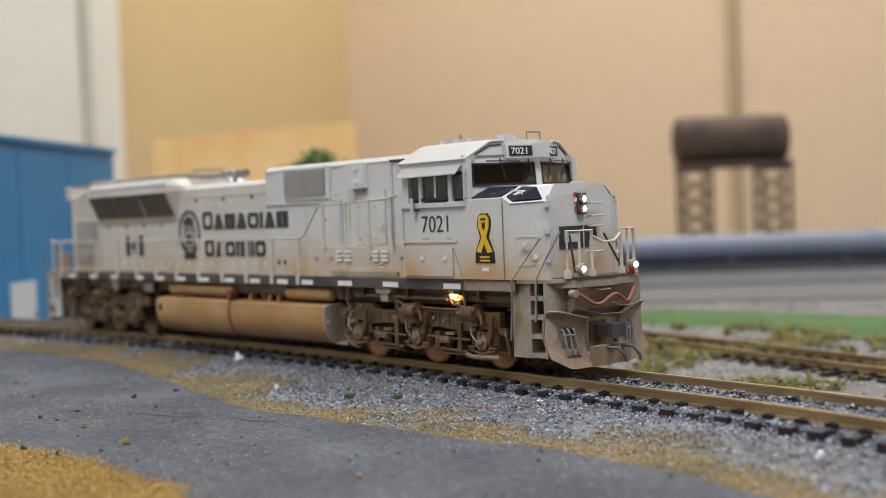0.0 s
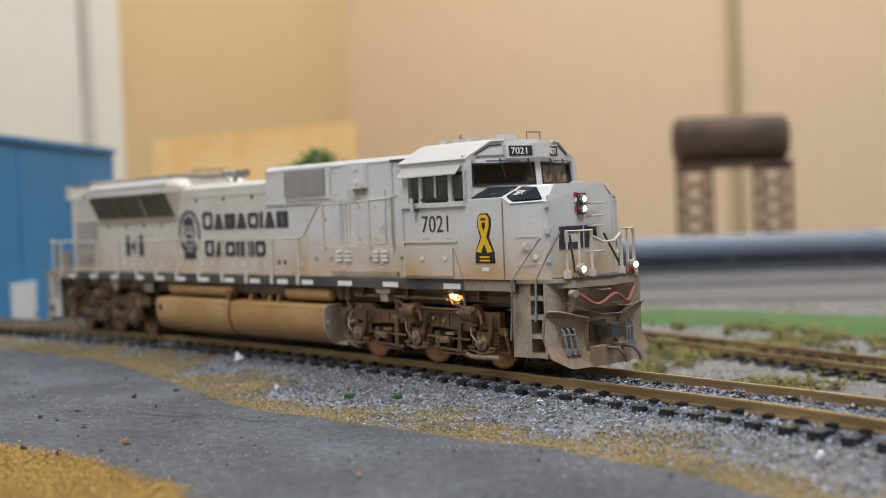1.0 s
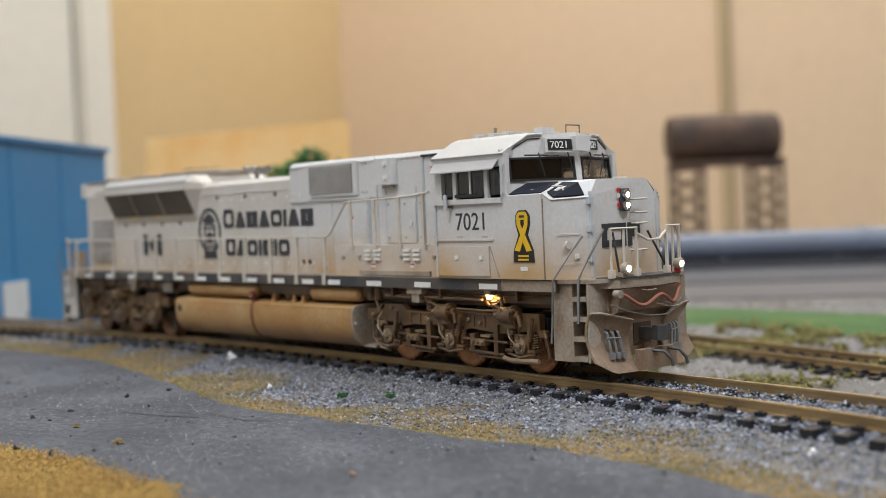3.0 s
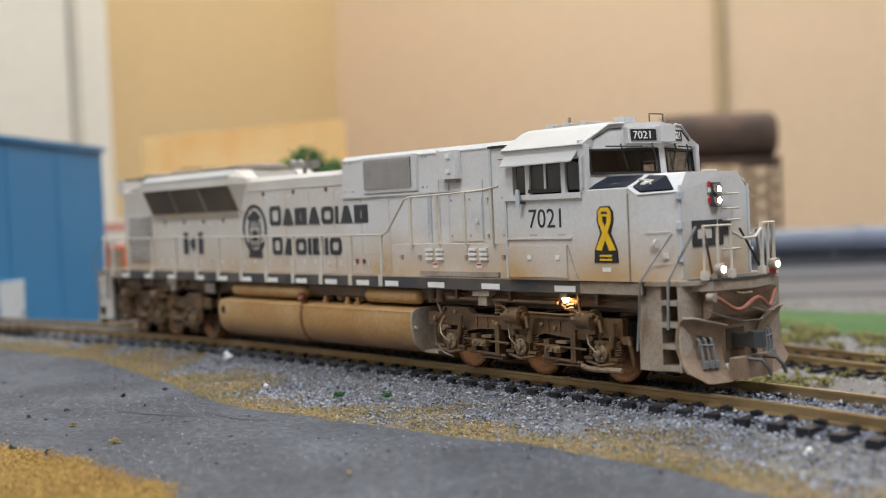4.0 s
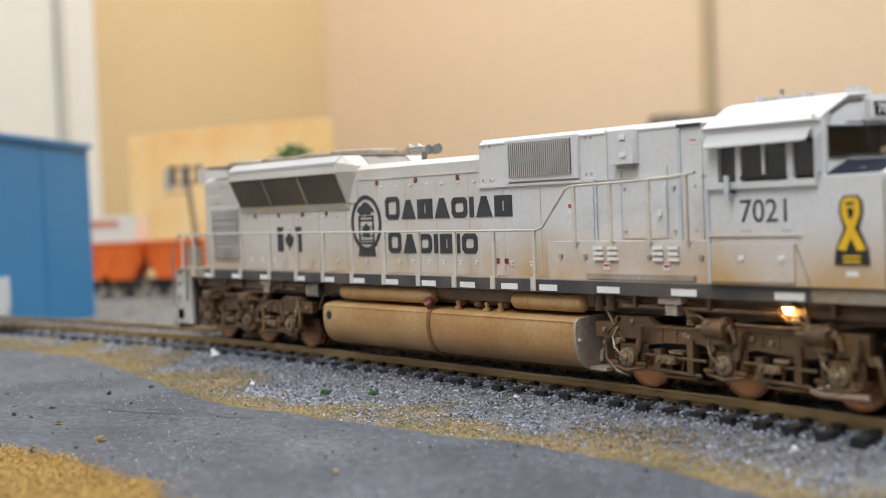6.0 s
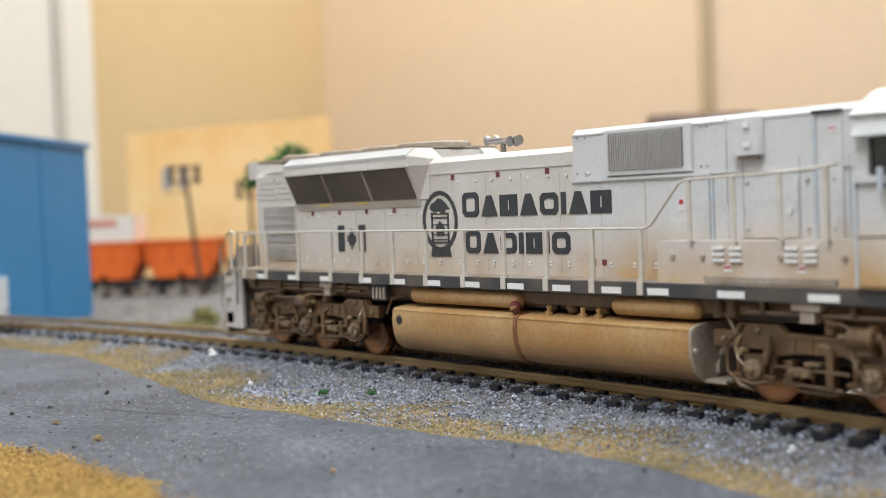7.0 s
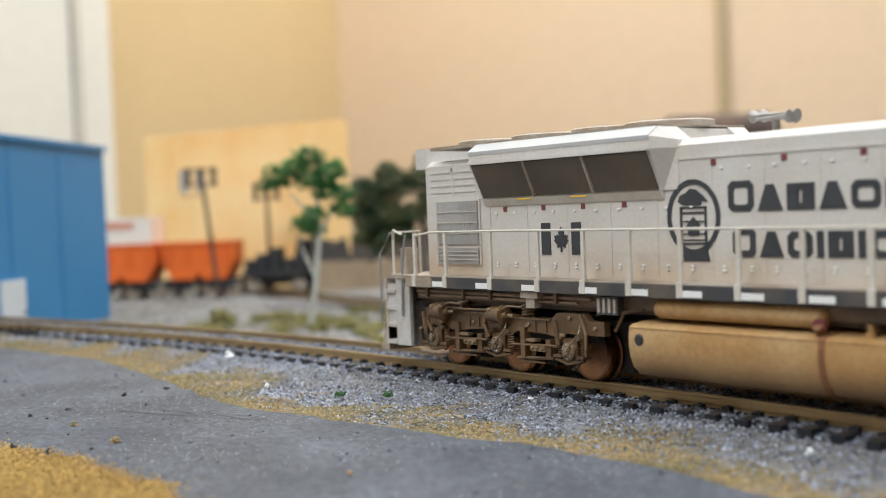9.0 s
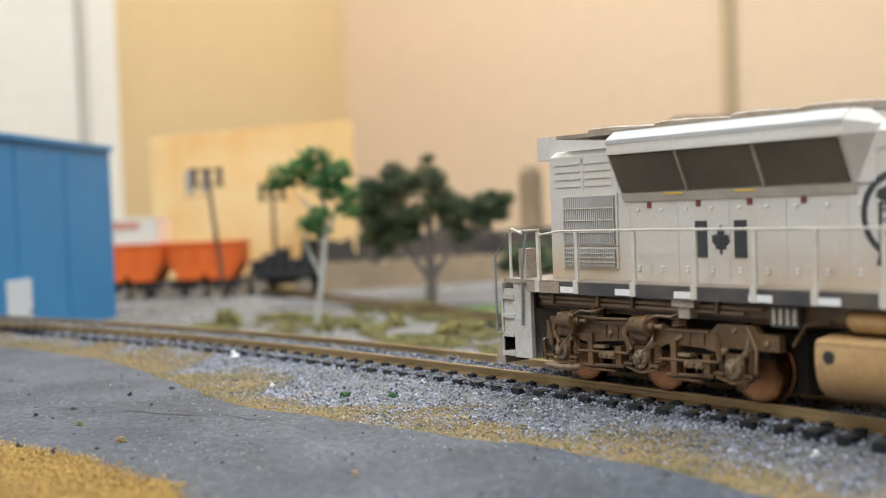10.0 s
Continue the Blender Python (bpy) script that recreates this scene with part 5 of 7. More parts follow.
for sgn in (-1, 1):
    for u0, u1, z0, z1 in ((0.0, 0.10, 0.0400, 0.0515), (0.93, 1.0, 0.0400, 0.0515), (0.10, 0.93, 0.0400, 0.0446), (0.10, 0.93, 0.0493, 0.0515)):
        lp("front_wall", front_quad(sgn, u0, u1, z0, z1, 0.0, 0.0010), M_BODY, cab)
    wd = lp("windshield", front_quad(sgn, 0.10, 0.93, 0.0446, 0.0493, -0.0004, 0.0002), M_GLASS, cab, "dark windshield in a black gasket")
    wd.visible_shadow = False
    for u0, u1, z0, z1 in ((0.09, 0.94, 0.0442, 0.0447), (0.09, 0.94, 0.0491, 0.0496), (0.09, 0.112, 0.0442, 0.0496), (0.918, 0.94, 0.0442, 0.0496)):
        lp("gasket", front_quad(sgn, u0, u1, z0, z1, 0.0003, 0.0006), M_GASKET, wd)
    for u in (0.42, 0.80):
        a, b = Vector((0.1080, sgn * CW, 0)), FC
        p = a + (b - a) * u
        q = a + (b - a) * (u + 0.08)
        lp("wiper", tube([(p.x + 0.0006, p.y, 0.0505), (p.x + 0.0009, p.y, 0.0495), (q.x + 0.0005, q.y, 0.0452)], 0.00018, 5), M_GASKET, wd)
    a, b = Vector((0.1080, sgn * CW, 0)), FC
    p, q = a + (b - a) * 0.25, a + (b - a) * 0.68
    lp("wiper_arm", tube([(p.x + 0.0004, p.y, 0.0500), (q.x + 0.0007, q.y, 0.0499)], 0.00018, 5), M_GASKET, wd)
    # brow above the windshield and number boards
    def on_front(u, z, out=0.0):
        a_, b_ = Vector((0.1080, sgn * CW, 0)), FC
        p_ = a_ + (b_ - a_) * u
        return (p_.x + out - 0.10 * (z - 0.0405), p_.y, z)
    bm = bmesh.new()
    va, vb, vc = (bm.verts.new(p) for p in ((0.1070, sgn * CW, 0.0507), (0.1070, sgn * 0.0122, 0.0546), (0.1070, 0, 0.0553)))
    vd, ve, vf, vg = (bm.verts.new(on_front(u, z)) for u, z in ((1.0, 0.0552), (0.36, 0.0546), (1.0, 0.0508), (0.0, 0.0506)))
    for f in ((va, vb, ve, vg), (vb, vc, vd, ve), (vg, ve, vd, vf)):
        bm.faces.new(f)
    gable = lp("gable", bm, M_BODY, cab, "grey gable over the windshield")
    lp("gable_rim", tube([on_front(0.0, 0.0506, 0.0002), on_front(0.36, 0.0547, 0.0002), on_front(0.55, 0.0549, 0.0002)], 0.00030, 6), M_BODY, gable)
    lp("gable_seam", tube([on_front(0.08, 0.0508, 0.0001), on_front(0.36, 0.0537, 0.0001), on_front(0.52, 0.0539, 0.0001)], 0.00016, 5), M_SLOT, gable)
    y0, y1 = span(sgn * 0.0022, sgn * 0.0092)
    nb = lp("number_board", front_quad(sgn, 0.55, 0.92, 0.0506, 0.0539, 0.0014, 0.0030), M_BODY, cab, "grey number board housing", bevel=0.0003)
    lp("number_plate", front_quad(sgn, 0.58, 0.89, 0.0511, 0.0535, 0.0016, 0.0003), M_GASKET, nb, "black board with pale numerals", bevel=0.0001)
lp("number_board_centre", box(0.1085, 0.1150, -0.0024, 0.0024, 0.0508, 0.0541), M_BODY, cab, bevel=0.0003)

# nose
NOSE_SIDE = {"p0": (0.1078, 0.0188, 0.0410), "p1": (0.1193, 0.0188, 0.0411), "p2": (0.1216, 0.0188, 0.0397), "p3": (0.1262, 0.0116, 0.0400),
             "t0": (0.1078, 0.0130, 0.0438), "t1": (0.1192, 0.0122, 0.0437), "t2": (0.1238, 0.0112, 0.0434), "t3": (0.1258, 0.0085, 0.0439)}
bm = bmesh.new()
nv_ = {}
for sgn in (-1, 1):
    for key, (x, y, z) in NOSE_SIDE.items():
        nv_[key, sgn] = bm.verts.new((x, sgn * y, z))
    for key, x, y in (("b0", 0.1078, 0.0188), ("b2", 0.1216, 0.0188), ("b3", 0.1262, 0.0116)):
        nv_[key, sgn] = bm.verts.new((x, sgn * y, 0.0224))
    for f in (("b0", "b2", "p2", "p1", "p0"), ("b2", "b3", "p3", "p2"), ("p0", "p1", "t1", "t0"), ("p1", "p2", "p3"), ("p1", "p3", "t2", "t1"), ("p3", "t3", "t2")):
        bm.faces.new([nv_[k, sgn] for k in f])
bm.faces.new([nv_[k, q] for k, q in (("b3", -1), ("b3", 1), ("p3", 1), ("t3", 1), ("t3", -1), ("p3", -1))])
bm.faces.new([nv_[k, q] for k, q in (("t0", -1), ("t1", -1), ("t2", -1), ("t3", -1), ("t3", 1), ("t2", 1), ("t1", 1), ("t0", 1))])
bm.faces.new([nv_[k, q] for k, q in (("b0", -1), ("b2", -1), ("b3", -1), ("b3", 1), ("b2", 1), ("b0", 1))])
bm.faces.new([nv_[k, q] for k, q in (("b0", -1), ("p0", -1), ("t0", -1), ("t0", 1), ("p0", 1), ("b0", 1))])
nose = lp("nose", bm, M_BODY, None, "wide grey safety nose with facets", bevel=0.0003)
for sgn in (-1, 1):
    def nose_patch(nm, quad, mat, lift=0.0003, label=""):
        b_ = bmesh.new()
        ps = [Vector((x, sgn * y, z)) for x, y, z in quad]
        n = (ps[1] - ps[0]).cross(ps[2] - ps[0]).normalized()
        n = n if (n.y * sgn + n.z) > 0 else -n
        up = [b_.verts.new(p + n * lift) for p in ps]
        dn = [b_.verts.new(p - n * 0.0001) for p in ps]
        b_.faces.new(up)
        b_.faces.new(dn[::-1])
        k = len(ps)
        for i in range(k):
            b_.faces.new((up[i], dn[i], dn[(i + 1) % k], up[(i + 1) % k]))
        return lp(nm, b_, mat, nose, label)
    def inset(keys, f):
        ps = [Vector(NOSE_SIDE[k]) for k in keys]
        mid = sum(ps, Vector()) / len(ps)
        return [tuple(mid + (p - mid) * f) for p in ps]
    nose_patch("antiglare_panel", inset(("p0", "p1", "t1", "t0"), 0.86), M_NAVY, 0.0002, "blue-black antiglare panel")
    nose_patch("antiglare_panel", inset(("p1", "p2", "p3", "t2", "t1"), 0.80), M_NAVY, 0.0004, "blue-black antiglare panel")
    for q in (((0.1100, 0.0176, 0.0413), (0.1145, 0.0164, 0.0421), (0.1147, 0.0170, 0.0414)), ((0.1200, 0.0165, 0.0427), (0.1222, 0.0154, 0.0425), (0.1226, 0.0158, 0.0417))):
        lp("grab_iron", tube([(x, sgn * y, z) for x, y, z in q], 0.00020, 5), M_RAILING, nose)
    for ka, kb in (("p1", "p2"), ("p2", "p3"), ("p1", "t1")):
        a_, b_ = Vector(NOSE_SIDE[ka]), Vector(NOSE_SIDE[kb])
        lp("edge_weld", tube([(a_.x, sgn * a_.y, a_.z), (b_.x, sgn * b_.y, b_.z)], 0.00022, 5), M_BODY, nose)
    lp("door_seam", sbox(sgn, 0.1191, 0.1193, 0.0188, 0.0191, 0.0226, 0.0400), M_STEP, nose)
    # facet furniture
    lp("facet_bar", tube([(0.1224, sgn * 0.0180, 0.0322), (0.1252, sgn * 0.0136, 0.0322)], 0.00007, 5), M_RAILING, nose)
    lp("facet_ledge", tube([(0.1224, sgn * 0.0180, 0.0258), (0.1255, sgn * 0.0132, 0.0258)], 0.00005, 5), M_BODY, nose)
    lp("filler_cap", lathe_x([(0, 0.0009), (0.0004, 0.0009)], 12, 0.1236, sgn * 0.0162, 0.0298, "x"), M_BODY, nose)
    lp("facet_latch", box(0.1244, 0.1250, *span(sgn * 0.0138, sgn * 0.0148), 0.0268, 0.0277), M_WHITE, nose)
    lp("door_edge", tube([(0.1263, sgn * 0.0114, 0.0226), (0.1263, sgn * 0.0114, 0.0412)], 0.0003, 5), M_BLUISH, nose)
for z in (0.0260, 0.0325, 0.0385):
    lp("hinge", box(0.1258, 0.1270, -0.0122, -0.0110, z, z + 0.0014), M_BLUISH, nose, bevel=0.0001)
hl = lp("headlight_plate", box(0.1262, 0.1268, -0.0014, 0.0014, 0.0366, 0.0416), M_DARKMETAL, nose, bevel=0.0002)
for z in (0.0379, 0.0402):
    lamp = lp("headlight", lathe_x([(0, 0.0012), (0.0008, 0.0012), (0.0009, 0.0010)], 16, 0.1266, 0.0, z, "x"), M_CHROME, hl, smooth=True)
    lp("bulb", lathe_x([(0, 0.00066), (0.0002, 0.0005)], 16, 0.1275, 0.0, z, "x"), M_LAMP, lamp, "lit warm white headlight", smooth=True)
for z in (0.0375, 0.0396, 0.0408):
    lp("red_white_tape", box(0.1262, 0.1265, -0.0021, -0.0015, z, z + 0.0010), M_RED if z != 0.0396 else M_WHITE, nose)
for z in (0.0278, 0.0338, 0.0362, 0.0392):
    lp("nose_step", tube([(0.1262, 0.0022, z), (0.1276, 0.0022, z), (0.1276, 0.0062, z), (0.1262, 0.0062, z)], 0.00024, 5), M_RAILING, nose)
# the railway's mark on the nose, as plain dark shapes
mk = lp("nose_mark", box(0.1262, 0.1264, -0.0078, -0.0062, 0.0288, 0.0340), M_LETTER, nose, "plain dark grey mark")
for q in ((-0.0062, -0.0012, 0.0325, 0.0340), (-0.0062, -0.0012, 0.0288, 0.0303), (-0.0012, 0.0003, 0.0288, 0.0340), (0.0010, 0.0052, 0.0308, 0.0340), (0.0010, 0.0024, 0.0288, 0.0308)):
    lp("mark_bar", box(0.1262, 0.1264, q[0], q[1], q[2], q[3]), M_LETTER, mk)
lp("nose_top_rail", tube([(0.1225, 0.001, 0.0432), (0.1225, 0.001, 0.0442), (0.1225, 0.006, 0.0442), (0.1225, 0.006, 0.0432)], 0.0002, 5), M_RAILING, nose)


# fuel tank and air reservoirs
half = [(0.0140, 0.0146), (0.0176, 0.0141), (0.0183, 0.0136), (0.0186, 0.0120), (0.0186, 0.0100), (0.0183, 0.0078), (0.0174, 0.0056), (0.0157, 0.0040), (0.0125, 0.0032)]
ring = half + [(-y, z) for y, z in half[::-1]]
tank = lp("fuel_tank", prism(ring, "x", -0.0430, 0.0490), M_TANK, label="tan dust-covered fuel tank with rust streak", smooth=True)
end = lp("tank_end", prism([(y * 1.012, 0.0089 + (z - 0.0089) * 1.02) for y, z in ring], "x", 0.0490, 0.0497), M_STEP, tank, "flat grey tank end plate", bevel=0.0001)
lp("end_flange", box(0.0497, 0.0545, -0.0150, 0.0150, 0.0035, 0.0041), M_STEP, end)
for sgn in (-1, 1):
    lp("end_bracket", tube([(0.0500 + 0.0030 * (1 - math.cos(a * 0.39)), sgn * 0.0115, 0.0050 + 0.0052 * math.sin(a * 0.39)) for a in range(5)], 0.0005, 6), M_STEP, end)
    lp("end_bolt", lathe_x([(0, 0.0004), (0.0004, 0.0004)], 8, 0.0497, sgn * 0.0178, 0.0098, "x"), M_RAILING, end)
lp("tank_strap", prism([(y * 1.012, 0.0089 + (z - 0.0089) * 1.03) for y, z in ring], "x", 0.0008, 0.0020), M_RUST, tank, "rusty vertical strap")
for sgn in (-1, 1):
    lp("tank_seam", sbox(sgn, -0.0428, 0.0489, 0.0180, 0.01845, 0.01345, 0.01365), M_TANK, tank)
    lp("sight_glass", lathe_x([(0, 0.0012), (sgn * 0.0003, 0.0012), (sgn * 0.0003, 0.0008)], 14, -0.0402, sgn * 0.0184, 0.0112, "y"), M_DARKMETAL, tank, smooth=True)
    lp("sight_hole", lathe_x([(0, 0.0009), (sgn * 0.0003, 0.0009)], 14, -0.0402, sgn * 0.01858, 0.0112, "y"), M_SLOT, tank)
    f = lp("filler", tube([(0.0004, sgn * 0.0160, 0.0140), (0.0004, sgn * 0.0180, 0.0160)], 0.0010, 8), M_RUST, tank, "rusty fuel filler", smooth=True)
    lp("filler_cap", lathe_x([(0, 0.0006), (0, 0.0013), (0.0008, 0.0013), (0.0008, 0.0006)], 12, 0.0004, sgn * 0.0178, 0.0160, "y"), M_REDMARK, f, smooth=True)
    for x in (0.009, 0.019, 0.0235):
        lp("tank_valve", lathe_x([(0, 0.0009), (0.001, 0.0009), (0.001, 0.0005), (0.0022, 0.0006)], 8, x, sgn * 0.0155, 0.0142, "z"), M_TANK, tank, smooth=True)
    for x0, x1 in ((-0.0385, 0.0006), (0.0275, 0.0497)):
        res = lp("air_reservoir", lathe_x([(x0, 0.0004), (x0 + 0.0003, 0.0013), (x0 + 0.0012, 0.0019), (x1 - 0.0012, 0.0019), (x1 - 0.0003, 0.0013), (x1, 0.0004)], 16, 0, sgn * 0.0150, 0.0172, "x"), M_TANK, label="tan air reservoir cylinder", smooth=True)
        for x in (x0 + 0.006, x1 - 0.006):
            lp("strap", lathe_x([(-0.0003, 0.00197), (0.0003, 0.00197)], 16, x, sgn * 0.0150, 0.0172, "x"), M_TANK, res)
    # piping, brackets and boxes under the deck
    lp("air_pipe", tube([(0.0515, sgn * 0.0150, 0.0170), (0.0555, sgn * 0.0155, 0.0165), (0.0580, sgn * 0.0160, 0.0130), (0.0600, sgn * 0.0155, 0.0100)], 0.0004, 6), M_TRUCK)
    lp("air_pipe", tube([(-0.0420, sgn * 0.0150, 0.0168), (-0.0470, sgn * 0.0155, 0.0160), (-0.0500, sgn * 0.0150, 0.0120)], 0.0004, 6), M_TRUCK)
    lp("air_filter", lathe_x([(0, 0.0013), (0.003, 0.0013), (0.003, 0.0010), (0.0036, 0.0010)], 10, 0.0535, sgn * 0.0150, 0.0160, "z"), M_TRUCK, smooth=True)
    lp("air_filter", lathe_x([(0, 0.0013), (0.003, 0.0013), (0.003, 0.0010), (0.0036, 0.0010)], 10, 0.0565, sgn * 0.0150, 0.0162, "z"), M_TRUCK, smooth=True)
    bx = lp("terminal_box", sbox(sgn, -0.0535, -0.0475, 0.0130, 0.0168, 0.0155, 0.0192), M_DARKMETAL, label="dark ribbed terminal box", bevel=0.0002)
    for k in range(4):
        lp("rib", sbox(sgn, -0.0528 + k * 0.0015, -0.0521 + k * 0.0015, 0.0168, 0.0173, 0.0160, 0.0188), M_STEP, bx)
    for x in (0.0735, -0.0735):
        br = lp("jack_pad", sbox(sgn, x - 0.0028, x + 0.0028, 0.0140, 0.0176, 0.0182, 0.0196), M_STEP, label="tan jacking bracket")
        lp("pad_foot", sbox(sgn, x - 0.0014, x + 0.0014, 0.0150, 0.0172, 0.0160, 0.0182), M_STEP, br, bevel=0.0003)
    lp("frame_rail", sbox(sgn, -0.118, 0.121, 0.0128, 0.0150, 0.0166, 0.0196), M_TRUCK)
    lp("deck_rib", sbox(sgn, -0.118, 0.121, 0.0150, 0.0153, 0.0189, 0.0196), M_UNDER)
    for x0, x1, z in ((-0.117, -0.056, 0.0186), (-0.116, -0.060, 0.0176), (0.060, 0.096, 0.0174)):
        lp("conduit_pipe", tube([(x0, sgn * 0.0158, z), (x1, sgn * 0.0158, z - 0.0002)], 0.00036, 6), M_PLOW)
    for x in (-0.112, -0.098, -0.088, -0.066, 0.064, 0.082, 0.108):
        lp("frame_gusset", sbox(sgn, x - 0.0004, x + 0.0004, 0.0150, 0.0168, 0.0172, 0.0196), M_TRUCK)
    for x in (0.0085, 0.0145, 0.0235):
        lp("air_valve", lathe_x([(0, 0.0005), (0.0006, 0.0014), (0.0016, 0.0014), (0.0020, 0.0008), (0.0034, 0.0008)], 10, x, sgn * 0.0138, 0.0148, "z"), M_TRUCK, smooth=True)
    lp("conduit_pipe", tube([(0.058, sgn * 0.0153, 0.0185), (0.090, sgn * 0.0153, 0.0181), (0.118, sgn * 0.0153, 0.0184)], 0.0004, 6), M_TRUCK)
    gl = lp("ground_lamp", box(0.0978, 0.1000, *span(sgn * 0.0152, sgn * 0.0170), 0.0184, 0.0196), M_STEP, label="small lit ground lamp under the cab")
    lp("lamp_glass", lathe_x([(-0.0010, 0.0005), (0.0, 0.0009)], 12, 0.0989, sgn * 0.0163, 0.0184, "z"), M_WARM, gl, smooth=True)
    lp("lamp_brace", tube([(0.1015, sgn * 0.0150, 0.0196), (0.1030, sgn * 0.0165, 0.0150)], 0.0004, 5), M_UNDER, gl)

# trucks
WHEEL_R = 0.0061
SIDE = [(-0.0330, 0.0108), (-0.0330, 0.0138), (-0.0285, 0.0138), (-0.0272, 0.0152), (-0.0190, 0.0152), (-0.0172, 0.0138), (-0.0060, 0.0136), (-0.0040, 0.0142), (0.0060, 0.0142),
        (0.0130, 0.0140), (0.0150, 0.0144), (0.0285, 0.0144), (0.0285, 0.0108), (0.0298, 0.0104), (0.0298, 0.0092), (0.0284, 0.0092), (0.0276, 0.0104), (0.0200, 0.0102), (0.0180, 0.0096),
        (0.0150, 0.0096), (0.0060, 0.0104), (0.0040, 0.0098), (-0.0040, 0.0098), (-0.0060, 0.0106), (-0.0150, 0.0104), (-0.0190, 0.0098), (-0.0215, 0.0108)]
WHEELSETS = []


def truck(cx, way):
    tr = lp("truck", box(cx - 0.026, cx + 0.026, -0.0128, 0.0128, 0.0085, 0.0125), M_UNDER, label="brown weathered three-axle truck")
    for sgn in (-1, 1):
        def at(dx, out, z):
            return (cx + way * dx, sgn * out, z)

        def block(nm, d0, d1, o0, o1, z0, z1, mat=M_TRUCK, parent=tr, bevel=0.0002):
            a, b = span(cx + way * d0, cx + way * d1)
            return lp(nm, sbox(sgn, a, b, o0, o1, z0, z1), mat, parent, bevel=bevel)

        def disc(nm, dx, z, o0, o1, r, mat=M_TRUCK, parent=tr, n=12):
            return lp(nm, lathe_x([(0, r), (sgn * (o1 - o0) * 0.8, r), (sgn * (o1 - o0), r * 0.8)], n, cx + way * dx, sgn * o0, z, "y"), mat, parent, smooth=True)

        sf = lp("side_frame", prism([(cx + way * x, z) for x, z in SIDE], "y", *span(sgn * 0.0140, sgn * 0.0158)), M_TRUCK, tr, "plain brown cast side frame", bevel=0.0003)
        # raised ribs, bosses and cast marks on the side frame
        block("top_flange", -0.0170, -0.0062, 0.0158, 0.0162, 0.0133, 0.0137, parent=sf, bevel=0.0001)
        block("top_flange", 0.0040, 0.0145, 0.0158, 0.0162, 0.0137, 0.0141, parent=sf, bevel=0.0001)
        for dx in (-0.0155, -0.0120, 0.0075, 0.0110):
            block("cast_rib", dx - 0.0002, dx + 0.0002, 0.0158, 0.0161, 0.0108, 0.0132, parent=sf, bevel=0.0)
        for dx, z in ((-0.0305, 0.0123), (-0.0230, 0.0142), (-0.0098, 0.0122), (-0.0090, 0.0118), (0.0055, 0.0124), (0.0095, 0.0118)):
            disc("frame_boss", dx, z, 0.0158, 0.0163, 0.0005, M_JOURNAL, sf, 8)
        for dx in (-0.0235, 0.0, 0.0235):
            # axle box between its two coil springs
            jb = block("axle_box", dx - 0.0022, dx + 0.0022, 0.0142, 0.0166, 0.0050, 0.0098)
            disc("bearing_cap", dx, 0.0072, 0.0166, 0.0176, 0.0019, M_JOURNAL, jb, 16)
            disc("cap_hub", dx, 0.0072, 0.0176, 0.0182, 0.0008, M_JOURNAL, jb, 8)
            for k in range(6):
                a = k * math.pi / 3 + 0.3
                disc("bolt", dx + 0.0014 * math.cos(a), 0.0072 + 0.0014 * math.sin(a), 0.0175, 0.0179, 0.00026, M_CHROME, jb, 6)
            for d in (-1, 1):
                p = [(cx + way * (dx + d * 0.0035) + 0.0007 * math.cos(k * 1.05), sgn * 0.0158 + 0.0007 * math.sin(k * 1.05), 0.0064 + 0.00009 * k) for k in range(42)]
                lp("journal_spring", tube(p, 0.00022, 4), M_TRUCK, tr)
                block("spring_seat", dx + d * 0.0035 - 0.0012, dx + d * 0.0035 + 0.0012, 0.0148, 0.0172, 0.0058, 0.0064)
                disc("pivot", dx + d * 0.0028, 0.0102, 0.0158, 0.0170, 0.0007, M_JOURNAL, tr, 10)
            lp("damper", tube([at(dx + 0.0030, 0.0172, 0.0084), at(dx + 0.0040, 0.0172, 0.0136)], 0.00055, 7), M_TRUCK, tr, smooth=True)
            lp("tie_strap", tube([at(dx - 0.0044, 0.0166, 0.0054), at(dx, 0.0172, 0.0046), at(dx + 0.0044, 0.0166, 0.0054)], 0.0004, 5), M_TRUCK, tr)
            lp("speed_cable", tube([at(dx - 0.0004, 0.0182, 0.0074), at(dx - 0.0022, 0.0184, 0.0092), at(dx - 0.0034, 0.0174, 0.0112), at(dx - 0.0030, 0.0162, 0.0132)], 0.0002, 5), M_JOURNAL, tr)
        for dx, ln in ((-0.0010, 0.0062), (0.0205, 0.0060)):
            bc = lp("brake_cylinder", lathe_x([(-ln / 2, 0.0006), (-ln / 2, 0.0016), (-ln / 2 + 0.0006, 0.0019), (ln / 2 - 0.0022, 0.0019), (ln / 2 - 0.0020, 0.0023), (ln / 2 - 0.0012, 0.0023), (ln / 2 - 0.0010, 0.0011), (ln / 2, 0.0009)], 14, cx + way * dx, sgn * 0.0170, 0.0140, "x"), M_TRUCK, tr, "brown brake cylinder", smooth=True)
            lp("piston_rod", tube([at(dx - ln / 2, 0.0170, 0.0140), at(dx - ln / 2 - 0.0020, 0.0170, 0.0140)], 0.0005, 6), M_JOURNAL, bc)
            block("cylinder_bracket", dx - 0.0014, dx + 0.0020, 0.0156, 0.0176, 0.0112, 0.0128, parent=bc)
            lp("slack_arm", tube([at(dx + 0.0034, 0.0178, 0.0142), at(dx + 0.0042, 0.0180, 0.0118), at(dx + 0.0028, 0.0178, 0.0090)], 0.0005, 6), M_TRUCK, bc)
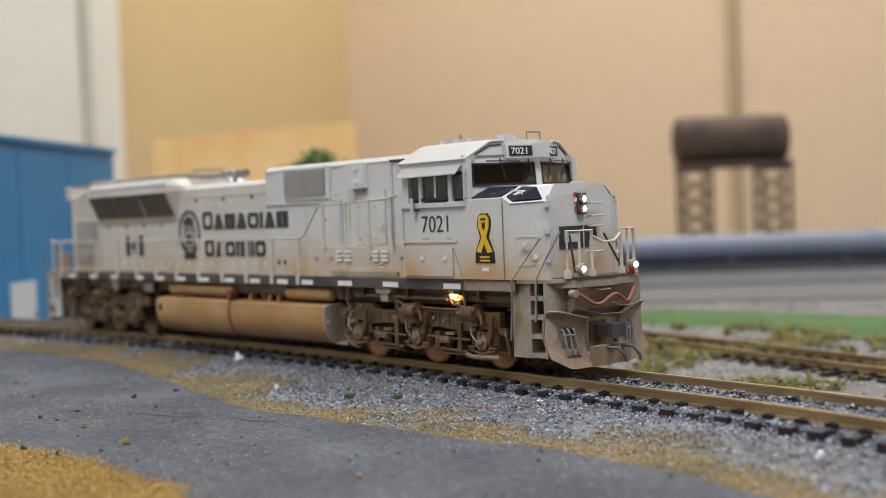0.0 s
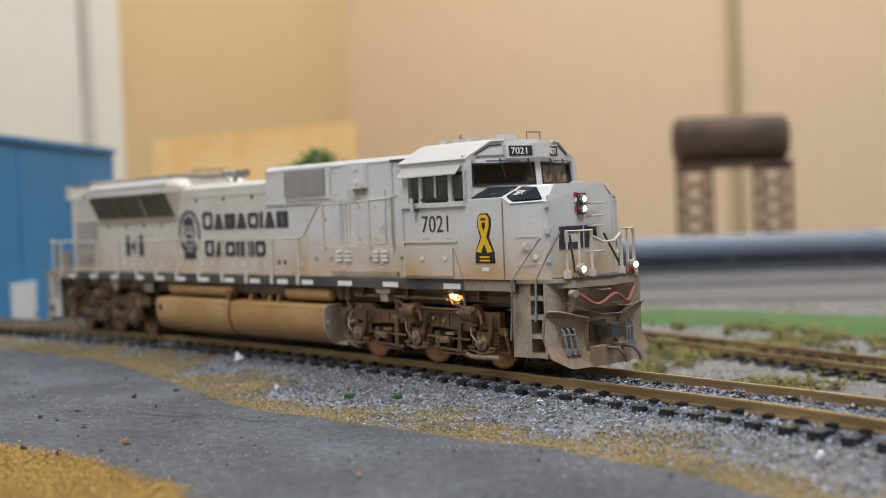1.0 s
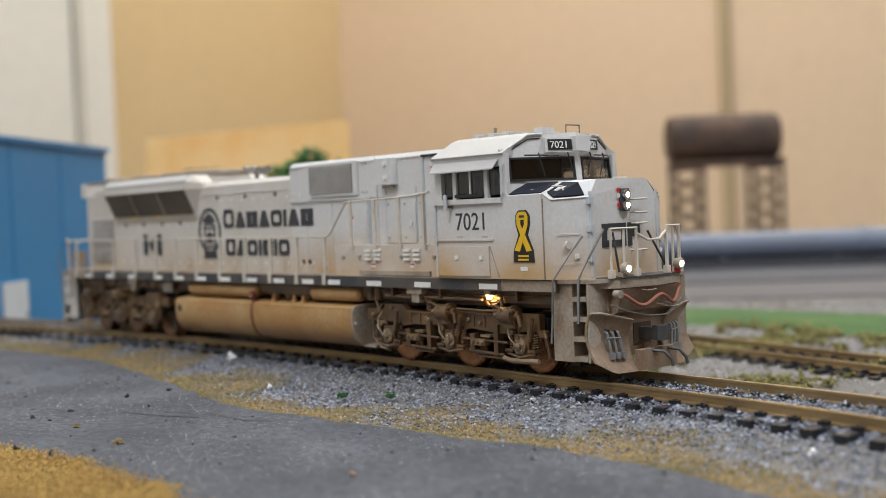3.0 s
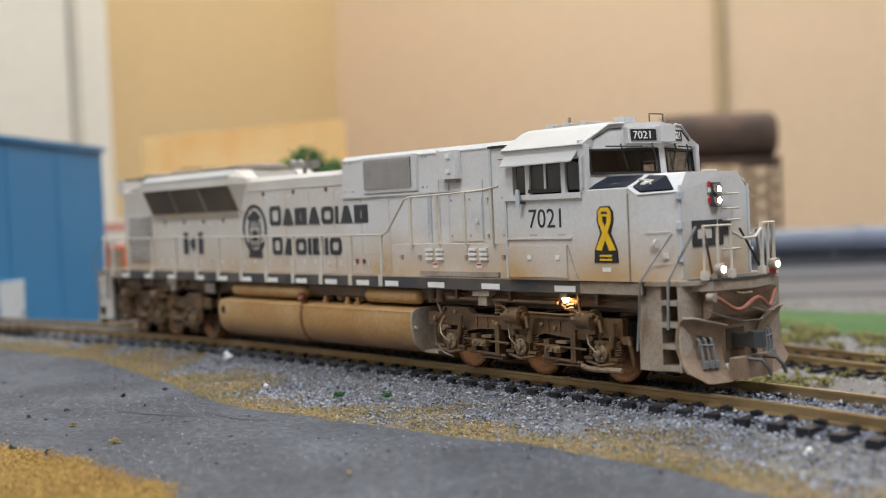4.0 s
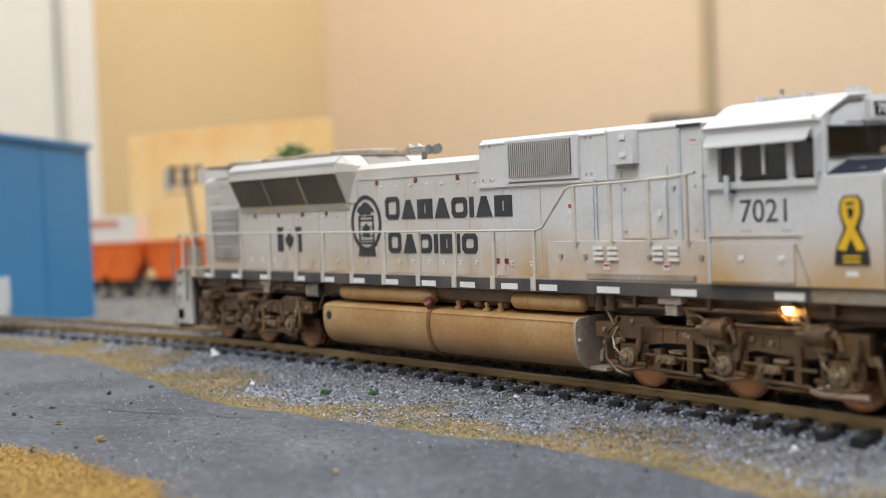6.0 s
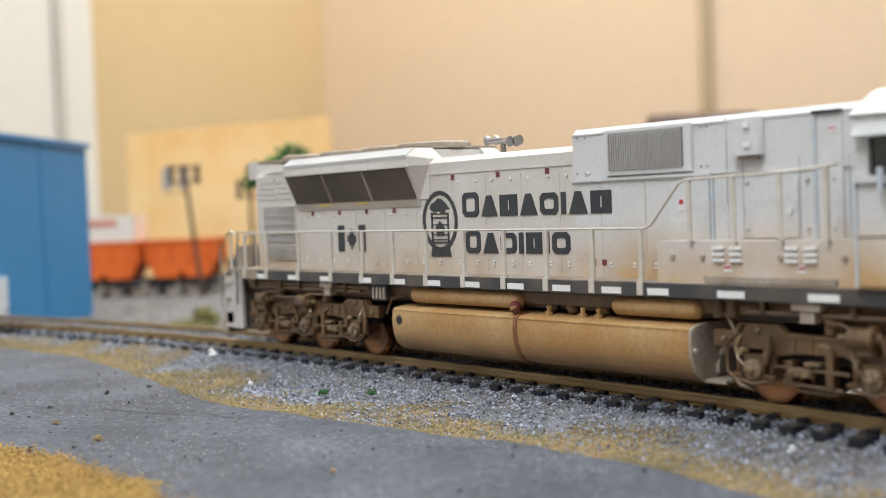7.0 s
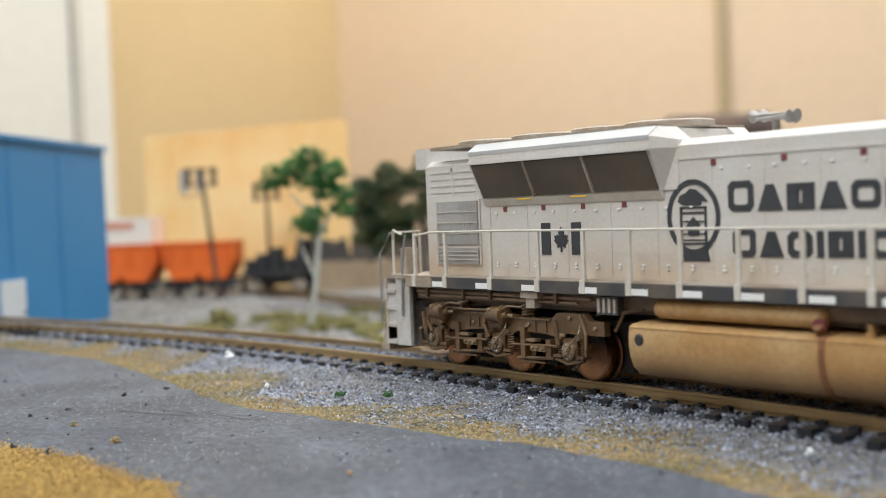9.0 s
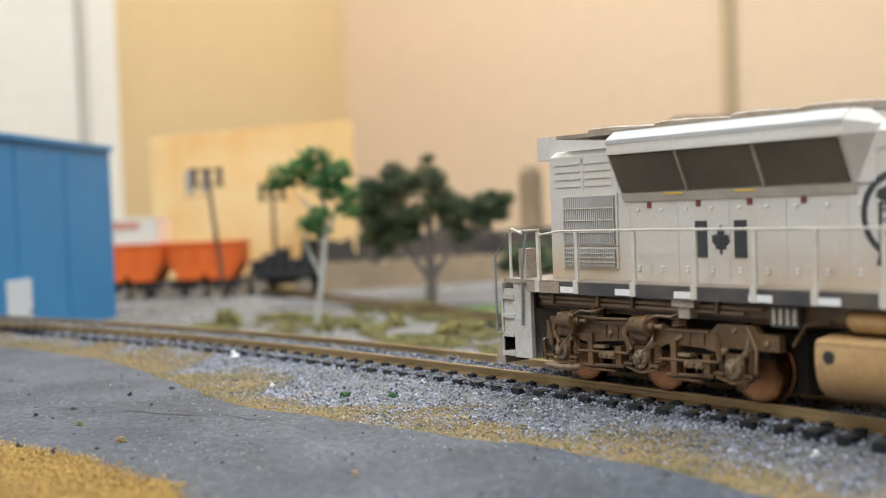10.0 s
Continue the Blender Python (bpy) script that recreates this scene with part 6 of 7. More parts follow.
            for k in range(3):
                disc("hose_union", dx - 0.0016 + 0.0018 * k, 0.0152 - 0.0012 * (k % 2), 0.0178, 0.0188, 0.0005, M_JOURNAL, bc, 8)
            lp("air_hose", tube([at(dx - 0.002, 0.0180, 0.0154), at(dx - 0.0040, 0.0178, 0.0162), at(dx - 0.0070, 0.0166, 0.0160), at(dx - 0.0090, 0.0156, 0.0170)], 0.0003, 6), M_TRUCK, bc)
        # brake beams, shoes and hangers between the wheels
        for dx in (-0.0120, 0.0115):
            block("brake_hanger", dx + 0.0030, dx + 0.0044, 0.0146, 0.0166, 0.0046, 0.0116)
            lp("brake_rod", tube([at(dx - 0.0075, 0.0164, 0.0080), at(dx + 0.0075, 0.0164, 0.0076)], 0.00032, 6), M_TRUCK, tr)
            lp("lower_rod", tube([at(dx - 0.0058, 0.0160, 0.0052), at(dx + 0.0060, 0.0160, 0.0046)], 0.00042, 6), M_TRUCK, tr)
            shoe = block("brake_shoe", dx - 0.0052, dx - 0.0036, 0.0146, 0.0164, 0.0052, 0.0092)
            block("shoe_head", dx - 0.0040, dx + 0.0004, 0.0150, 0.0172, 0.0066, 0.0080, M_JOURNAL, shoe)
            for k in range(3):
                disc("shoe_pin", dx - 0.0034 + 0.0016 * k, 0.0073, 0.0172, 0.0177, 0.00042, M_JOURNAL, shoe, 6)
            block("shoe_key", dx - 0.0010, dx + 0.0022, 0.0154, 0.0170, 0.0086, 0.0092, M_JOURNAL, shoe)
            block("safety_strap", dx - 0.0030, dx + 0.0050, 0.0148, 0.0162, 0.0038, 0.0042)
        for dx in (-0.0085, 0.0145):
            sp = [(cx + way * dx + 0.0014 * math.cos(k * 1.05), sgn * 0.0146 + 0.0014 * math.sin(k * 1.05), 0.0138 + 0.00011 * k) for k in range(30)]
            lp("spring", tube(sp, 0.00030, 5), M_TRUCK, tr)
        lp("air_line", tube([at(0.003, 0.0172, 0.0150), at(0.012, 0.0170, 0.0148), at(0.018, 0.0170, 0.0150)], 0.0003, 6), M_TRUCK, tr)
        lp("sand_hose", tube([at(-0.0262, 0.0158, 0.0150), at(-0.0290, 0.0172, 0.0110), at(-0.0288, 0.0172, 0.0066), at(-0.0262, 0.0170, 0.0042), at(-0.0238, 0.0160, 0.0034)], 0.0004, 6), M_TRUCK, tr, smooth=True)
        lp("sand_pipe", tube([at(0.0292, 0.0150, 0.0105), at(0.0306, 0.0160, 0.0092), at(0.0308, 0.0150, 0.0046)], 0.0005, 6), M_TRUCK, tr)
        lp("rail_guard", tube([at(0.0180, 0.0168, 0.0042), at(0.0205, 0.0172, 0.0038), at(0.0290, 0.0168, 0.0039)], 0.0006, 8), M_PLOW, tr, smooth=True)
    # near-black plates added to paint the shade behind the side frames
    for sgn in (-1, 1):
        lp("inner_frame", sbox(sgn, cx - 0.0285, cx + 0.0285, 0.0112, 0.0132, 0.0088, 0.0132), M_SLOT, tr)
    for dx in (-0.0235, 0.0, 0.0235):
        lp("traction_motor", box(cx + dx - 0.0085, cx + dx + 0.0085, -0.0066, 0.0066, 0.0020, 0.0130), M_SLOT, tr, "dark traction motor casing", bevel=0.0015)
    for dx in (-0.0235, 0.0, 0.0235):
        prof = [(-0.0102, 0.0010), (-0.0102, 0.0042), (-0.0104, 0.0046), (-0.0104, 0.0058), (-0.0098, WHEEL_R), (-0.0078, WHEEL_R), (-0.0076, WHEEL_R + 0.0006), (-0.0071, WHEEL_R + 0.0005), (-0.0071, 0.0012)]
        prof += [(-h, r) for h, r in prof[::-1]]
        wb = lathe_x(prof, 28, 0, 0, 0, "y")
        ws = part("wheelset", wb, M_WHEEL, tr, "worn bronze-coloured wheels on an axle", smooth=True)
        ws.matrix_basis = pose(cx + dx, 0, WHEEL_R)
        WHEELSETS.append((ws, cx + dx))
    return tr


truck(0.0855, 1)
truck(-0.0855, -1)


# ends: steps, pilots, plow
def step_well(sgn, e):
    """e = 1 front end, -1 rear end."""
    paint = M_STEP if e > 0 else M_REAR

    def xb(a, b):
        return span(e * a, e * b)
    x0, x1 = xb(0.1192, 0.1250)
    well = lp("step_well", box(x0, x1, *span(sgn * 0.0158, sgn * 0.0168), 0.0046, 0.0214), paint, label="dusty grey step well plate", bevel=0.0002)
    x0, x1 = xb(0.1245, 0.1250)
    lp("step_side", box(x0, x1, *span(sgn * 0.0110, sgn * 0.0160), 0.0046, 0.0214), paint, well)
    x0, x1 = xb(0.1290, 0.1296)
    lp("step_side", box(x0, x1, *span(sgn * 0.0110, sgn * 0.0168), 0.0046, 0.0214), paint, well)
    for k in range(4):
        z = 0.0052 + k * 0.0043
        a, b = xb(0.1250, 0.1290)
        lp("step", box(a, b, *span(sgn * 0.0118, sgn * 0.0168), z, z + 0.0006), paint, well, bevel=0.0001)
        lp("step_lip", box(a, b, *span(sgn * 0.0166, sgn * 0.0170), z - 0.0004, z + 0.0006), paint, well)
    if e < 0:
        lp("step_cover", box(-0.1290, -0.1250, *span(sgn * 0.0150, sgn * 0.0164), 0.0100, 0.0200), paint, well, bevel=0.0003)
    a, b = xb(0.1250, 0.1290)
    lp("step_back", box(a, b, *span(sgn * 0.0110, sgn * 0.0116), 0.0046, 0.0214), M_SLOT if e > 0 else paint, well)
    if e > 0:
        lp("grab_rod", tube([(0.1262, sgn * 0.0142, 0.0316), (0.1226, sgn * 0.0202, 0.0224), (0.1206, sgn * 0.0184, 0.0150), (0.1196, sgn * 0.0180, 0.0085)], 0.00026, 6), M_HOSE, well, "dark slanting grab rod")
        lp("grab_rod", tube([(0.1310, sgn * 0.0128, 0.0330), (0.1296, sgn * 0.0150, 0.0285), (0.1272, sgn * 0.0172, 0.0224), (0.1270, sgn * 0.0174, 0.0130)], 0.0003, 6), M_HOSE, well, "dark slanting grab rod")
    else:
        lp("grab_rod", tube([(-0.1275, sgn * 0.0160, 0.0330), (-0.1308, sgn * 0.0172, 0.0275), (-0.1308, sgn * 0.0172, 0.0100), (-0.1290, sgn * 0.0170, 0.0098)], 0.0003, 6), M_HOSE, well, "dark slanting grab rod")
        lp("grab_rod", tube([(-0.1195, sgn * 0.0172, 0.0325), (-0.1210, sgn * 0.0174, 0.0250), (-0.1215, sgn * 0.0174, 0.0120)], 0.0003, 6), M_HOSE, well)


for sgn in (-1, 1):
    for e in (1, -1):
        step_well(sgn, e)
pilot = lp("front_pilot", box(0.1225, 0.1300, -0.0110, 0.0110, 0.0050, 0.0214), M_PLOW, label="tan dusty front pilot", bevel=0.0003)
lp("anticlimber", prism([(0.1295, -0.0135), (0.1330, -0.0105), (0.1350, 0.0), (0.1330, 0.0105), (0.1295, 0.0135)], "z", 0.0202, 0.0222), M_STEP, pilot, "curved tan anticlimber lip", bevel=0.0002)
lp("anticlimber_top", prism([(0.1290, -0.0137), (0.1332, -0.0106), (0.1353, 0.0), (0.1332, 0.0106), (0.1290, 0.0137)], "z", 0.0222, 0.0226), M_DARKMETAL, pilot)
lp("pilot_slope", prism([(0.1300, 0.0200), (0.1336, 0.0200), (0.1316, 0.0150), (0.1300, 0.0140)], "y", -0.0100, 0.0100), M_PLOW, pilot)


def blade(sgn):
    bm = bmesh.new()
    nu, nv = 10, 8
    g = {}
    for i in range(nu + 1):
        u = i / nu
        y = 0.0170 - 0.0112 * u
        for j in range(nv + 1):
            v = j / nv
            zt = 0.0158 - 0.0028 * u + 0.0010 * max(0.0, 1 - 4 * u) * (-0.6)
            zb = 0.0046 - 0.0026 * min(1, u * 2.2) if u < 0.5 else 0.0020
            z = zb + (zt - zb) * v
            x = 0.1300 + 0.0022 * u - 0.0018 * math.sin(math.pi * v) + 0.0014 * (1 - v)
            for k in (0, 1):
                g[i, j, k] = bm.verts.new((x - 0.0006 * k, sgn * y, z))
    hole = {(i, j) for i in (4, 5, 6) for j in (3, 4, 5)}
    for i in range(nu):
        for j in range(nv):
            if (i, j) in hole:
                continue
            bm.faces.new((g[i, j, 0], g[i + 1, j, 0], g[i + 1, j + 1, 0], g[i, j + 1, 0]))
            bm.faces.new((g[i, j, 1], g[i, j + 1, 1], g[i + 1, j + 1, 1], g[i + 1, j, 1]))
    for i in range(nu):
        for j in (0, nv):
            bm.faces.new((g[i, j, 0], g[i + 1, j, 0], g[i + 1, j, 1], g[i, j, 1]))
    for j in range(nv):
        for i in (0, nu):
            bm.faces.new((g[i, j, 0], g[i, j + 1, 0], g[i, j + 1, 1], g[i, j, 1]))
    pl = lp("plow_blade", bm, M_PLOW, None, "tan dust-covered snow plow blade", smooth=True)
    lp("blade_rim", tube([(0.1301, sgn * 0.0170, 0.0152), (0.1306, sgn * 0.0143, 0.0151), (0.1312, sgn * 0.0112, 0.0144), (0.1323, sgn * 0.0058, 0.0130)], 0.00030, 6), M_STEP, pl)
    lp("hose_bar", tube([(0.1306, sgn * 0.0126, 0.0096), (0.1314, sgn * 0.0088, 0.0094)], 0.0002, 5), M_HOSE, pl)
    for k in range(3):
        y = 0.0122 - 0.0015 * k
        x = 0.1294 + 0.0003 * k
        lp("air_hose", tube([(x - 0.001, sgn * y, 0.0118), (x + 0.0010, sgn * y, 0.0105), (x + 0.0014, sgn * (y - 0.0003), 0.0080), (x + 0.0015, sgn * (y - 0.0006), 0.0062)], 0.00032, 6), M_HOSE, pl, "grey air hose")
        lp("glad_hand", box(x + 0.0008, x + 0.0022, *span(sgn * (y - 0.0002), sgn * (y - 0.0012)), 0.0050, 0.0064), M_HOSE, pl, bevel=0.0003)


both(blade)
lp("plow_centre", box(0.1313, 0.1333, -0.0060, 0.0060, 0.0022, 0.0066), M_PLOW, label="low centre plate of the plow", bevel=0.0003)
coup = lp("coupler", box(0.1288, 0.1335, -0.0012, 0.0012, 0.0084, 0.0110), M_DARKMETAL, label="dark steel knuckle coupler", bevel=0.0003)
lp("knuckle", prism([(0.1330, -0.0018), (0.1348, -0.0023), (0.1362, -0.0016), (0.1360, -0.0004), (0.1350, -0.0002), (0.1352, 0.0012), (0.1342, 0.0020), (0.1328, 0.0013)], "z", 0.0084, 0.0116), M_DARKMETAL, coup, bevel=0.0004)
lp("coupler_pocket", box(0.1290, 0.1302, -0.0030, 0.0030, 0.0074, 0.0120), M_UNDER, pilot)
lp("uncoupling_lever", tube([(0.1320, -0.0125, 0.0168), (0.1330, -0.0085, 0.0152), (0.1345, -0.0030, 0.0138), (0.1345, 0.0030, 0.0136), (0.1330, 0.0085, 0.0152), (0.1320, 0.0125, 0.0168)], 0.00016, 6), M_HOSE, pilot)
lp("jumper_cable", tube([(0.1330 + 0.0030 * math.sin(math.pi * k / 28), -0.0112 + 0.0217 * k / 28, 0.0175 + 0.0012 * math.cos(4 * math.pi * k / 28) + 0.0004 * math.cos(2 * math.pi * k / 28)) for k in range(29)], 0.00042, 8), M_REDHOSE, pilot, "drooping red jumper cable", smooth=True)
lp("cable_socket", lathe_x([(0, 0.0009), (0.0016, 0.0009), (0.0016, 0.0006)], 10, 0.1322, -0.0112, 0.0190, "x"), M_STEP, pilot, smooth=True)
for y, z in ((-0.004, 0.0196), (0.002, 0.0160), (0.0035, 0.0155)):
    lp("pilot_fitting", tube([(0.1330, y, z), (0.1352, y, z - 0.0002), (0.1352, y + 0.003, z - 0.0002), (0.1330, y + 0.003, z)], 0.0002, 5), M_STEP, pilot)
for y in (-0.0021, 0.0030):
    lp("train_line_hose", tube([(0.1345, y, 0.0062), (0.1372, y + 0.0008, 0.0060), (0.1384, y + 0.0016, 0.0042), (0.1386, y + 0.0018, 0.0028)], 0.0004, 6), M_DARKMETAL, pilot, "drooping dark brake hose", smooth=True)
for sgn in (-1, 1):
    d = lp("ditch_light", lathe_x([(0, 0.0007), (0.0005, 0.0012), (0.0018, 0.0013), (0.0020, 0.0012)], 16, 0.1312, sgn * 0.0092, 0.0244, "x"), M_STEP, label="lit round ditch light", smooth=True)
    lp("bulb", lathe_x([(0, 0.0008), (0.0003, 0.0006)], 16, 0.1331, sgn * 0.0092, 0.0244, "x"), M_LAMP, d, "lit warm white lens", smooth=True)
    lp("lamp_bracket", box(0.1308, 0.1322, *span(sgn * 0.0084, sgn * 0.0100), 0.0224, 0.0236), M_STEP if sgn < 0 else M_RED, d)
    # front end railing
    ya, yb = sgn * 0.0118, sgn * 0.0052
    er = lp("end_railing", tube([(0.1306, ya, 0.0224), (0.1306, ya, 0.0330), (0.1322, yb, 0.0330), (0.1322, yb, 0.0224)], 0.00042, 6), M_RAILING, label="pale front end railing")
    lp("railing_bar", tube([(0.1314, sgn * 0.0085, 0.0224), (0.1314, sgn * 0.0085, 0.0330)], 0.00032, 6), M_RAILING, er)
    lp("railing_foot", box(0.1300, 0.1312, ya - 0.0006, ya + 0.0006, 0.0224, 0.0242), M_RAILING, er)
    lp("railing_foot", box(0.1316, 0.1328, yb - 0.0006, yb + 0.0006, 0.0224, 0.0242), M_RAILING, er)
    lp("stay", tube([(0.1264, sgn * 0.0060, 0.0320), (0.1300, sgn * 0.0085, 0.0230)], 0.00026, 5), M_GASKET, er)
    # rear end railing
    er = lp("end_railing", tube([(-0.1278, sgn * 0.0150, 0.0224), (-0.1278, sgn * 0.0150, 0.0330), (-0.1285, sgn * 0.0060, 0.0330), (-0.1285, sgn * 0.0060, 0.0224)], 0.00042, 6), M_RAILING, label="pale rear end railing")
    lp("railing_bar", tube([(-0.1210, sgn * 0.0172, 0.0326), (-0.1250, sgn * 0.0168, 0.0336), (-0.1278, sgn * 0.0150, 0.0330)], 0.0003, 6), M_RAILING, er)
    lp("rear_box", box(-0.1262, -0.1235, *span(sgn * 0.0100, sgn * 0.0140), 0.0224, 0.0290), M_STEP, er, bevel=0.0004)
lp("safety_chain", tube([(0.1322, -0.0052, 0.0318), (0.1328, -0.002, 0.0302), (0.1328, 0.002, 0.0303), (0.1322, 0.0052, 0.0320)], 0.0003, 6), M_RAILING, label="sagging safety chain across the front")
rp = lp("rear_pilot", box(-0.1290, -0.1225, -0.0110, 0.0110, 0.0040, 0.0214), M_REAR, label="dusty grey rear pilot", bevel=0.0003)
lp("rear_plow", prism([(-0.1325, 0.0030), (-0.1290, 0.0030), (-0.1290, 0.0090), (-0.1305, 0.0090)], "y", -0.0165, 0.0165), M_STEP, rp)
lp("coupler", box(-0.1390, -0.1290, -0.0018, 0.0018, 0.0082, 0.0118), M_DARKMETAL, rp, bevel=0.0005)
for k in range(3):
    lp("air_hose", tube([(-0.1292, -0.0085 - 0.0018 * k, 0.0150), (-0.1312, -0.0088 - 0.0018 * k, 0.0130), (-0.1314, -0.0088 - 0.0018 * k, 0.0085)], 0.0003, 6), M_DARKMETAL, rp)
    lp("marker_lamp", box(-0.1304, -0.1290, -0.0150 + 0.0018 * k, -0.0140 + 0.0018 * k, 0.0180, 0.0190), M_RED, rp)


# side handrails
def handrail(sgn):
    y = 0.0176
    pts = [(-0.1150, 0.0322), (-0.1080, 0.0330), (-0.0850, 0.0331), (-0.03, 0.0329), (0.0380, 0.0327), (0.0398, 0.0334), (0.0470, 0.0412), (0.0490, 0.0417), (0.0640, 0.0420), (0.0750, 0.0424), (0.0805, 0.0430)]
    hr = lp("handrail", tube([(x, sgn * y, z) for x, z in pts], 0.00030, 6), M_RAILING, label="thin pale walkway handrail", smooth=True)
    lo = [-0.1150, -0.1027, -0.0860, -0.0700, -0.0560, -0.0430, -0.0298, -0.0161, -0.0024, 0.0109, 0.0242, 0.0371]
    for x in lo:
        st = lp("stanchion", sbox(sgn, x - 0.00045, x + 0.00045, y - 0.0003, y + 0.0003, 0.0215, 0.0328), M_RAILING, hr)
        lp("foot", sbox(sgn, x - 0.0007, x + 0.0007, y + 0.0001, y + 0.0008, 0.0198, 0.0226), M_RAILING, st)
    for x, z in ((0.0492, 0.0416), (0.0592, 0.0418), (0.0690, 0.0421), (0.0782, 0.0426)):
        lp("stanchion", sbox(sgn, x - 0.00040, x + 0.00040, y - 0.0003, y + 0.0003, 0.0302, z), M_RAILING, hr)


both(handrail)


# ---- markings ----
def flat_shape(name, pts, sgn, y, mat, parent, thick=0.00012, label=""):
    """A flat painted mark on a flank: (x, z) outline seen from that side."""
    bm = prism(pts, "y", *span(sgn * (y - 0.0001), sgn * (y + thick)))
    return lp(name, bm, mat, parent, label)


def ellipse(cx, cz, rx, rz, n=28):
    return [(cx + rx * math.cos(2 * math.pi * k / n), cz + rz * math.sin(2 * math.pi * k / n)) for k in range(n)]


def ring_shape(name, cx, cz, rx, rz, w, sgn, y, mat, parent, label=""):
    bm = bmesh.new()
    n = 36
    o, i = ellipse(cx, cz, rx, rz, n), ellipse(cx, cz, rx - w, rz - w, n)
    a, b = span(sgn * (y - 0.0001), sgn * (y + 0.00012))
    vs = [[bm.verts.new((p[0], h, p[1])) for p in q] for h in (a, b) for q in (o, i)]
    for k in range(n):
        j = (k + 1) % n
        bm.faces.new((vs[0][k], vs[0][j], vs[1][j], vs[1][k]))
        bm.faces.new((vs[2][k], vs[3][k], vs[3][j], vs[2][j]))
        bm.faces.new((vs[0][k], vs[2][k], vs[2][j], vs[0][j]))
        bm.faces.new((vs[1][k], vs[1][j], vs[3][j], vs[3][k]))
    return lp(name, bm, mat, parent, label)


def writing(name, text, size, m, mat, parent, label="", squeeze=1.0):
    """Raised lettering in the built-in font as a mesh; m places its lower left corner."""
    cu = bpy.data.curves.new(name, "FONT")
    cu.body, cu.size, cu.extrude, cu.resolution_u = text, size, 0.00008, 3
    tmp = bpy.data.objects.new(name + "_tmp", cu)
    me = bpy.data.meshes.new_from_object(tmp)
    bpy.data.objects.remove(tmp)
    for v in me.vertices:
        v.co.x *= squeeze
    me.materials.clear()
    me.materials.append(mat)
    ob = new(name, me)
    ob.parent = parent
    ob.matrix_basis = m
    if label:
        ob["label"] = label
    return ob


def markings(sgn):
    y = HW + 0.0001
    def mark_row(x, z0, tall, short, kinds):
        """Plain dark blocks in the lettering's rhythm: round-cornered rings, wedges, slit blocks and bars."""
        for k, (kind, w) in enumerate(kinds):
            h = tall if k == 0 else short
            x1, z1 = x + w - 0.0008, z0 + h
            if kind == "bar":
                flat_shape("company_mark", [(x, z0), (x1, z0), (x1, z1), (x, z1)], sgn, y, M_LETTER, hood)
            elif kind == "wedge":
                m_, t_ = (x + x1) / 2, 0.00085
                flat_shape("company_mark", [(x, z0), (x1, z0), (m_ + t_, z1), (m_ - t_, z1)], sgn, y, M_LETTER, hood)
            else:
                c_, t_ = 0.0009 if kind == "ring" else 0.00005, 0.00125
                out = [(x + c_, z0), (x1 - c_, z0), (x1, z0 + c_), (x1, z1 - c_), (x1 - c_, z1), (x + c_, z1), (x, z1 - c_), (x, z0 + c_)]
                i_, g_ = max(c_ - 0.0005, 0.00002), t_
                inn = [(x + g_ + i_, z0 + g_), (x1 - g_ - i_, z0 + g_), (x1 - g_, z0 + g_ + i_), (x1 - g_, z1 - g_ - i_), (x1 - g_ - i_, z1 - g_), (x + g_ + i_, z1 - g_), (x + g_, z1 - g_ - i_), (x + g_, z0 + g_ + i_)]
                if kind == "slit":
                    m_ = (x + x1) / 2
                    inn = [(m_ - 0.0003 + (0.0006 if a > m_ else 0.0), b) for a, b in inn]
                a_, b_ = span(sgn * (y - 0.0001), sgn * (y + 0.00012))
                bm = bmesh.new()
                vs = [[bm.verts.new((p[0], hh, p[1])) for p in q] for hh in (a_, b_) for q in (out, inn)]
                for n_ in range(8):
                    j_ = (n_ + 1) % 8
                    bm.faces.new((vs[0][n_], vs[0][j_], vs[1][j_], vs[1][n_]))
                    bm.faces.new((vs[2][n_], vs[3][n_], vs[3][j_], vs[2][j_]))
                    bm.faces.new((vs[0][n_], vs[2][n_], vs[2][j_], vs[0][j_]))
                    bm.faces.new((vs[1][n_], vs[1][j_], vs[3][j_], vs[3][n_]))
                lp("company_mark", bm, M_LETTER, hood)
            x += w + 0.0001

    mark_row(-0.0226, 0.0358, 0.0057, 0.0048, (("ring", 0.0066), ("wedge", 0.0063), ("slit", 0.0066), ("wedge", 0.0063), ("ring", 0.0064), ("bar", 0.0022), ("wedge", 0.0063), ("slit", 0.0066)))
    mark_row(-0.0218, 0.0273, 0.0054, 0.0047, (("ring", 0.0060), ("wedge", 0.0060), ("ring", 0.0060), ("bar", 0.0022), ("slit", 0.0058), ("bar", 0.0022), ("ring", 0.0062)))
    em = ring_shape("emblem", -0.0312, 0.0350, 0.0066, 0.0073, 0.0010, sgn, y, M_LETTER, hood, "dark oval railway emblem as plain shapes")
    flat_shape("emblem_shape", [(-0.0350, 0.0380), (-0.0344, 0.0392), (-0.0330, 0.0396), (-0.0318, 0.0405), (-0.0304, 0.0403), (-0.0288, 0.0392), (-0.0274, 0.0378), (-0.0290, 0.0380), (-0.0292, 0.0372), (-0.0334, 0.0372)], sgn, y, M_LETTER, em)
    for x0, x1 in ((-0.0345, -0.0340), (-0.0284, -0.0279)):
        flat_shape("emblem_bar", [(x0, 0.0300), (x1, 0.0300), (x1, 0.0370), (x0, 0.0370)], sgn, y, M_LETTER, em)
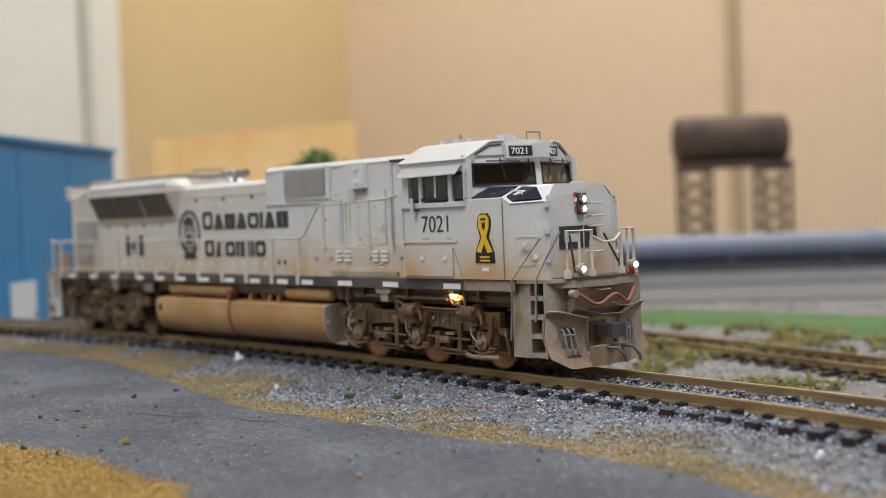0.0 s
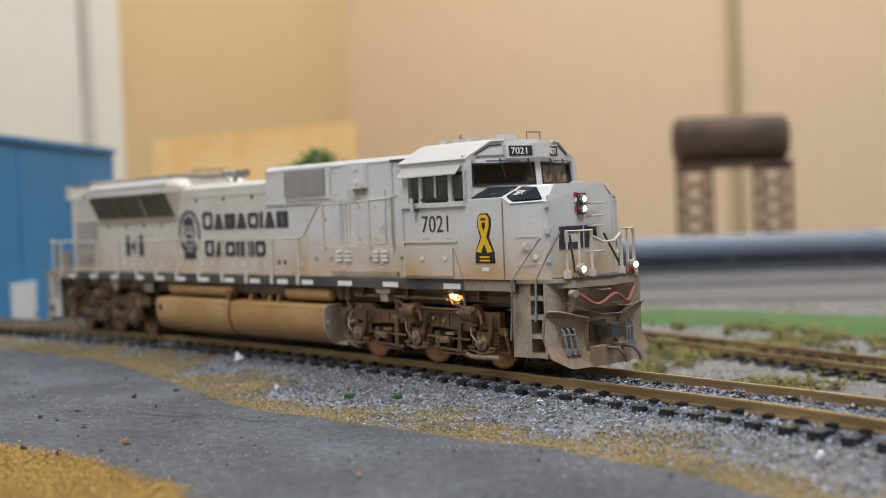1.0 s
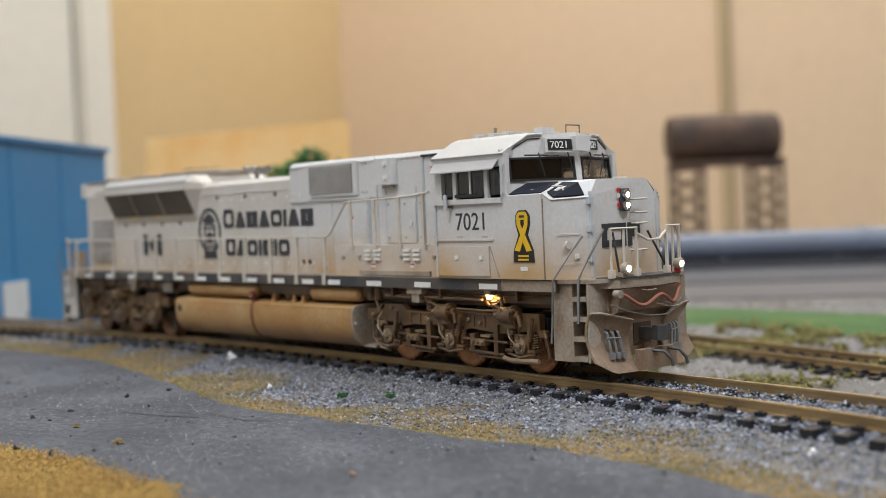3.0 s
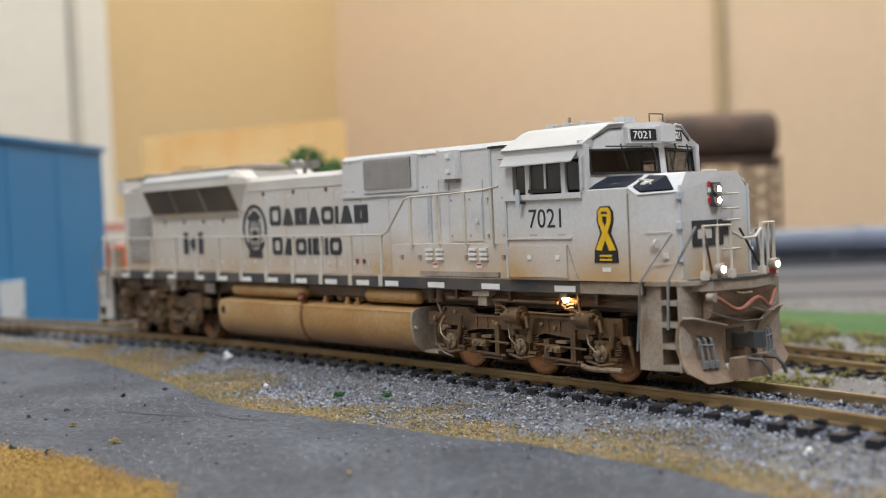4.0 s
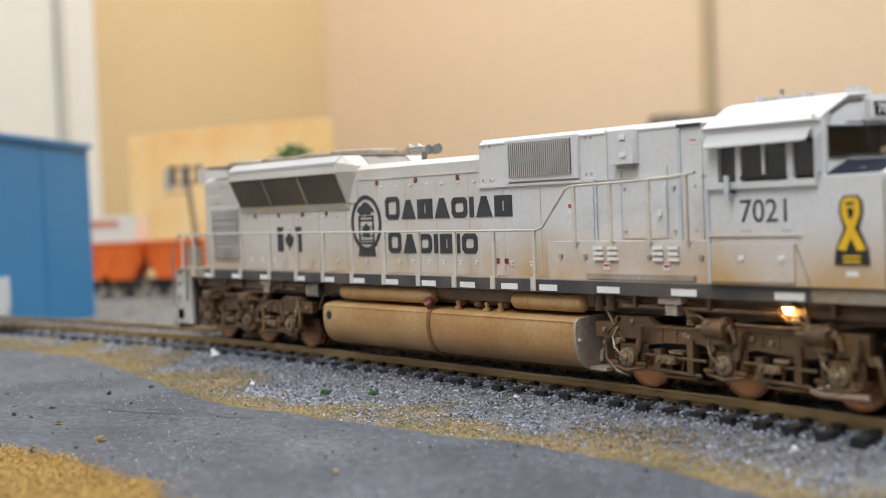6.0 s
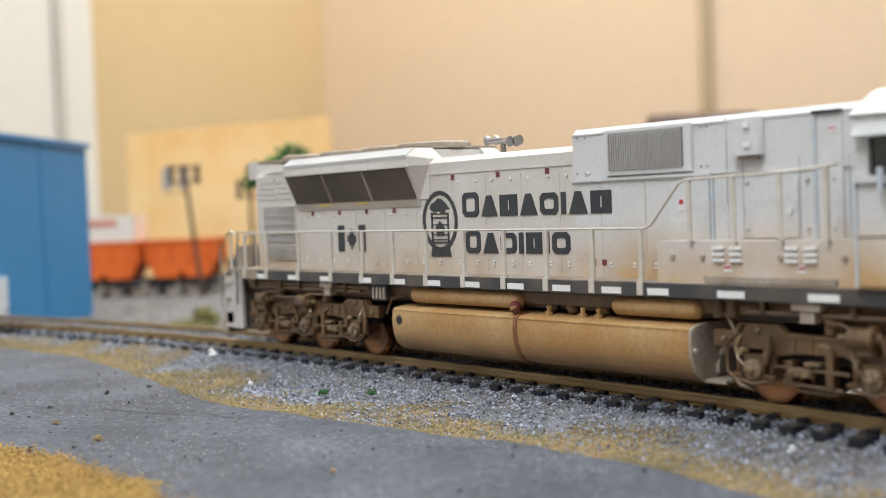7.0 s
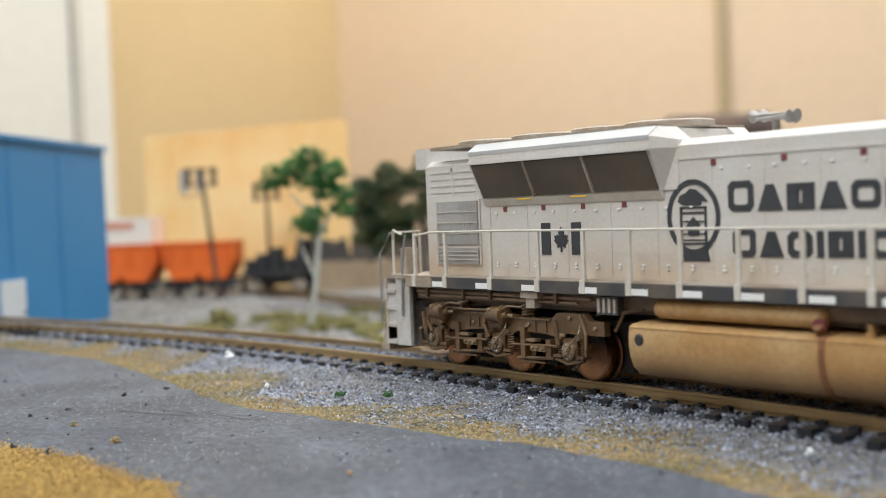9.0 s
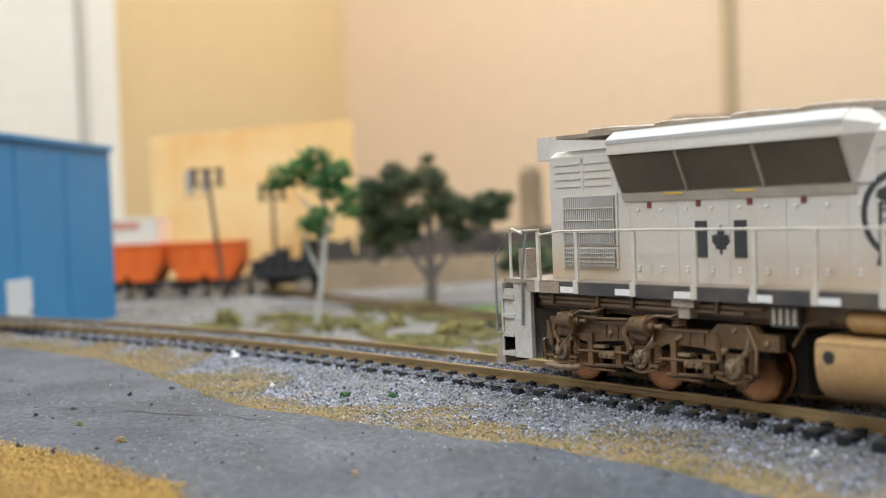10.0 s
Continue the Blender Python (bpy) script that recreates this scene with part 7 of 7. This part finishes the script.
    for z in (0.0296, 0.0356, 0.0366):
        flat_shape("emblem_bar", [(-0.0345, z), (-0.0279, z), (-0.0279, z + 0.0004), (-0.0345, z + 0.0004)], sgn, y, M_LETTER, em)
    for k in range(4):
        z = 0.0304 + 0.0012 * k
        flat_shape("emblem_bar", [(-0.0338, z), (-0.0286, z), (-0.0286, z + 0.00025), (-0.0338, z + 0.00025)], sgn, y, M_LETTER, em)
    flat_shape("emblem_shape", [(-0.0324, 0.0314), (-0.0300, 0.0314), (-0.0296, 0.0334), (-0.0312, 0.0350), (-0.0328, 0.0334)], sgn, y + 0.00006, M_LETTER, em)
    flat_shape("emblem_shape", [(-0.0350, 0.0264), (-0.0274, 0.0264), (-0.0280, 0.0290), (-0.0300, 0.0282), (-0.0324, 0.0282), (-0.0344, 0.0290)], sgn, y, M_LETTER, em)
    fl = flat_shape("flag", [(-0.0748, 0.0275), (-0.0719, 0.0275), (-0.0719, 0.0345), (-0.0748, 0.0345)], sgn, y, M_LETTER, hood, label="dark flag with two bars and a leaf")
    flat_shape("flag_bar", [(-0.0652, 0.0275), (-0.0623, 0.0275), (-0.0623, 0.0345), (-0.0652, 0.0345)], sgn, y, M_LETTER, fl)
    leaf = [(0, -2.6), (0.25, -2.6), (0.15, -1.5), (1.3, -1.7), (1.05, -1.2), (2.2, -0.2), (1.85, 0.0), (2.1, 0.9), (1.4, 0.75), (1.2, 1.1), (0.6, 0.35), (0.85, 2.0), (0.4, 1.75), (0, 2.7)]
    leaf = leaf + [(-a, b) for a, b in leaf[-2:0:-1]]
    flat_shape("flag_leaf", [(-0.0685 + a * 0.00105, 0.0308 + b * 0.00105) for a, b in leaf], sgn, y, M_LETTER, fl)
    # road number on the cab
    yc = CW + 0.00002
    x0 = 0.0912 if sgn < 0 else 0.1032
    writing("road_number", "7021", 0.0058, pose(x0, sgn * yc, 0.0336, 90, 0, 0 if sgn < 0 else 180), M_LETTER, cab, "dark grey road number 7021", 0.94)
    for a, b in ((0.0916, 0.0938), (0.1000, 0.1020)):
        flat_shape("small_print", [(a, 0.0319), (b, 0.0319), (b, 0.0322), (a, 0.0322)], sgn, CW, M_SLAT, cab)
    # ribbon
    yr = CW + 0.0001
    cx = 0.1133
    back = flat_shape("ribbon_decal", [(cx - 0.0032, 0.0262), (cx + 0.0032, 0.0262), (cx + 0.0030, 0.0288), (cx + 0.0014, 0.0322), (cx + 0.0022, 0.0348), (cx + 0.0021, 0.0366), (cx + 0.0012, 0.0377), (cx - 0.0012, 0.0377), (cx - 0.0021, 0.0366), (cx - 0.0022, 0.0348), (cx - 0.0014, 0.0322), (cx - 0.0030, 0.0288)],
                      sgn, yr, M_GASKET, cab, label="yellow ribbon decal outlined in black")
    yq = yr + 0.00013
    for s2 in (-1, 1):
        flat_shape("ribbon_band", [(cx - s2 * 0.0026, 0.0288), (cx - s2 * 0.0010, 0.0286), (cx + s2 * 0.0017, 0.0345), (cx + s2 * 0.0017, 0.0364), (cx + s2 * 0.0006, 0.0358), (cx + s2 * 0.0006, 0.0346)], sgn, yq + (0.00003 if s2 > 0 else 0), M_YELLOW, back)
    flat_shape("ribbon_top", [(cx - 0.0017, 0.0356), (cx + 0.0017, 0.0356), (cx + 0.0016, 0.0366), (cx + 0.0009, 0.0374), (cx - 0.0009, 0.0374), (cx - 0.0016, 0.0366)], sgn, yq + 0.00006, M_YELLOW, back)
    flat_shape("ribbon_mark", [(cx - 0.0008, 0.0361), (cx + 0.0008, 0.0361), (cx + 0.0008, 0.0366), (cx - 0.0008, 0.0366)], sgn, yq + 0.00012, M_LETTER, back)
    for z in (0.0266, 0.0274):
        flat_shape("ribbon_bar", [(cx - 0.0016, z), (cx + 0.0016, z), (cx + 0.0016, z + 0.0004), (cx - 0.0016, z + 0.0004)], sgn, yq, M_YELLOW, back)
    flat_shape("small_label", [(cx - 0.0012, 0.0243), (cx + 0.0010, 0.0243), (cx + 0.0010, 0.0252), (cx - 0.0012, 0.0252)], sgn, CW, M_WHITE, cab)
    # numerals on the board
    a, b = Vector((0.1080, sgn * CW, 0)), FC.copy()
    d = (b - a).normalized()
    n = Vector((-d.y, d.x, 0))
    n = n if n.x > 0 else -n
    start = a + (b - a) * (0.60 if sgn < 0 else 0.865) + n * 0.00172
    turn = math.degrees(math.atan2(d.y, d.x)) if sgn < 0 else math.degrees(math.atan2(-d.y, -d.x))
    writing("numerals", "7021", 0.0023, pose(start.x - 0.00118, start.y, 0.0515, 90 - 5.7, 0, turn), M_WHITE, cab, "white road number 7021", 1.05)


both(markings)


# the front platform's fittings reach a little further forward
for ob in loco.children:
    if ob.type == "MESH" and min(v.co.x for v in ob.data.vertices) > 0.1285:
        ob.location.x = 0.0014


# ---- movement ----
def motions():
    rows = [(0, -0.0727), (2.0, -0.0727), (2.2, -0.0720), (2.5, -0.0674), (2.7, -0.0634), (3.0, -0.0564), (3.5, -0.0432), (4.0, -0.0295), (4.5, -0.0149), (5.0, 0.0), (5.5, 0.0151),
            (6.0, 0.0303), (6.5, 0.0456), (7.0, 0.0609), (7.5, 0.0767), (8.0, 0.0944), (8.5, 0.1132), (9.0, 0.1340), (9.5, 0.1563), (10.0, 0.1765)]
    walk(loco, [(t, ride(s)) for t, s in rows])
    ts, ss = zip(*rows)
    for ws, x in WHEELSETS:
        spin = [(k / 10, (float(np.interp(k / 10, ts, ss)) - ss[0]) / WHEEL_R) for k in range(101)]
        walk(ws, [(t, pose(x, 0, WHEEL_R, 0, math.degrees(a), 0)) for t, a in spin])


motions()
